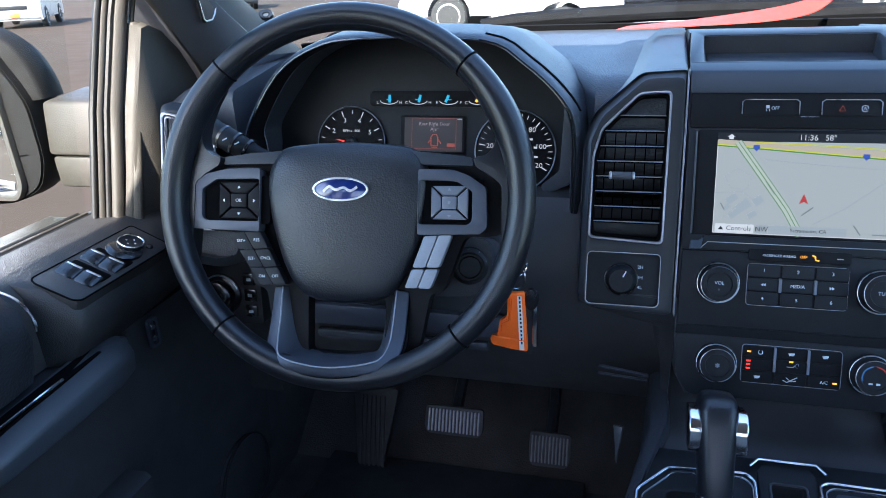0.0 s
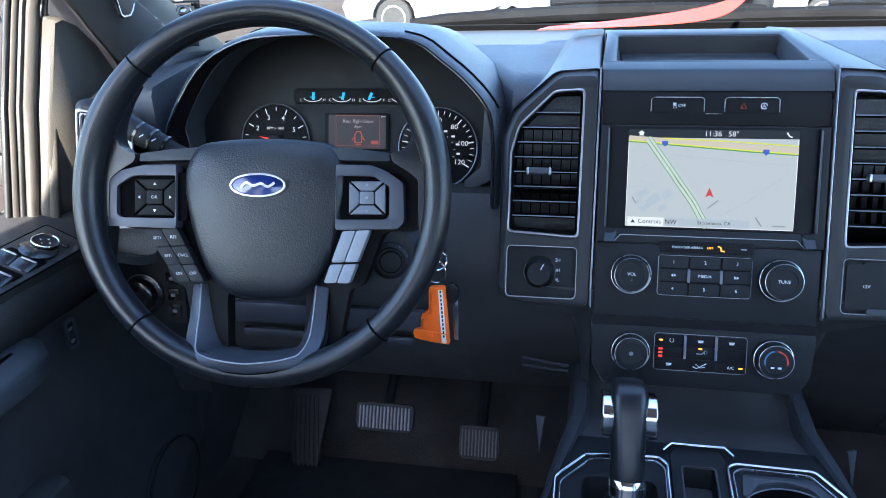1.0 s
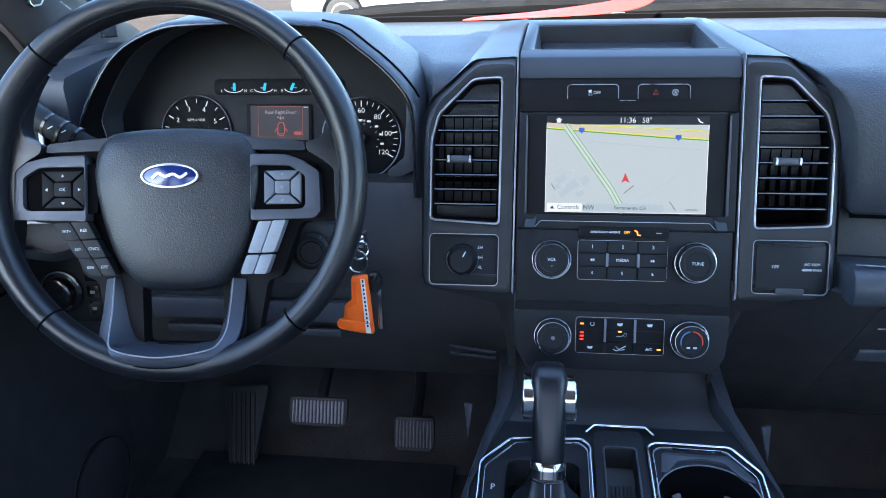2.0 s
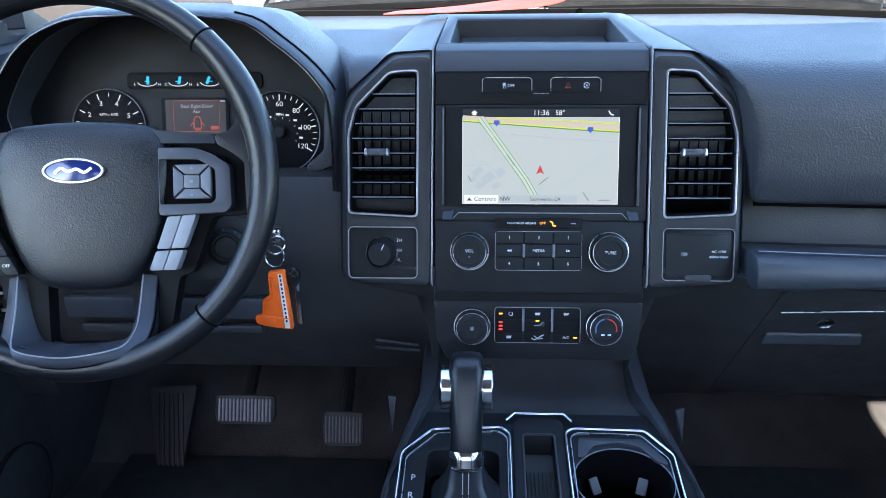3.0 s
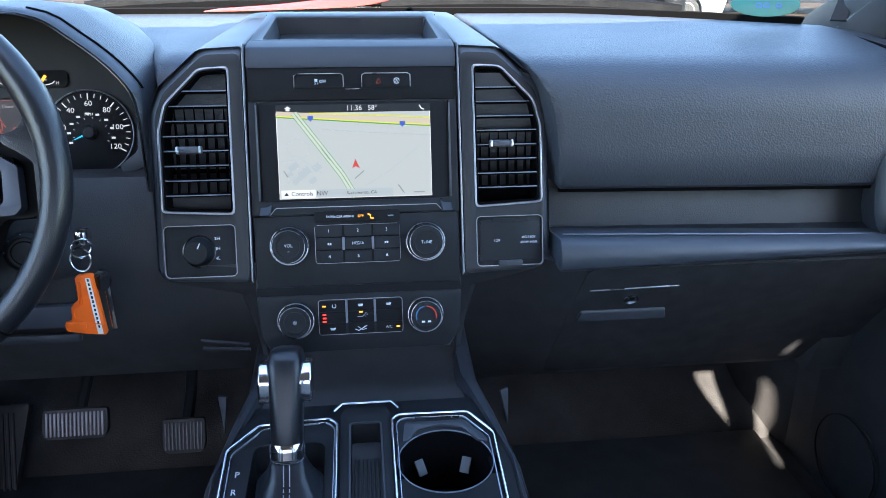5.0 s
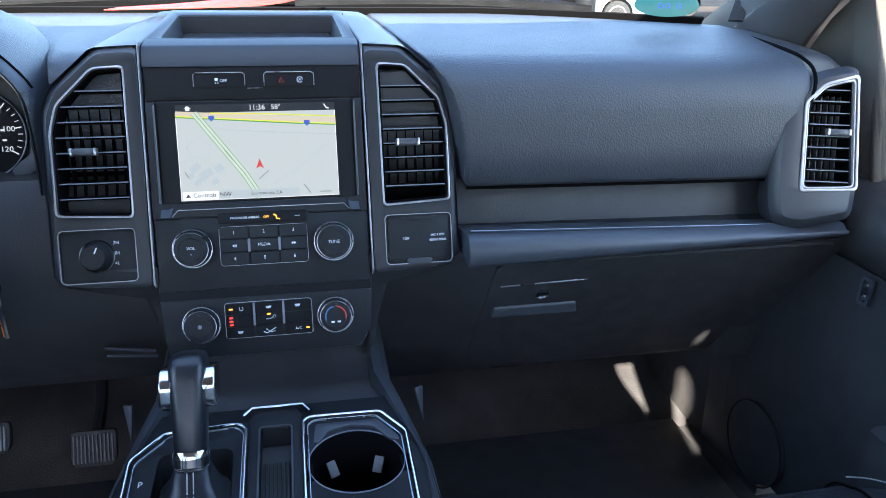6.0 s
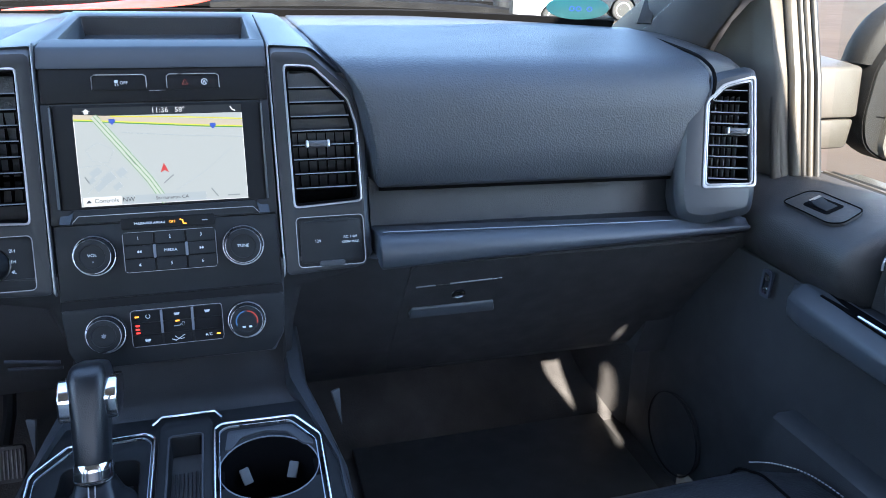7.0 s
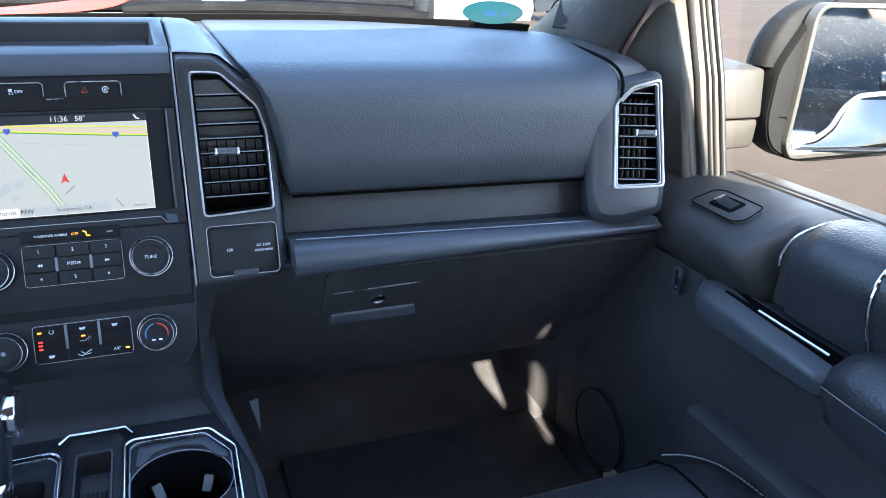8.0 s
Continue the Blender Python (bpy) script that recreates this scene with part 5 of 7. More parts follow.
def pad_buttons(x0, x1, y0, y1, mat, ink, marks):
    """Four wedge buttons round a middle one."""
    cx, cy = (x0 + x1) / 2, (y0 + y1) / 2
    w, h = (x1 - x0) / 2, (y1 - y0) / 2
    a, b = w * 0.38, h * 0.36
    quads = ([(-w, h), (w, h), (a, b), (-a, b)], [(w, h), (w, -h), (a, -b), (a, b)], [(w, -h), (-w, -h), (-a, -b), (a, -b)], [(-w, -h), (-w, h), (-a, b), (-a, -b)])
    for q in quads:
        part("pad_button", prism(inset([(cx + x, cy + y) for x, y in reversed(q)], 0.0008), -0.019, -0.0075, bevel=0.0012), mat, wheel)
    part("middle_button", prism(rounded(cx - a, cy - b, cx + a, cy + b, 0.0015), -0.019, -0.0065, bevel=0.001), mat, wheel)
    for dx, dy, rot in marks:
        part("arrow_mark", prism([(-0.0018, -0.001), (0.0018, -0.001), (0, 0.0016)], -0.0072, -0.0068), ink, wheel, at=pose(cx + dx, cy + dy, 0, 0, 0, rot))
    return cx, cy


part("button_well", prism(rounded(-0.150, -0.026, -0.078, 0.023, 0.004), -0.022, -0.0125), DEEP, wheel)
part("button_well", prism(rounded(0.082, -0.026, 0.142, 0.023, 0.004), -0.022, -0.0125), DEEP, wheel)
cx, cy = pad_buttons(-0.1330, -0.0875, -0.0215, 0.0170, DIAL_BLACK, WHITE_INK, ((0, 0.0135, 0), (0, -0.0135, 180), (-0.0165, 0, 90), (0.0165, 0, -90)))
lettering("OK", cx, cy, -0.0062, 0.0045, WHITE_INK, wheel)
cx, cy = pad_buttons(0.0910, 0.1290, -0.0190, 0.0155, PAD_GREY, DIM_INK, ((0, 0.0130, 0), (0, -0.0130, 180)))
mark(cx - 0.0014, cy - 0.0014, cx + 0.0014, cy + 0.0014, -0.0062, DIM_INK, wheel)
# slanting switch banks under the spokes

def lerp2(a, b, t):
    return (a[0] + (b[0] - a[0]) * t, a[1] + (b[1] - a[1]) * t)


A, B, C, D = (-0.1180, -0.0370), (-0.0830, -0.0345), (-0.0530, -0.0900), (-0.0810, -0.0905)
words = (("SET+", "RES"), ("SET-", "CNCL"), ("ON", "OFF"))
for r in range(3):
    for c in range(2):
        t0, t1 = r / 3 + 0.008, (r + 1) / 3 - 0.008
        q = [lerp2(lerp2(A, B, u), lerp2(D, C, u), t) for u, t in ((c / 2 + 0.01, t0), (c / 2 + 0.49, t0), (c / 2 + 0.49, t1), (c / 2 + 0.01, t1))]
        key = part("cruise_key", prism(soften(q[::-1], 0.002), -0.022, -0.0100, bevel=0.001), BLACK, wheel)
        lettering(words[r][c], sum(p[0] for p in q) / 4, sum(p[1] for p in q) / 4, -0.0097, 0.0043, WHITE_INK, key)
A, B, C, D = (0.0900, -0.0355), (0.1190, -0.0335), (0.0975, -0.0895), (0.0705, -0.0895)
for r, (t0, t1) in enumerate(((0.02, 0.60), (0.635, 0.98))):
    for c in range(2):
        q = [lerp2(lerp2(A, B, u), lerp2(D, C, u), t) for u, t in ((c / 2 + 0.02, t0), (c / 2 + 0.48, t0), (c / 2 + 0.48, t1), (c / 2 + 0.02, t1))]
        key = part("audio_key", prism(soften(q[::-1], 0.0025), -0.022, -0.0090, bevel=0.0014), BUTTON_GREY, wheel, "pale grey audio key")
        x, y = sum(p[0] for p in q) / 4, sum(p[1] for p in q) / 4
        part("key_mark", box(0.0018, 0.0018, 0.0003), DIM_INK, key, at=pose(x, y, -0.0088, 0, 0, 30))

# the spoke switches sit a little off the hub's centre
for ob in list(wheel.children):
    kind = ob.name.split(".")[0]
    if kind in ("spoke_bezel", "cruise_key", "audio_key"):
        ob.matrix_basis = Matrix.Translation((-0.006, 0, 0.002)) @ ob.matrix_basis
    elif kind in ("button_well", "pad_button", "middle_button", "arrow_mark", "mark", "lettering"):
        ob.matrix_basis = Matrix.Translation((-0.001, -0.0015, 0.002)) @ ob.matrix_basis

# column and ignition behind the wheel
column = thing("steering_column", COLUMN, "black steering column shroud with stalks and an ignition lock", "steering column")
rows = []
for z, w, h, cy in ((-0.035, 0.050, 0.045, -0.01), (-0.05, 0.062, 0.055, -0.015), (-0.10, 0.066, 0.060, -0.02), (-0.22, 0.066, 0.060, -0.03)):
    rows.append([(x, y, z) for x, y in soften([(-w, h + cy), (w, h + cy), (w * 1.05, cy), (w * 0.8, -h + cy), (-w * 0.8, -h + cy), (-w * 1.05, cy)], 0.02, 3)])
part("shroud", loft(rows), LOWER, column, angle=60)
STALK = smooth_line([(-0.05, 0.015, -0.078), (-0.10, 0.036, -0.068), (-0.135, 0.052, -0.061), (-0.165, 0.067, -0.058), (-0.208, 0.090, -0.055)], 4)
stalk = part("indicator_stalk", tube(STALK, [0.010] * 8 + [0.0115, 0.0125, 0.013, 0.0135, 0.0135, 0.0135, 0.0135, 0.013, 0.010], 16), BLACK, column, "black multifunction stalk", angle=60)
for i in (8, 10, 12):
    way = (STALK[i + 1] - STALK[i]).normalized()
    part("stalk_ring", tube([STALK[i] - way * 0.0016, STALK[i] + way * 0.0016], 0.0142, 16), PIANO, stalk)
for i, dy in ((9, 0.003), (11, 0.0), (13, 0.003), (14, -0.003)):
    p = STALK[i]
    part("stalk_mark", box(0.0060, 0.0012, 0.0004), WHITE_INK, stalk, at=pose(p.x, p.y + dy, p.z + 0.0134, 0, 0, 27))
ign = part("ignition_lock", lathe([(0.020, 0), (0.020, 0.010), (0.016, 0.013), (0.012, 0.011), (0.011, 0.016), (0.004, 0.017)], 32), BLACK, column, "ignition lock barrel", at=pose(0.118, -0.066, -0.085, 8, 14, 0))
for g in range(5):
    part("lock_mark", box(0.0026, 0.0016, 0.0004), DIM_INK, ign, at=pose(0.0180 * math.cos(radians(20 + 40 * g)), 0.0180 * math.sin(radians(20 + 40 * g)), 0.0112, 0, 0, 40 * g))
part("lock_ring", lathe([(0.0145, 0.0125), (0.0145, 0.0145), (0.0125, 0.0145), (0.0120, 0.0125)], 32), BLACK, ign)
part("ignition_housing", loft([[(x, y, z) for x, y in soften([(0.05, -0.035), (0.138, -0.037), (0.145, -0.068), (0.130, -0.100), (0.06, -0.105)], 0.012)] for z in (-0.19, -0.10, -0.088)]), LOWER, column)

# headlamp switch panel on the lower left dash
lamp_panel = thing("headlamp_switch", pose(-0.687, -0.014, 1.092, 84, 0, 0), "black headlamp switch panel with a ringed knob", "switch")
part("panel", prism(rounded(-0.045, -0.045, 0.052, 0.05, 0.006), -0.018, 0.004, bevel=0.002), BLACK, lamp_panel)
kn = part("knob", lathe([(0.028, 0), (0.028, 0.004), (0.022, 0.006), (0.020, 0.016), (0.017, 0.018), (0.003, 0.0182)], 36), PIANO, lamp_panel, at=pose(-0.005, -0.005, 0.004))
part("ring", tube([(0.0265 * math.cos(radians(a)), 0.0265 * math.sin(radians(a)), 0.0045) for a in range(20, 165, 8)], 0.0012, 6), SATIN, kn)
for a in range(4):
    part("lamp_mark", box(0.003, 0.002, 0.0003), WHITE_INK, lamp_panel, at=pose(-0.005 + 0.021 * math.cos(radians(50 + 28 * a)), -0.005 + 0.019 * math.sin(radians(50 + 28 * a)), 0.0085))
for y in (0.018, -0.004, -0.026):
    part("dimmer_key", box(0.017, 0.016, 0.005, (0.037, y, 0.005), 0.0015), PIANO, lamp_panel)
    mark(0.034, y - 0.002, 0.040, y + 0.002, 0.0078, DIM_INK, lamp_panel)

for z0, z1, y in ((1.018, 1.010, -0.004), (1.004, 0.999, 0.002)):
    part("knee_panel_slot", tube([(-0.200, y + 0.006, z0), (-0.142, y + 0.006, z1)], 0.0022, 6), GREY, dash)


# ---- instrument cluster: x right, y up along the face, z towards the driver ----
CLUSTER = pose(-0.43, 0.09, 1.30, 75, 0, 0)
cluster = thing("instrument_cluster", CLUSTER, "black instrument cluster with two round dials and a small display", "instrument cluster")
part("cluster_face", prism(soften([(-0.225, -0.105), (0.20, -0.105), (0.20, 0.03), (0.12, 0.105), (-0.13, 0.115), (-0.225, 0.03)], 0.02), -0.02, -0.004), BLACK, cluster)
part("side_step", prism(soften([(0.155, -0.09), (0.185, -0.075), (0.19, 0.02), (0.175, 0.02), (0.172, -0.06), (0.150, -0.078)], 0.004), -0.004, 0.012, bevel=0.003), HARD, cluster)


def gauge(cx, cy, r, name, first, step, count, labels, minor, needle, needle_mat):
    g = part(name, prism(circle(cx, cy, r, n=56), -0.004, -0.001, bevel=0.001), DIAL_BLACK, cluster, "round black dial with pale figures")
    part("dial_ring", tube([(cx + r * math.cos(a), cy + r * math.sin(a), 0.0) for a in (2 * math.pi * i / 56 for i in range(56))], 0.0009, 8, True), SEAM_GREY, g)
    part("dial_hub", lathe([(0.0085, -0.001), (0.0085, 0.004), (0.006, 0.006), (0.001, 0.006)], 24), BLACK, g, at=pose(cx, cy, 0))
    total = (count - 1) * minor
    bm = bmesh.new()
    for i in range(total + 1):
        a = radians(first + step * i / minor)
        big = i % minor == 0
        ln = 0.0075 if big else 0.0050
        merge(bm, box(ln, 0.0013 if big else 0.0008, 0.0004), pose(cx + (r - 0.004 - ln / 2) * math.cos(a), cy + (r - 0.004 - ln / 2) * math.sin(a), -0.0006, 0, 0, math.degrees(a)))
    part("dial_marks", bm, DIAL_INK, g)
    for i, t in enumerate(labels):
        if t:
            a = radians(first + step * i)
            lettering(t, cx + (r - 0.0180) * math.cos(a), cy + (r - 0.0160) * math.sin(a), -0.0006, 0.0086, DIAL_INK, g, stretch=1.1)
    a = radians(needle)
    part("needle", prism([(cx + 0.022 * math.cos(a), cy + 0.022 * math.sin(a)), (cx + 0.002 * math.cos(a + 1.57), cy + 0.002 * math.sin(a + 1.57)), (cx - 0.002 * math.cos(a + 1.57), cy - 0.002 * math.sin(a + 1.57))], 0.002, 0.003), needle_mat, g)
    return g


tach = gauge(-0.101, -0.0305, 0.0465, "rev_counter", 232, -41, 8, ("0", "1", "2", "3", "4", "5", "6", "7"), 2, 168, LED_RED)
lettering("RPM x 1000", -0.101, -0.0150, -0.0006, 0.0048, DIAL_INK, tach)
speedo = gauge(0.1150, -0.0370, 0.0502, "speedometer", 210, -40, 7, ("0", "20", "40", "60", "80", "100", "120"), 4, 205, LED_CYAN)
lettering("MPH", 0.115, -0.0155, -0.0006, 0.0050, DIAL_INK, speedo)
for i in range(9):
    a = radians(200 - 26 * i)
    mark(0.116 + 0.0255 * math.cos(a) - 0.0022, -0.040 + 0.0255 * math.sin(a) - 0.0012, 0.116 + 0.0255 * math.cos(a) + 0.0022, -0.040 + 0.0255 * math.sin(a) + 0.0012, -0.0006, DIAL_INK, speedo)
    a = radians(200 - 26 * i - 13)
    part("inner_mark", box(0.0022, 0.0006, 0.0003), DIAL_INK, speedo, at=pose(0.116 + 0.0205 * math.cos(a), -0.040 + 0.0205 * math.sin(a), -0.0006, 0, 0, math.degrees(a)))
strip4 = part("gauge_strip", prism(rounded(-0.076, 0.0165, 0.094, 0.0365, 0.006), -0.004, -0.001, bevel=0.001), DIAL_BLACK, cluster)
for i, (x, lo, hi, t) in enumerate(((-0.0500, "L", "H", 0.05), (-0.0110, "C", "H", 0.1), (0.0290, "E", "F", -0.1), (0.0670, "C", "H", 0.0))):
    lettering(lo, x - 0.0155, 0.0215, -0.0006, 0.0052, DIAL_INK, strip4)
    lettering(hi, x + 0.0155, 0.0215, -0.0006, 0.0052, DIAL_INK, strip4)
    part("arc", tube([(x + 0.012 * math.cos(radians(a)), 0.0245 + 0.005 * math.sin(radians(a)), -0.0006) for a in range(185, 356, 10)], 0.0006, 5), DIAL_INK, strip4)
    part("gauge_needle", box(0.0034, 0.0098, 0.0004), LED_CYAN if i < 3 else LED_AMBER, strip4, at=pose(x + t * 0.02, 0.0265, 0.0, 0, 0, -12 * i))
    mark(x - 0.0036, 0.0248, x + 0.0036, 0.0258, -0.0004, LED_CYAN if i < 3 else DIAL_INK, strip4)
disp = part("cluster_display", prism(rounded(-0.0335, -0.0425, 0.0515, 0.0055, 0.002), -0.004, -0.001, bevel=0.0008), DIAL_BLACK, cluster, "small cluster display with a red door warning")
part("display_sheet", prism(rounded(-0.0285, -0.0395, 0.0475, 0.0030, 0.001), -0.001, -0.0006), DISPLAY_DIM, disp)
stroke([(-0.0185, -0.036), (-0.0185, 0.0022), (0.0395, 0.0022), (0.0395, -0.036), (-0.0185, -0.036)], 0.0006, -0.0005, DISPLAY_RED, disp, "display_frame")
lettering("Rear Right Door", 0.0110, -0.0050, -0.0005, 0.0060, DISPLAY_TEXT, disp)
lettering("Ajar", 0.0110, -0.0115, -0.0005, 0.0060, DISPLAY_TEXT, disp)
bm = bmesh.new()
for pts in ([(0.007, -0.032), (0.007, -0.022), (0.009, -0.018), (0.014, -0.018), (0.016, -0.022), (0.016, -0.032), (0.007, -0.032)], [(0.007, -0.024), (0.003, -0.029)], [(0.016, -0.024), (0.020, -0.029)], [(0.008, -0.034), (0.015, -0.034)]):
    merge(bm, tube([(x, y, -0.0004) for x, y in pts], 0.0008, 5))
part("door_warning", bm, DISPLAY_RED, disp)
mark(0.028, -0.0335, 0.038, -0.0290, -0.0005, DISPLAY_RED, disp, "display_box")
mark(0.041, 0.0005, 0.047, 0.0020, -0.0005, DIM_INK, disp)


# ---- end pods with the outer vents ----
def end_pod(s):
    n = Vector((-0.312 * s, -0.903, 0.294)).normalized()
    xa = Vector((0, 0, 1)).cross(n).normalized()
    ya = n.cross(xa)
    m = Matrix.Translation((0.647 * s, -0.066, 1.199)) @ Matrix((xa, ya, n)).transposed().to_4x4()
    f = (lambda o: o) if s > 0 else flip
    pod = thing("end_pod", m, "satin charcoal dashboard end pod round an outer vent", "dashboard trim", "dashboard end pods")
    OUT = [(-0.034, 0.092), (0.008, 0.1450), (0.048, 0.1545), (0.0610, 0.150), (0.0700, 0.003), (0.0670, -0.032), (0.004, -0.048), (-0.026, -0.042), (-0.033, -0.012)]
    IN = [(0.0010, 0.1055), (0.0205, 0.1270), (0.0535, 0.1370), (0.0625, 0.0060), (0.0035, 0.0020)]
    ROUND = soften(OUT, 0.012)
    part("pod_face", prism(f(inset(ROUND, 0.0105)), -0.030, 0.004, [f(soften(IN, 0.005))], 0.001, 2), POD, pod)
    part("pod_slope", loft([[(x, y, z) for x, y in f(o)] for o, z in ((ROUND, -0.030), (ROUND, -0.0085), (inset(ROUND, 0.0012), -0.0065), (inset(ROUND, 0.0098), 0.0030), (inset(ROUND, 0.0112), 0.0036), (inset(ROUND, 0.0112), -0.020))], True, False), POD, pod, angle=28)
    part("vent_surround", prism(f(soften(inset(IN, -0.0040), 0.006)), 0.003, 0.0062, [f(soften(inset(IN, -0.0008), 0.005))], 0.0015), FRAME_SATIN, pod, "wide pale satin vent surround")
    part("pod_body", prism(f([(-0.031, 0.090), (0.008, 0.1400), (0.047, 0.1500), (0.059, 0.146), (0.068, 0.003), (0.065, -0.029), (0.004, -0.045), (-0.023, -0.039), (-0.030, -0.012)]), -0.16, -0.0295,
         [f(soften(IN, 0.005))]), HARD, pod)
    # pale grey vanes here, painting the light that falls on them
    vent = air_vent(m, f(IN), 9, (0.040 * s, 0.072), "outer air vent with a polished frame beside the door", PAD_GREY)
    rows = []
    for x, z0, ya_, zb in ((0.655, 1.352, 0.20, 1.372), (0.69, 1.356, 0.17, 1.370), (0.725, 1.352, 0.15, 1.362), (0.752, 1.335, 0.14, 1.345), (0.765, 1.30, 0.13, 1.31)):
        y0 = 0.014 + 0.05 * (x - 0.655)
        rows.append([(s * x, y0 + 0.004, 1.18), (s * x, y0, z0 - 0.014), (s * x, y0 + 0.006, z0 - 0.004), (s * x, y0 + 0.03, z0), (s * x, ya_, zb), (s * x, ya_ + 0.16, zb - 0.012), (s * x, ya_ + 0.16, 1.18)])
    solid("dash_end_cap", loft(rows), HARD, "grained dash end beside the windscreen pillar", "dashboard trim", group="dash end caps", angle=60)
    rows = [[(s * x, -0.03, z1), (s * x, 0.02, z1 - 0.02), (s * x, 0.10, 0.86), (s * x, 0.22, 0.86), (s * x, 0.22, z1)] for x, z1 in ((0.69, 1.15), (0.74, 1.14), (0.768, 1.12))]
    solid("dash_side_cover", loft(rows), LOWER, "dark lower dash side cover", "dashboard trim", group="dash side covers")
    return pod


end_pod(1)
end_pod(-1)


# ---- centre console ----
CZ = 0.968
console = thing("centre_console", pose(0, -0.3, 0.64), "dark console with bright-edged shifter plate and cup holder", "console")
C0 = Matrix.Translation((0, 0.3, -0.64))


def settle(x, y, z):
    """The console top falls away towards the rear and widens a little."""
    d = max(0.0, -0.09 - y)
    return Vector((x * (1 + 0.4 * min(d, 0.15)), y + 0.26 * d, z - 0.20 * d))


def put(name, bm, mat, label="", parent=None, angle=45, flat=False):
    if not flat:
        for v in bm.verts:
            v.co = settle(*v.co)
    return part(name, bm, mat, parent or console, label, at=C0 if parent is None else None, angle=angle)


CUP = circle(0.083, -0.200, 0.0500, 0.0530, 44)
SLOT = rounded(-0.0160, -0.330, 0.0165, -0.126, 0.004)
top = [(-0.130, -0.08), (0.130, -0.08), (0.143, -0.105), (0.157, -0.18), (0.163, -0.30), (0.168, -0.75), (-0.168, -0.75), (-0.163, -0.30), (-0.157, -0.18), (-0.143, -0.105)]
BOOT_HOLE = soften([(-0.118, -0.155), (-0.044, -0.155), (-0.042, -0.33), (-0.120, -0.33)], 0.012)
put("console_top", prism(top, CZ - 0.03, CZ, [CUP, SLOT, BOOT_HOLE], 0.004), BLACK)
# rim walls that run forward to the stack, and the open tray between them
for s in (-1, 1):
    rows = []
    for y, xi, xo, z in ((0.06, 0.112, 0.136, 1.015), (0.02, 0.113, 0.138, 0.998), (-0.05, 0.115, 0.139, 0.984), (-0.100, 0.131, 0.152, 0.972), (-0.175, 0.157, 0.170, 0.950), (-0.55, 0.168, 0.184, 0.868)):
        rows.append([(s * xi, y, z - 0.02), (s * (xi + 0.004), y, z), (s * (xo - 0.006), y, z - 0.003), (s * xo, y, z - 0.014), (s * (xo + 0.014), y, 0.66), (s * xi, y, 0.66)])
    put("console_side", loft(rows), HARD, "", None, 50, True)
rows = [[(x, 0.03, 1.030), (x, 0.005, 0.985), (x, -0.03, 0.966), (x, -0.085, 0.962), (x, -0.085, 0.90), (x, 0.06, 0.90)] for x in (-0.125, 0.125)]
put("open_tray", loft(rows), LOWER, flat=True)


def ribbon(points, w, h, mat, name="bright_edge", z=CZ):
    left, right = [], []
    v = [Vector(p) for p in points]
    for i, p in enumerate(v):
        d = (v[min(i + 1, len(v) - 1)] - v[max(i - 1, 0)]).normalized()
        q = Vector((-d.y, d.x)) * w / 2
        left.append(tuple(p + q))
        right.append(tuple(p - q))
    return put(name, prism(left + right[::-1], z, z + h, bevel=min(w, h) * 0.35), mat)


def rounded_line(pts, r=0.008):
    out = [pts[0]]
    for p, q, s in zip(pts, pts[1:], pts[2:]):
        P, Q, S = Vector(p), Vector(q), Vector(s)
        a, b = Q + (P - Q).normalized() * r, Q + (S - Q).normalized() * r
        out += [tuple(a), tuple((a + 2 * Q + b) / 4), tuple(b)]
    return out + [pts[-1]]


SHIFT_EDGE = rounded_line([(-0.150, -0.70), (-0.147, -0.163), (-0.118, -0.121), (-0.040, -0.115), (-0.031, -0.126), (-0.033, -0.70)], 0.005)
CUP_EDGE = rounded_line([(0.031, -0.70), (0.030, -0.122), (0.038, -0.115), (0.118, -0.117), (0.141, -0.158), (0.143, -0.70)], 0.005)
put("shifter_plate", prism([(-0.148, -0.70), (-0.145, -0.164), (-0.117, -0.123), (-0.041, -0.117), (-0.033, -0.127), (-0.034, -0.70)], CZ, CZ + 0.004, [BOOT_HOLE], 0.001), BLACK, "black shifter plate")
put("cup_plate", prism([(0.033, -0.70), (0.032, -0.124), (0.039, -0.117), (0.117, -0.119), (0.139, -0.159), (0.141, -0.70)], CZ, CZ + 0.003, [CUP], 0.001), BLACK)
put("cup_plate_step", prism(soften([(0.044, -0.131), (0.112, -0.132), (0.131, -0.165), (0.132, -0.175), (0.121, -0.170), (0.107, -0.145), (0.083, -0.138), (0.058, -0.145), (0.046, -0.165), (0.040, -0.165)], 0.004), CZ + 0.003, CZ + 0.006, bevel=0.0015), HARD)
put("bright_edge", tube([(x, y, CZ + 0.0055) for x, y in SHIFT_EDGE], 0.0019, 10), CHROME)
ribbon([(x + (0.006 if x < -0.09 else -0.003), y - 0.006) for x, y in SHIFT_EDGE], 0.0010, 0.006, SATIN, "inner_edge")
put("bright_edge", tube([(x, y, CZ + 0.0055) for x, y in CUP_EDGE], 0.0019, 10), CHROME)
ribbon([(x + (0.005 if x < 0.09 else -0.006), y - 0.006) for x, y in CUP_EDGE], 0.0010, 0.0055, SATIN, "inner_edge")
put("bright_edge", tube([(x, y, CZ + 0.0060) for x, y in ((-0.036, -0.103), (-0.026, -0.089), (0.031, -0.089), (0.039, -0.104))], 0.0022, 10), CHROME)
put("middle_plate", prism([(-0.029, -0.70), (-0.028, -0.106), (-0.022, -0.093), (0.024, -0.093), (0.029, -0.106), (0.028, -0.70)], CZ, CZ + 0.0035, [SLOT], 0.001), BLACK)
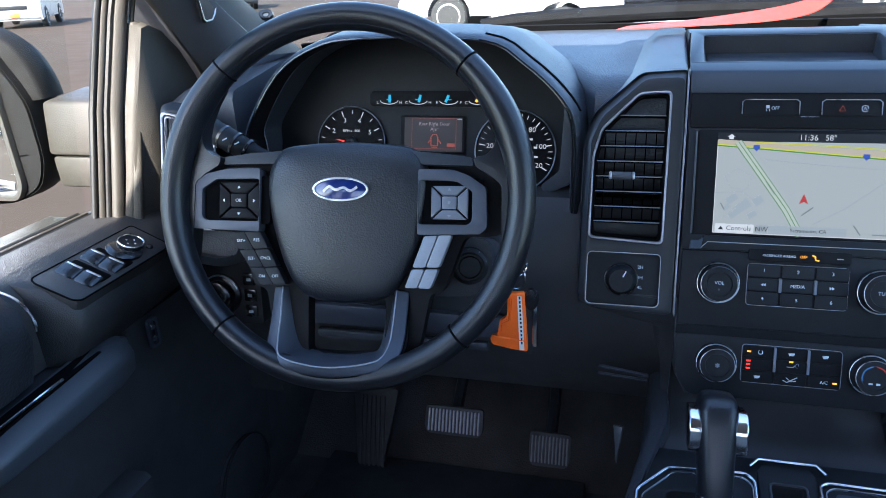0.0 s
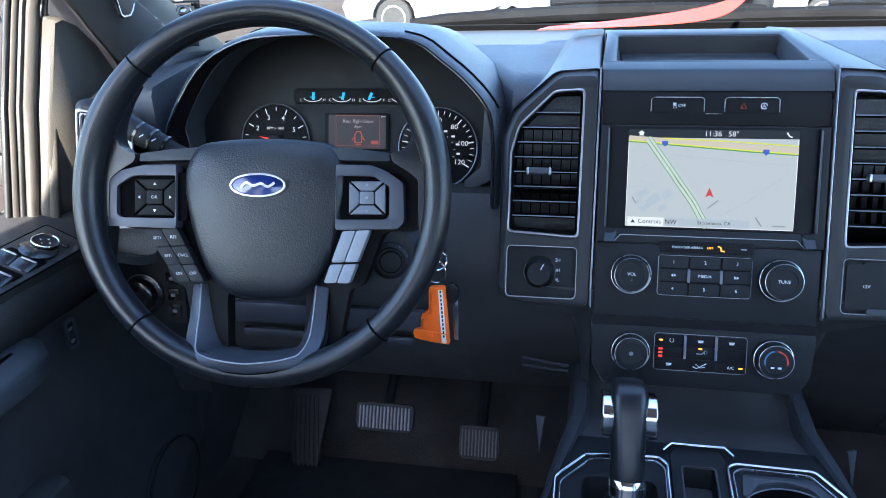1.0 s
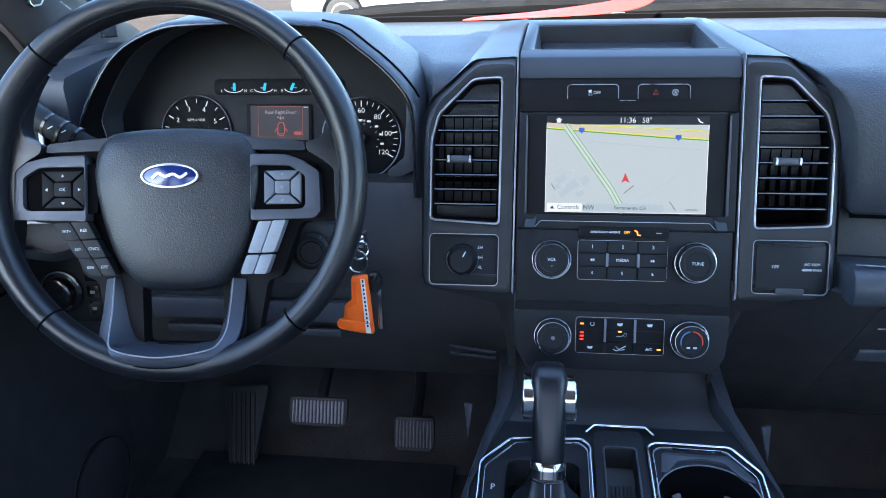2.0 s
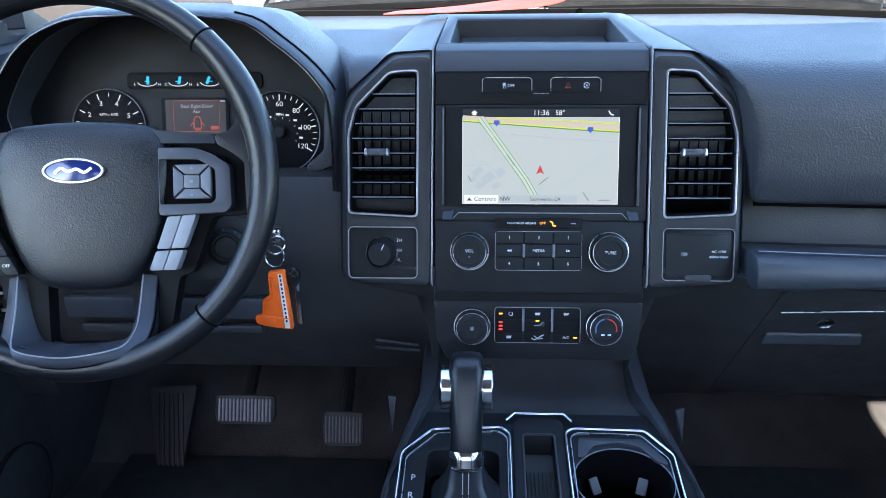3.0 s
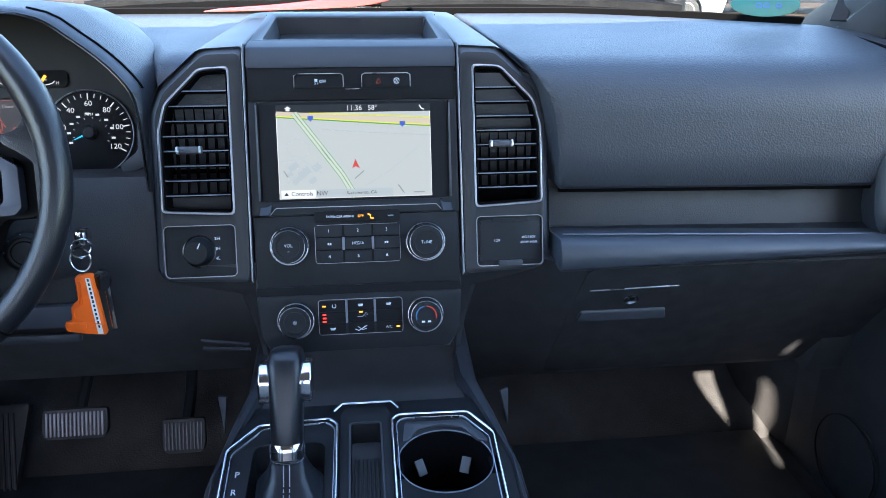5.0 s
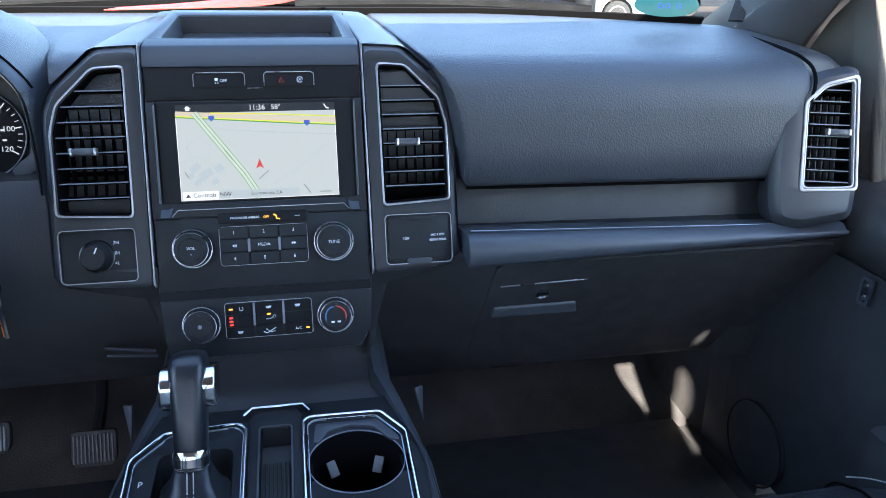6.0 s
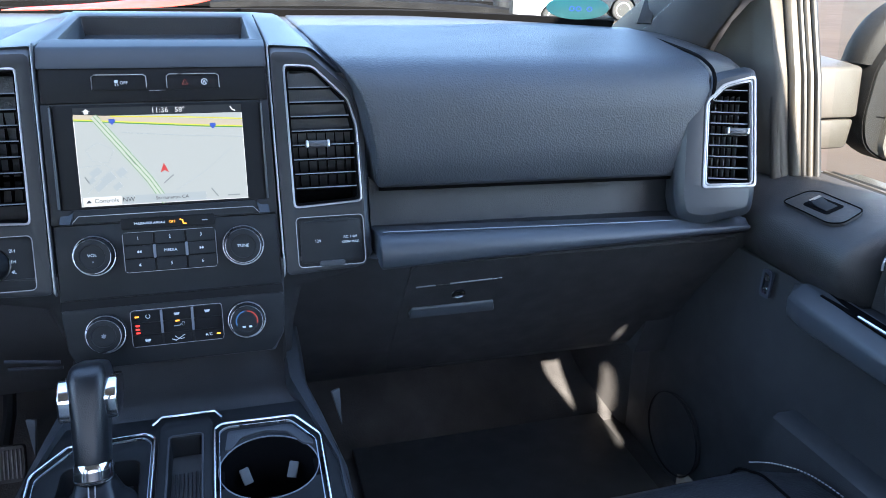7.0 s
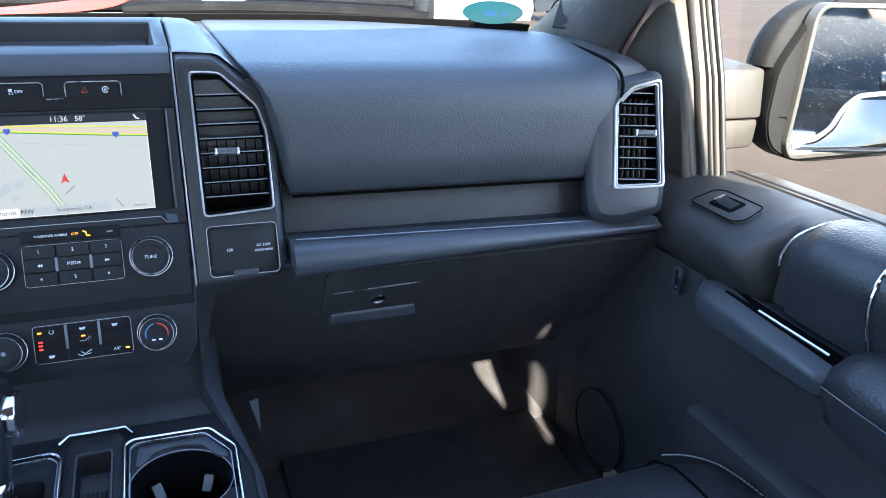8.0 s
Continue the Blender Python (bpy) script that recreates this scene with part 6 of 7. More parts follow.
put("slot_rim", prism(inset(SLOT, -0.0022), CZ + 0.0035, CZ + 0.0055, [SLOT], 0.0008), HARD)
put("slot_floor", box(0.034, 0.21, 0.003, (0, -0.228, CZ - 0.024)), RUBBER)
for i in range(7):
    put("slot_rib", box(0.0020, 0.16, 0.004, (-0.0125 + 0.0042 * i, -0.240, CZ - 0.021), 0.0006), RUBBER)
# cup holder; near-black colour gives the well and flat notch patches their shade
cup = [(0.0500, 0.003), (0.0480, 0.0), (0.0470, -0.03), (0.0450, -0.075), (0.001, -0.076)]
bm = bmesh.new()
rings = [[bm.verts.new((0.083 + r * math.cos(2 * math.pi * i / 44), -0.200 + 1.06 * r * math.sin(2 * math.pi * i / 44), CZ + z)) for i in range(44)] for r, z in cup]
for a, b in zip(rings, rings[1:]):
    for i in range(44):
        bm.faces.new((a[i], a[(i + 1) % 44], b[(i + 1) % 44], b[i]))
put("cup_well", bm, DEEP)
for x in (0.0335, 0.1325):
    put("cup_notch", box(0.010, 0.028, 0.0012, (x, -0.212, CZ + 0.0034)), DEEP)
put("cup_rim", tube([(0.083 + 0.0502 * math.cos(radians(a)), -0.200 + 0.0532 * math.sin(radians(a)), CZ + 0.0035) for a in range(0, 360, 8)], 0.0008, 6, True), PAD_GREY)
for x, rot in ((0.0610, 28), (0.1120, -25)):
    part("cup_clip", box(0.011, 0.003, 0.018, (0, 0, 0), 0.001), material("pale_clip", (0.075, 0.078, 0.085), 0.5), console, "grey spring clip", at=C0 @ pose(x, -0.150, CZ - 0.044, -40, 0, rot))
for t, y in (("P", -0.203), ("R", -0.2310), ("N", -0.257), ("D", -0.283)):
    ob = lettering(t, -0.1305, y, CZ + 0.0042, 0.0100, WHITE_INK, console)
    ob.matrix_basis = C0 @ Matrix.Translation(settle(-0.1305, y, CZ + 0.0046)) @ pose(0, 0, 0, 14, 0, 0)

# ---- gear lever ----
LEVER = pose(-0.0800, -0.2006, 0.9404, -22, 0, 0)
lever = thing("gear_lever", LEVER, "black leather gear lever with bright side buttons and a stitched boot", "gear lever")


def ring_at(z, w, d, y, r=0.4, n=5):
    k = min(w, d) * r
    return [(x, yy + y, z) for x, yy in rounded(-w, -d, w, d, k, n)]


grip = loft([ring_at(0.056, 0.0160, 0.017, 0.0, 0.8), ring_at(0.066, 0.0165, 0.019, 0.001, 0.8), ring_at(0.096, 0.0170, 0.021, 0.006, 0.7), ring_at(0.122, 0.0184, 0.025, 0.012, 0.6), ring_at(0.138, 0.0184, 0.027, 0.016, 0.6),
             ring_at(0.147, 0.0166, 0.025, 0.018, 0.6), ring_at(0.151, 0.0145, 0.020, 0.019, 0.6), ring_at(0.153, 0.009, 0.012, 0.019, 0.6)])
part("grip", grip, LEATHER, lever, "black leather grip", angle=70)
for s in (-1, 1):
    bm = loft([[(s * x, y, z) for y, z in soften([(-0.006, 0.097), (0.022, 0.100), (0.036, 0.120), (0.034, 0.139), (0.0, 0.139), (-0.010, 0.122)], 0.006)] for x in (0.014, 0.0250, 0.0275)])
    part("side_button", bevel_sharp(bm, 0.002, 2, 50), CHROME, lever, "bright chrome side button", angle=60)
part("collar", loft([ring_at(0.038, 0.0165, 0.017, -0.001, 0.85), ring_at(0.041, 0.0180, 0.0185, -0.001, 0.85), ring_at(0.054, 0.0180, 0.0185, 0.0, 0.85), ring_at(0.057, 0.0168, 0.0175, 0.0, 0.85)]), CHROME, lever, "chrome collar")
part("collar_band", loft([ring_at(0.042, 0.0183, 0.0188, -0.001, 0.85), ring_at(0.050, 0.0183, 0.0188, 0.0, 0.85)]), PIANO, lever)
boot = []
for z, w, d, y in ((0.037, 0.0160, 0.016, 0.0240), (0.027, 0.0185, 0.020, 0.016), (0.014, 0.026, 0.030, 0.002), (0.008, 0.031, 0.042, -0.010), (0.003, 0.0345, 0.052, -0.018), (-0.006, 0.0355, 0.056, -0.020)):
    row = ring_at(z, w, d, y, 0.6)
    boot.append([(x * (1 + 0.05 * math.sin(9 * math.atan2(yy - y, x)) * (0.03 - z) / 0.03), yy, zz) for x, yy, zz in row])
SEATED = LEVER.inverted() @ pose(-0.0800, -0.2006, 0.9404, 14, 0, 0)
part("boot", loft(boot), LEATHER, lever, "stitched leather boot", at=SEATED, angle=70)
for dx in (-0.0030, 0.0030):
    bm = bmesh.new()
    for i in range(20):
        t = i / 19
        seam = ((0.037, 0.0080), (0.027, -0.004), (0.014, -0.028), (0.008, -0.052), (0.003, -0.070))
        k = min(3, int(t * 4))
        u = t * 4 - k
        z = seam[k][0] * (1 - u) + seam[k + 1][0] * u
        y = seam[k][1] * (1 - u) + seam[k + 1][1] * u
        merge(bm, box(0.0011, 0.0011, 0.0034), pose(dx, y - 0.0008, z + 0.0006, (-30, -45, -65, -75)[k], 0, 0))
    tagged(part("boot_stitches", bm, STITCH, lever, at=SEATED), kind="stuff")


# ---- pedals ----
def pedal(name, x, y, z, w, h, tilt_deg, label, mat, ribs):
    p = thing(name, pose(x, y, z, 90 - tilt_deg, 0, 0), label, "pedal", "foot pedals")
    part("plate", prism(soften([(-w / 2, h / 2), (w / 2, h / 2), (w / 2 * 1.02, -h / 4), (w / 2 * 0.88, -h / 2), (-w / 2 * 0.88, -h / 2), (-w / 2 * 1.02, -h / 4)], 0.006), -0.010, 0.0, bevel=0.002), RUBBER, p)
    for i in range(ribs):
        xx = -w / 2 * 0.86 + w * 0.86 * i / (ribs - 1)
        part("rib", box(w / ribs * 0.42, h * 0.80, 0.004, (xx, 0, 0.001), 0.001), mat, p)
    part("arm", tube([(0, 0, -0.01), (0.0, 0.06, -0.05), (0, 0.18, -0.07)], 0.009, 8), BLACK, p)
    return p


pedal("brake_pedal", -0.411, 0.092, 0.846, 0.088, 0.042, 25, "wide ribbed metal brake pedal under the dash", METAL, 15)
# accelerator ribs in a paler grey than the plate
pedal("accelerator_pedal", -0.269, 0.104, 0.806, 0.060, 0.050, 25, "ribbed rubber accelerator pedal under the dash", material("grey_rubber_rib", (0.16, 0.165, 0.17), 0.5), 11)
rest = thing("foot_rest", pose(-0.60, 0.235, 0.70, 58, 0, 0), "ribbed dark rubber foot rest on the carpet", "foot rest")
part("pad", prism(soften([(-0.045, 0.075), (0.040, 0.080), (0.022, -0.075), (-0.020, -0.075)], 0.008), -0.01, 0.004, bevel=0.002), RUBBER, rest)
for i in range(6):
    part("rib", box(0.004, 0.13, 0.004, (0, 0, 0.006), 0.001), material("rest_rib", (0.03, 0.03, 0.032), 0.6) if i == 0 else bpy.data.materials["rest_rib"], rest, at=pose(-0.022 + 0.0085 * i, 0, 0, 0, 0, 5))
for s, y, z in ((-1, -0.0408, 0.9374), (1, -0.0573, 0.9363)):
    solid("trim_clip", bevel_sharp(prism([(-0.006, 0.024), (0.006, 0.025), (0.003, -0.024)], 0, 0.004), 0.001), HANDLE_GREY, "small grey triangular trim clip beside the console", "trim",
          m=pose(s * 0.1735, y, z, 80, 0, 20 * s), group="trim clips")

# ---- passenger seat, floor mats ----
seat = thing("passenger_seat", pose(0.47, -0.55, 0.66), "black leather passenger seat cushion with pale stitching", "seat")
S0 = Matrix.Translation((-0.47, 0.55, -0.66))
prof = [(-0.246, 0.80), (-0.240, 0.86), (-0.250, 0.895), (-0.272, 0.912), (-0.32, 0.920), (-0.45, 0.918), (-0.75, 0.895), (-0.75, 0.78)]
rows = []
for x, k, dz in ((0.225, 0.05, -0.05), (0.232, 0.02, -0.012), (0.25, 0.008, 0.004), (0.30, 0.0, 0.006), (0.38, -0.003, 0.0), (0.47, -0.004, -0.003), (0.56, -0.003, 0.0), (0.63, 0.002, 0.006), (0.68, 0.015, 0.004), (0.705, 0.035, -0.012), (0.714, 0.07, -0.05)):
    rows.append([(x, y - (k if y > -0.5 else 0), z + (dz if z > 0.85 else 0)) for y, z in prof])
part("cushion", loft(rows), SEAT, seat, "black leather seat cushion", at=S0, angle=80)
for x, lbl in ((0.622, "seam"), (0.312, "seam")):
    seam = smooth_line([(x, -0.236, 0.86), (x, -0.246, 0.898), (x, -0.272, 0.9185), (x + 0.004, -0.33, 0.927), (x + 0.01, -0.60, 0.915)], 5)
    part("seam", tube(seam, 0.0016, 6), DEEP, seat, at=S0)
bm = bmesh.new()
edge = smooth_line([(0.628, -0.262, 0.9225), (0.655, -0.272, 0.9228), (0.682, -0.296, 0.921), (0.700, -0.335, 0.914), (0.708, -0.40, 0.908)], 10)
for i in range(0, len(edge) - 1):
    d = edge[i + 1] - edge[i]
    merge(bm, box(d.length * 0.6, 0.0012, 0.0012), Matrix.Translation(edge[i]) @ pose(0, 0, 0, 0, 0, math.degrees(math.atan2(d.y, d.x))))
tagged(part("pale_stitching", bm, STITCH, seat, "pale double stitching", at=S0), kind="stuff")
part("base", box(0.42, 0.44, 0.14, (0.47, -0.52, 0.74), 0.02), LOWER, seat, at=S0)
for x, w in ((0.47, 0.48), (-0.45, 0.46)):
    solid("floor_mat", bevel_sharp(box(w, 0.52, 0.012, (x, -0.03, 0.648)), 0.004), RUBBER, "black ribbed floor mat on the carpet", "floor mat", group="floor mats")


# ---- switches on the door tops ----
edge = soften([(-0.0190, 0.0850), (0.0360, 0.0805), (0.0410, 0.0700), (0.0410, -0.0770), (0.0350, -0.0832), (-0.0110, -0.0838), (-0.0185, -0.0790)], 0.006)
panel = part("window_switch_panel", prism(edge, -0.014, 0.0010, bevel=0.0006), DOOR, driver_door, "dark window switch panel", at=inv_d @ pose(-0.757, -0.150, 1.1885, 0, 21, 0))
part("panel_groove", tube([(p[0], p[1], 0.0006) for p in edge], 0.0011, 6, True), DEEP, panel)
dish = part("joystick_base", lathe([(0.0205, 0), (0.0205, 0.003), (0.0185, 0.0045), (0.004, 0.0050)], 32), PIANO, panel, "round base of the mirror joystick", at=pose(0.0125, 0.0290, 0.0008))
stick = part("mirror_joystick", lathe([(0.0150, 0), (0.0150, 0.0060), (0.0140, 0.0075), (0.0110, 0.0062), (0.002, 0.0066)], 32), BLACK, panel, "round mirror joystick", at=pose(0.0104, 0.0430, 0.0010))
part("joystick_ring", tube([(0.0143 * math.cos(radians(a)), 0.0143 * math.sin(radians(a)), 0.0074) for a in range(0, 360, 10)], 0.0011, 6, True), CHROME, stick)
for a in range(4):
    part("arrow_mark", prism([(-0.0013, -0.0008), (0.0013, -0.0008), (0, 0.0014)], 0.0, 0.0003), WHITE_INK, stick, at=pose(0.0060 * math.cos(a * 1.571), 0.0060 * math.sin(a * 1.571), 0.0066, 0, 0, a * 90 - 90))
for x, y in ((-0.0040, 0.0635), (0.0262, 0.0580), (0.0270, 0.0290)):
    part("mirror_button", lathe([(0.0042, 0), (0.0042, 0.0014), (0.0034, 0.0020), (0.001, 0.0020)], 16), PIANO, panel, at=pose(x, y, 0.0008))
for y in (-0.0360, 0.0020):
    well = part("switch_well", prism(rounded(-0.0120, y - 0.004, 0.0345, y + 0.0150, 0.003), 0.0008, 0.0016, bevel=0.0003), DEEP, panel)
    for x in (-0.0008, 0.0228):
        rows = [[(xx, y - 0.019, 0.001), (xx, y - 0.016, 0.0030), (xx, y - 0.004, 0.0062), (xx, y + 0.001, 0.0062), (xx, y + 0.002, 0.001)] for xx in (x - 0.0112, x + 0.0112)]
        rocker = part("window_rocker", bevel_sharp(loft(rows), 0.0010, 2, 40), PIANO, well)
        part("rocker_edge", box(0.0180, 0.0028, 0.0012, (x, y - 0.0012, 0.0064), 0.0005), SATIN, rocker)
panel = part("window_switch_panel", prism(soften([(-0.022, 0.045), (0.015, 0.042), (0.022, 0.030), (0.020, -0.044), (-0.014, -0.050), (-0.025, -0.038)], 0.008), -0.004, 0.0003, bevel=0.0002), DOOR, passenger_door,
             "black window switch panel", at=inv_p @ pose(0.765, -0.146, 1.1915, 0, -20, 0))
part("switch_well", prism(rounded(-0.013, -0.022, 0.013, 0.020, 0.004), 0.0002, 0.0010), DEEP, panel)
rows = [[(xx, -0.016, 0.001), (xx, -0.015, 0.002), (xx, 0.0, 0.0025), (xx, 0.012, 0.0065), (xx, 0.014, 0.001)] for xx in (-0.0080, 0.0080)]
part("window_rocker", bevel_sharp(loft(rows), 0.0015, 2, 40), BLACK, panel)
part("rocker_edge", box(0.015, 0.004, 0.001, (0, 0.0115, 0.0065)), SATIN, panel)


panel_edge = soften([(-0.022, 0.045), (0.015, 0.042), (0.022, 0.030), (0.020, -0.044), (-0.014, -0.050), (-0.025, -0.038)], 0.008)
part("panel_gap", tube([(x, y, 0.0004) for x, y in panel_edge], 0.0009, 6, True), DEEP, panel)


# ---- outside mirrors ----
def outside_mirror(s):
    m = thing("door_mirror", pose(s * 0.90, 0.02, 1.28), "large black towing-style door mirror on a grained arm", "mirror", "door mirrors")
    o = Matrix.Translation((-s * 0.90, -0.02, -1.28))
    def f(rows):
        return loft([[(s * x, y, z) for x, y, z in r] for r in rows])
    part("arm", bevel_sharp(f([[(x, -0.002, 1.338), (x, 0.085, 1.345), (x, 0.085, 1.262), (x, -0.010, 1.268)] for x in (0.838, 0.90, 0.926)]), 0.006, 2, 40), MIRROR_SHELL, m, "sunlit grained upper arm", at=o)
    part("arm_lower", bevel_sharp(f([[(x, -0.006, 1.266), (x, 0.080, 1.262), (x, 0.080, 1.215), (x, -0.002, 1.222)] for x in (0.846, 0.90, 0.926)]), 0.006, 2, 40), MIRROR_SHELL, m, at=o)
    ring = lambda y, g, dx: [(1.105 + (x - 1.105) * g + dx, y, 1.315 + (z - 1.315) * g) for x, z in soften([(0.928, 1.262), (0.942, 1.225), (0.985, 1.203), (1.02, 1.198), (1.20, 1.198), (1.225, 1.23), (1.225, 1.41), (1.20, 1.435), (1.02, 1.437), (0.985, 1.42), (0.945, 1.36), (0.932, 1.335)], 0.02)]
    part("housing", f([ring(0.048, 0.90, 0), ring(-0.006, 0.93, 0), ring(-0.012, 0.97, 0), ring(-0.016, 1.0, 0), ring(0.022, 1.0, 0), ring(0.05, 0.93, 0.0), ring(0.08, 0.76, 0.0), ring(0.11, 0.55, 0.01)]), MIRROR_CAP, m, "black mirror housing", at=o, angle=60)
    def cap_row(y, g):
        pts = smooth_line([(0.922, 1.341, 0), (0.926, 1.362, 0), (0.938, 1.390, 0), (0.958, 1.414, 0), (0.99, 1.430, 0), (1.03, 1.436, 0)], 4)
        return [(1.03 + (p.x - 1.03) * g, y, 1.33 + (p.y - 1.33) * g) for p in pts] + [(1.03, y, 1.33)]
    part("cap", f([cap_row(-0.004, 0.97), cap_row(0.004, 1.0), cap_row(0.030, 1.0), cap_row(0.052, 0.88), cap_row(0.072, 0.68), cap_row(0.092, 0.42), cap_row(0.105, 0.2)]), MIRROR_CAP, m, "curved mirror cap", at=o, angle=70)
    rim = soften([(0.970, 1.230), (0.980, 1.214), (1.21, 1.216), (1.218, 1.24), (1.215, 1.40), (1.20, 1.422), (0.991, 1.4235), (0.979, 1.410)], 0.009)
    fl = (lambda p: p) if s > 0 else flip
    rot = pose(0, 0, 0, 90, 0, 0)
    part("face_plate", prism(fl([(x, z) for x, y, z in ring(0, 0.985, 0)]), 0.010, 0.0185, [fl(inset(rim, -0.001))], 0.002), MIRROR_CAP, m, at=o @ rot)
    part("rim", prism(fl(inset(rim, -0.007)), 0.010, 0.028, [fl(rim)], 0.003), RIM_SUNLIT, m, "mirror rim with sunlight painted into its colour", at=o @ rot)
    turn = o @ Matrix.Translation((s * 0.99, 0.002, 0)) @ pose(0, 0, 0, 0, 0, -15 * s) @ Matrix.Translation((-s * 0.99, 0, 0)) @ rot
    pane = part("mirror_glass", prism(fl([(min(x, 1.155), z) for x, z in inset(rim, 0.0005)]), 0.012, 0.0150), MIRROR, m, "mirror glass with water specks", at=turn)
    part("glass_bed", prism(fl(inset(rim, -0.001)), -0.040, -0.036), DEEP, m, at=o @ rot)
    spot = soften([(0.996, 1.224), (1.030, 1.231), (1.052, 1.249), (1.066, 1.280), (1.085, 1.297), (1.148, 1.303), (1.148, 1.224)], 0.008)
    part("spotter_border", prism(fl(inset(spot, -0.0065)), 0.0150, 0.0165, [fl(spot)], 0.0006), PAD_GREY, pane, "grey curved border of the wide-view mirror")
    part("spotter_glass", prism(fl(spot), 0.0150, 0.0180, bevel=0.001), SPOT_MIRROR, pane, "tilted wide-view mirror", at=Matrix.Translation((0, 0, 0.004)) @ Matrix.Translation((s * 1.09, 1.25, 0.016)) @ pose(0, 0, 0, -9, 0, 0) @ Matrix.Translation((-s * 1.09, -1.25, -0.016)))
    part("housing_seam", tube([(s * 0.948, -0.0168, 1.333), (s * 0.950, -0.0172, 1.272), (s * 0.958, -0.0168, 1.225)], 0.0013, 6), DEEP, m, at=o)
    part("housing_joint", tube([(s * 0.930, -0.0150, 1.272), (s * 0.952, -0.0178, 1.270), (s * 0.978, -0.0185, 1.266)], 0.0013, 6), DEEP, m, at=o)
    rnd = random.Random(5 + s)
    bm = bmesh.new()
    for i in range(700):
        drop = 0.00015 + 0.0006 * rnd.random() ** 3
        merge(bm, prism(circle(0, 0, drop, drop, 5), 0.0, 0.0004), pose(s * rnd.uniform(0.985, 1.15), 1.24 + 0.18 * rnd.random(), 0.0150))
    tagged(part("water_specks", bm, SPECK, pane), kind="stuff")
    return m


outside_mirror(1)
outside_mirror(-1)

# ---- key with its orange tag ----
key = thing("car_key", pose(-0.289, -0.080, 1.165), "key on a steel ring with an orange plastic tag", "key")
part("key_head", bevel_sharp(box(0.012, 0.020, 0.016, (0.002, 0.012, 0.022)), 0.003), CHROME, key)
part("split_ring", tube([(0.0 + 0.0105 * math.cos(a), 0.002 * math.sin(a), 0.0 + 0.0125 * math.sin(a)) for a in (2 * math.pi * i / 28 for i in range(28))], 0.0012, 8, True), CHROME, key)
part("split_ring", tube([(0.004 + 0.008 * math.cos(a), -0.003 + 0.006 * math.cos(a), 0.014 + 0.010 * math.sin(a)) for a in (2 * math.pi * i / 24 for i in range(24))], 0.0011, 8, True), CHROME, key)
tag = part("orange_tag", prism(soften([(-0.0085, -0.018), (0.0095, -0.016), (0.0135, -0.088), (-0.006, -0.086), (-0.027, -0.082), (-0.029, -0.073), (-0.020, -0.070), (-0.018, -0.052), (-0.0095, -0.046)], 0.003), -0.003, 0.003, bevel=0.0012), ORANGE, key,
           "translucent orange plastic tag", at=pose(0, 0, 0, 90, 0, 0))
part("tag_slot", prism(rounded(-0.024, -0.080, -0.006, -0.072, 0.002), 0.003, 0.0040, bevel=0.0005), ORANGE, tag)
for pts in ([(-0.0175, -0.055), (-0.0085, -0.049), (-0.0070, -0.024)], [(-0.0165, -0.066), (-0.0160, -0.056), (-0.0060, -0.050), (-0.0045, -0.024)], [(-0.026, -0.0705), (0.000, -0.0735), (0.012, -0.0745)]):
    part("tag_ridge", tube([(x, y, 0.0032) for x, y in pts], 0.0009, 6), ORANGE, tag)
lab = part("paper_label", prism([(0.0020, -0.020), (0.0068, -0.020), (0.0100, -0.086), (0.0045, -0.086)], 0.003, 0.0036), LABEL, tag, "white paper label")
for i in range(12):
    mark(0.0038 + 0.00022 * i, -0.0236 - 0.0050 * i, 0.0056 + 0.00022 * i, -0.0206 - 0.0050 * i, 0.0038, SCREEN_INK, lab, "unreadable_bar")
part("key_blade", bevel_sharp(box(0.0060, 0.003, 0.060, (0.0205, 0.004, -0.054)), 0.001), CHROME, key)
part("key_bow", prism(circle(0.0165, -0.026, 0.008, 0.012, 24), 0.0, 0.007, bevel=0.002), PIANO, key, at=pose(0, 0.008, 0, 90, 0, 0))

# ---- things on and at the windscreen ----
card = thing("red_card", pose(-0.05, 0.28, 1.392), "curled red card lying on the dash under the windscreen", "card")
K0 = Matrix.Translation((0.05, -0.28, -1.392))
front = smooth_line([(-0.204, 0.268, 1.3905), (-0.10, 0.285, 1.392), (0.0, 0.305, 1.395), (0.055, 0.332, 1.403), (0.086, 0.362, 1.420)], 5)
hinge = smooth_line([(-0.190, 0.300, 1.3920), (-0.096, 0.325, 1.3975), (0.004, 0.345, 1.4085), (0.062, 0.368, 1.4200), (0.094, 0.390, 1.4320)], 5)
part("card_sheet", loft([[tuple(a), tuple(a.lerp(b, 0.5)), tuple(b), tuple(b - Vector((0, 0, 0.0012))), tuple(a.lerp(b, 0.5) - Vector((0, 0, 0.0012))), tuple(a - Vector((0, 0, 0.0012)))] for a, b in zip(front, hinge)]), RED_SHEET, card, at=K0, angle=60)
st = thing("window_sticker", pose(0.582, 0.205, 1.402, 58, 0, -25), "oval teal sticker on the windscreen corner", "sticker")
part("sticker_sheet", prism(circle(0, 0, 0.046, 0.019, 36), -0.0006, 0.0, bevel=0.0002), material("teal_sticker", (0.015, 0.13, 0.10), 0.4, vary=0.1), st)
for x in (-0.008, 0.002, 0.018):
    part("sticker_mark", prism(circle(x, -0.002, 0.0045, 0.0045, 14), 0.0, 0.0004, [circle(x, -0.002, 0.0024, 0.0024, 14)]), material("sticker_blue", (0.02, 0.10, 0.28), 0.4) if x < 0 else bpy.data.materials["sticker_blue"], st)
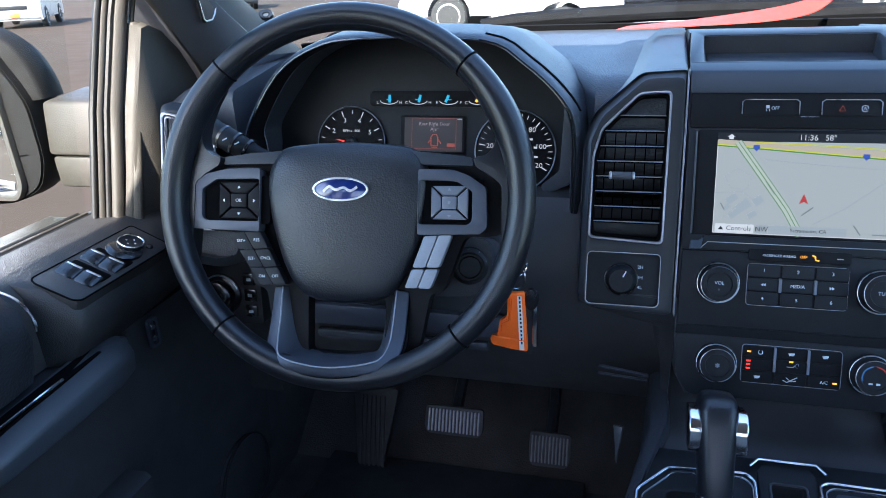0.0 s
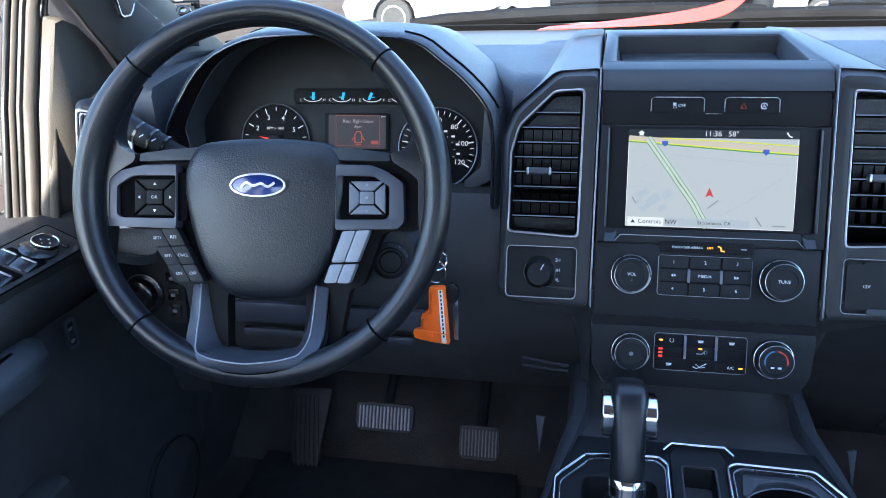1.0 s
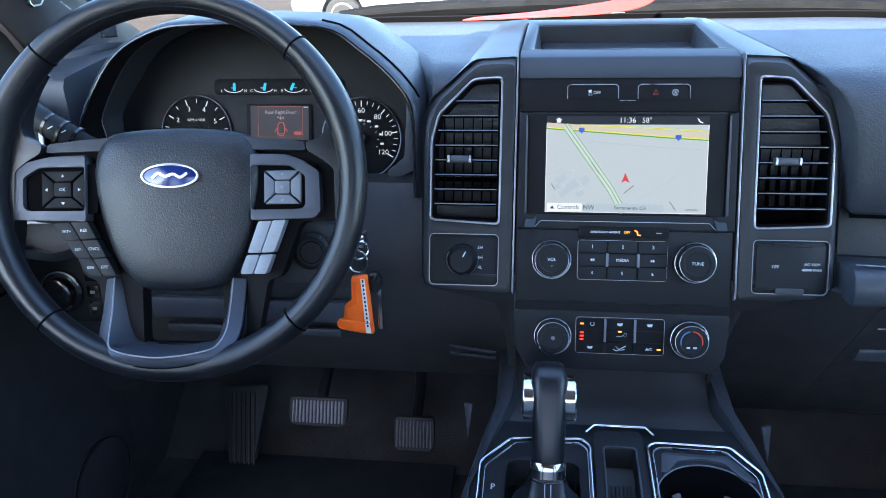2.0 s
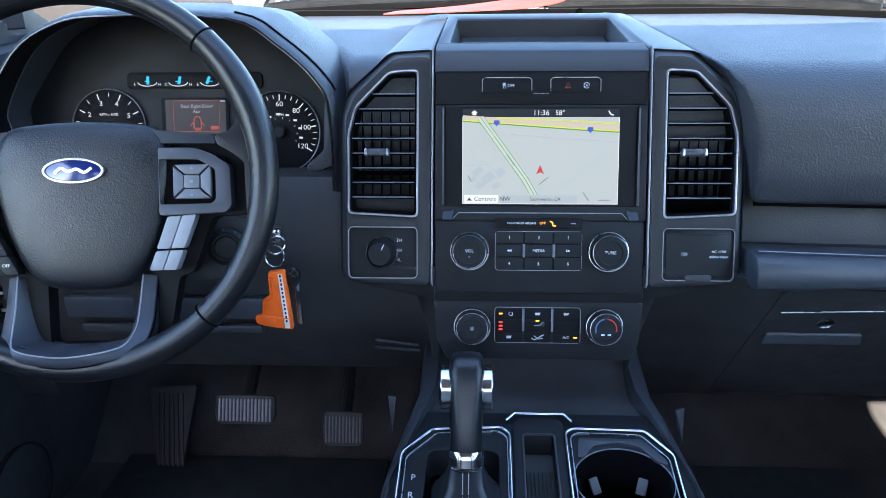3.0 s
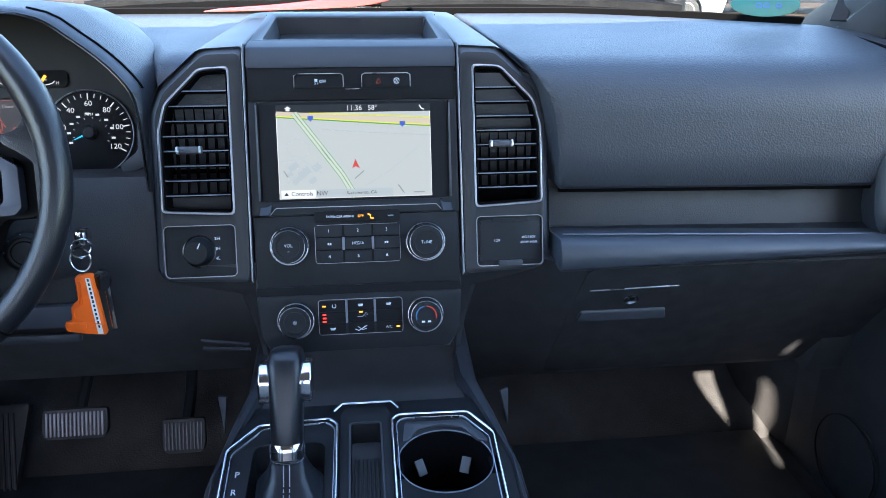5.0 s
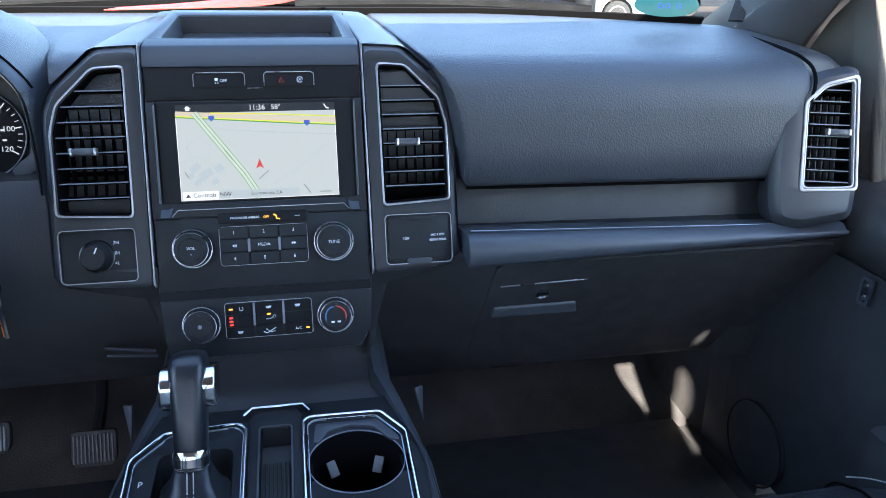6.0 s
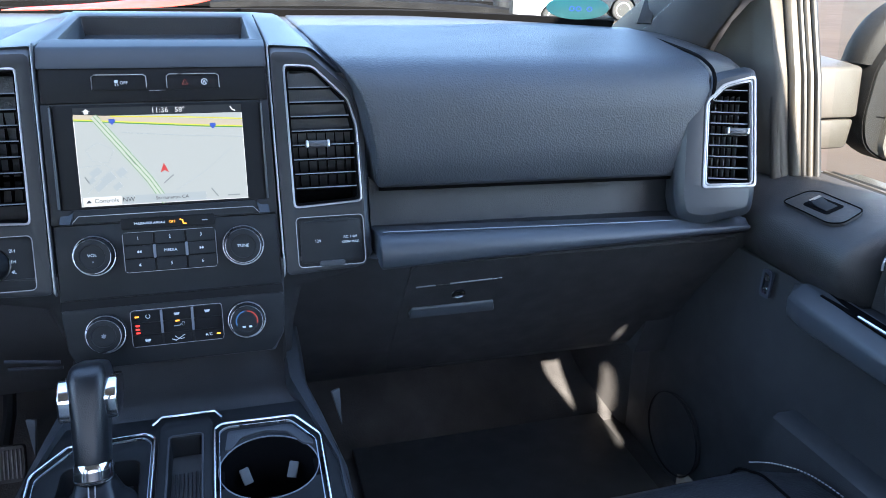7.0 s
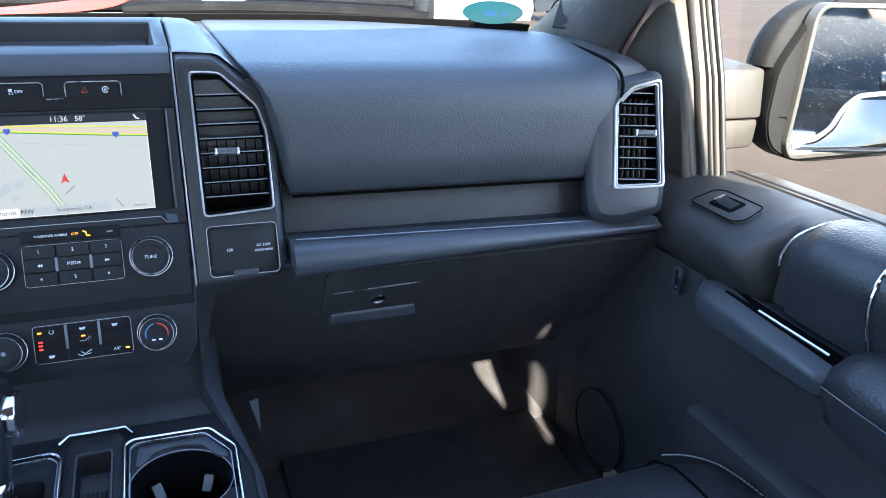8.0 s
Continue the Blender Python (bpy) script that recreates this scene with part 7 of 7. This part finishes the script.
for s in (-1, 1):
    part_m = pose(s * 0.700, 0.205, 1.405, 60, 0, -38 * s)
    solid("pillar_tweeter", prism([(-0.012, -0.03), (0.010, -0.03), (0.014, 0.03), (-0.004, 0.03)], 0, 0.004, bevel=0.002), BLACK, "small dark tweeter grille in the pillar foot", "speaker", m=part_m, group="pillar tweeters")
grille = solid("pillar_grille", prism([(0.052, 1.470), (0.062, 1.430), (0.068, 1.426), (0.084, 1.427), (0.092, 1.433), (0.116, 1.470)], 0.0, 0.004, bevel=0.0015), BLACK, "dark triangular tweeter cover in the pillar trim", "speaker",
               m=Matrix.Translation((-0.712, 0, 0)) @ Matrix(((0, 0, 1, 0), (1, 0, 0, 0), (0, 1, 0, 0), (0, 0, 0, 1))), group="pillar tweeters")
part("grille_edge", tube([(0.054, 1.468, 0.004), (0.064, 1.431, 0.004), (0.069, 1.428, 0.004), (0.083, 1.429, 0.004), (0.090, 1.435, 0.004), (0.112, 1.468, 0.004)], 0.0011, 6), SATIN, grille, "thin bright edge line")
sensor = thing("screen_sensor", pose(-0.587, 0.0, 1.437, 55, 0, 10), "small black ringed clip at the windscreen edge", "clip")
part("ring", prism(circle(0, 0, 0.008, 0.006, 20), -0.002, 0.003, [circle(0, 0, 0.004, 0.003, 20)], 0.0008), PIANO, sensor)
part("eye", prism(circle(0, 0, 0.0042, 0.0032, 16), -0.002, 0.0), LABEL, sensor)


# ---- parked cars outside ----
def parked_car(m, paint, label, suv=False):
    """A parked car, x along its length (nose at +x), z up from the ground."""
    c = thing("car", m, label, "car", "parked cars")
    h = 0.22 if suv else 0.0
    def arch(cx, r):
        return [(cx + r * math.cos(radians(a)), 0.34 + r * math.sin(radians(a))) for a in range(0, 181, 20)]
    low = [(2.25, 0.28), *arch(1.38, 0.40), *arch(-1.38, 0.40), (-2.25, 0.32), (-2.32, 0.60), (-2.28, 0.95 + h), (-1.9, 1.02 + h), (0.9, 0.98 + h), (1.7, 0.90 + h), (2.22, 0.76 + h * 0.7), (2.34, 0.55)]
    part("body", prism(low, -0.88, 0.88, bevel=0.05, segments=3), paint, c, at=pose(0, 0, 0, 90, 0, 0), angle=50)
    belt, roofz = 0.98 + h, 1.42 + h * 1.6
    house = [[(0.95, y, belt - 0.03), (0.15, y * k, roofz), (-1.3, y * k, roofz + 0.01), (-2.1, y, belt - 0.02)] for y, k in ((0.82, 0.78), (-0.82, 0.78))]
    bm = bmesh.new()
    a = [bm.verts.new(p) for p in house[0]]
    b = [bm.verts.new(p) for p in house[1]]
    bm.faces.new(a), bm.faces.new(b[::-1])
    for i in range(4):
        bm.faces.new((a[i], a[(i + 1) % 4], b[(i + 1) % 4], b[i]))
    part("cabin", bevel_sharp(bm, 0.06, 3, 20), paint, c, angle=50)
    for s in (-1, 1):
        for x0, x1, x2, x3 in ((0.62, 0.10, -0.45, -0.45), (-0.55, -0.55, -1.25, -1.65)):
            pts = [(x0, belt + 0.03), (x1, roofz - 0.08), (x2, roofz - 0.08), (x3, belt + 0.03)]
            rows = [[(x, s * (0.825 - (z - belt) / (roofz - belt) * 0.18 + d), z) for x, z in pts] for d in (-0.01, 0.008)]
            part("side_window", loft(rows), CAR_GLASS, c)
        for x in (1.38, -1.38):
            w = part("wheel", lathe([(0.20, -0.10), (0.31, -0.10), (0.335, -0.07), (0.335, 0.07), (0.31, 0.10), (0.20, 0.10)], 36), TYRE, c, at=pose(x, s * 0.80, 0.335, 90, 0, 0))
            part("rim", lathe([(0.225, -0.085), (0.225, 0.085), (0.20, 0.088), (0.19, 0.05), (0.02, 0.06)], 32), RIM, w, at=pose(0, 0, 0.015 if s < 0 else -0.015, 0 if s < 0 else 180, 0, 0))
            for i in range(5):
                part("rim_spoke", box(0.17, 0.035, 0.02, (0.10, 0, 0.088), 0.006), RIM, w, at=pose(0, 0, 0, 0 if s < 0 else 180, 0, 72 * i))
        part("headlight", box(0.22, 0.30, 0.12, (2.16, s * 0.66, 0.72 + h * 0.6), 0.03), LABEL if paint is not BODY_DARK else CAR_GLASS, c)
        part("tail_light", box(0.10, 0.22, 0.16, (-2.26, s * 0.70, 0.80 + h * 0.6), 0.03), RED_SHEET, c)
    part("grille", box(0.05, 0.9, 0.16, (2.29, 0, 0.62 + h * 0.4), 0.02), BLACK, c)
    part("bumper", box(0.14, 1.66, 0.16, (2.26, 0, 0.42), 0.05), paint, c)
    part("plate", box(0.02, 0.32, 0.14, (2.345, 0, 0.45), 0.004), ORANGE if suv and paint is BODY_PEARL else LABEL, c)
    return c


parked_car(pose(-2.5, 16.6, 0, 0, 0, 177) @ Matrix.Scale(1.25, 4), BODY_SILVER, "silver parked car with alloy wheels on the lot")
parked_car(pose(0.36, 12.2, 0, 0, 0, 178) @ Matrix.Scale(1.2, 4), BODY_PEARL, "white parked car seen from its side")
parked_car(pose(6.5, 17.5, 0, 0, 0, 172), BODY_PEARL, "white parked car beyond the bonnet")
parked_car(pose(2.1, -6.3, 0, 0, 0, 90), BODY_DARK, "dark parked sport utility vehicle behind the truck", True)
parked_car(pose(-4.2, -9.5, 0, 0, 0, 92), BODY_SILVER, "silver parked car behind the truck")
parked_car(pose(13.5, 21.0, 0, 0, 0, 160), BODY_DARK, "dark parked car far across the lot")
parked_car(pose(-23.0, 23.5, 0, 0, 0, -58), BODY_PEARL, "white parked sport utility vehicle facing the lane", True)
parked_car(pose(-21.2, 27.5, 0, 0, 0, -58), BODY_PEARL, "white parked sport utility vehicle in the row", True)
parked_car(pose(-18.6, 31.5, 0, 0, 0, -58), BODY_DARK, "dark parked sport utility vehicle in the row", True)
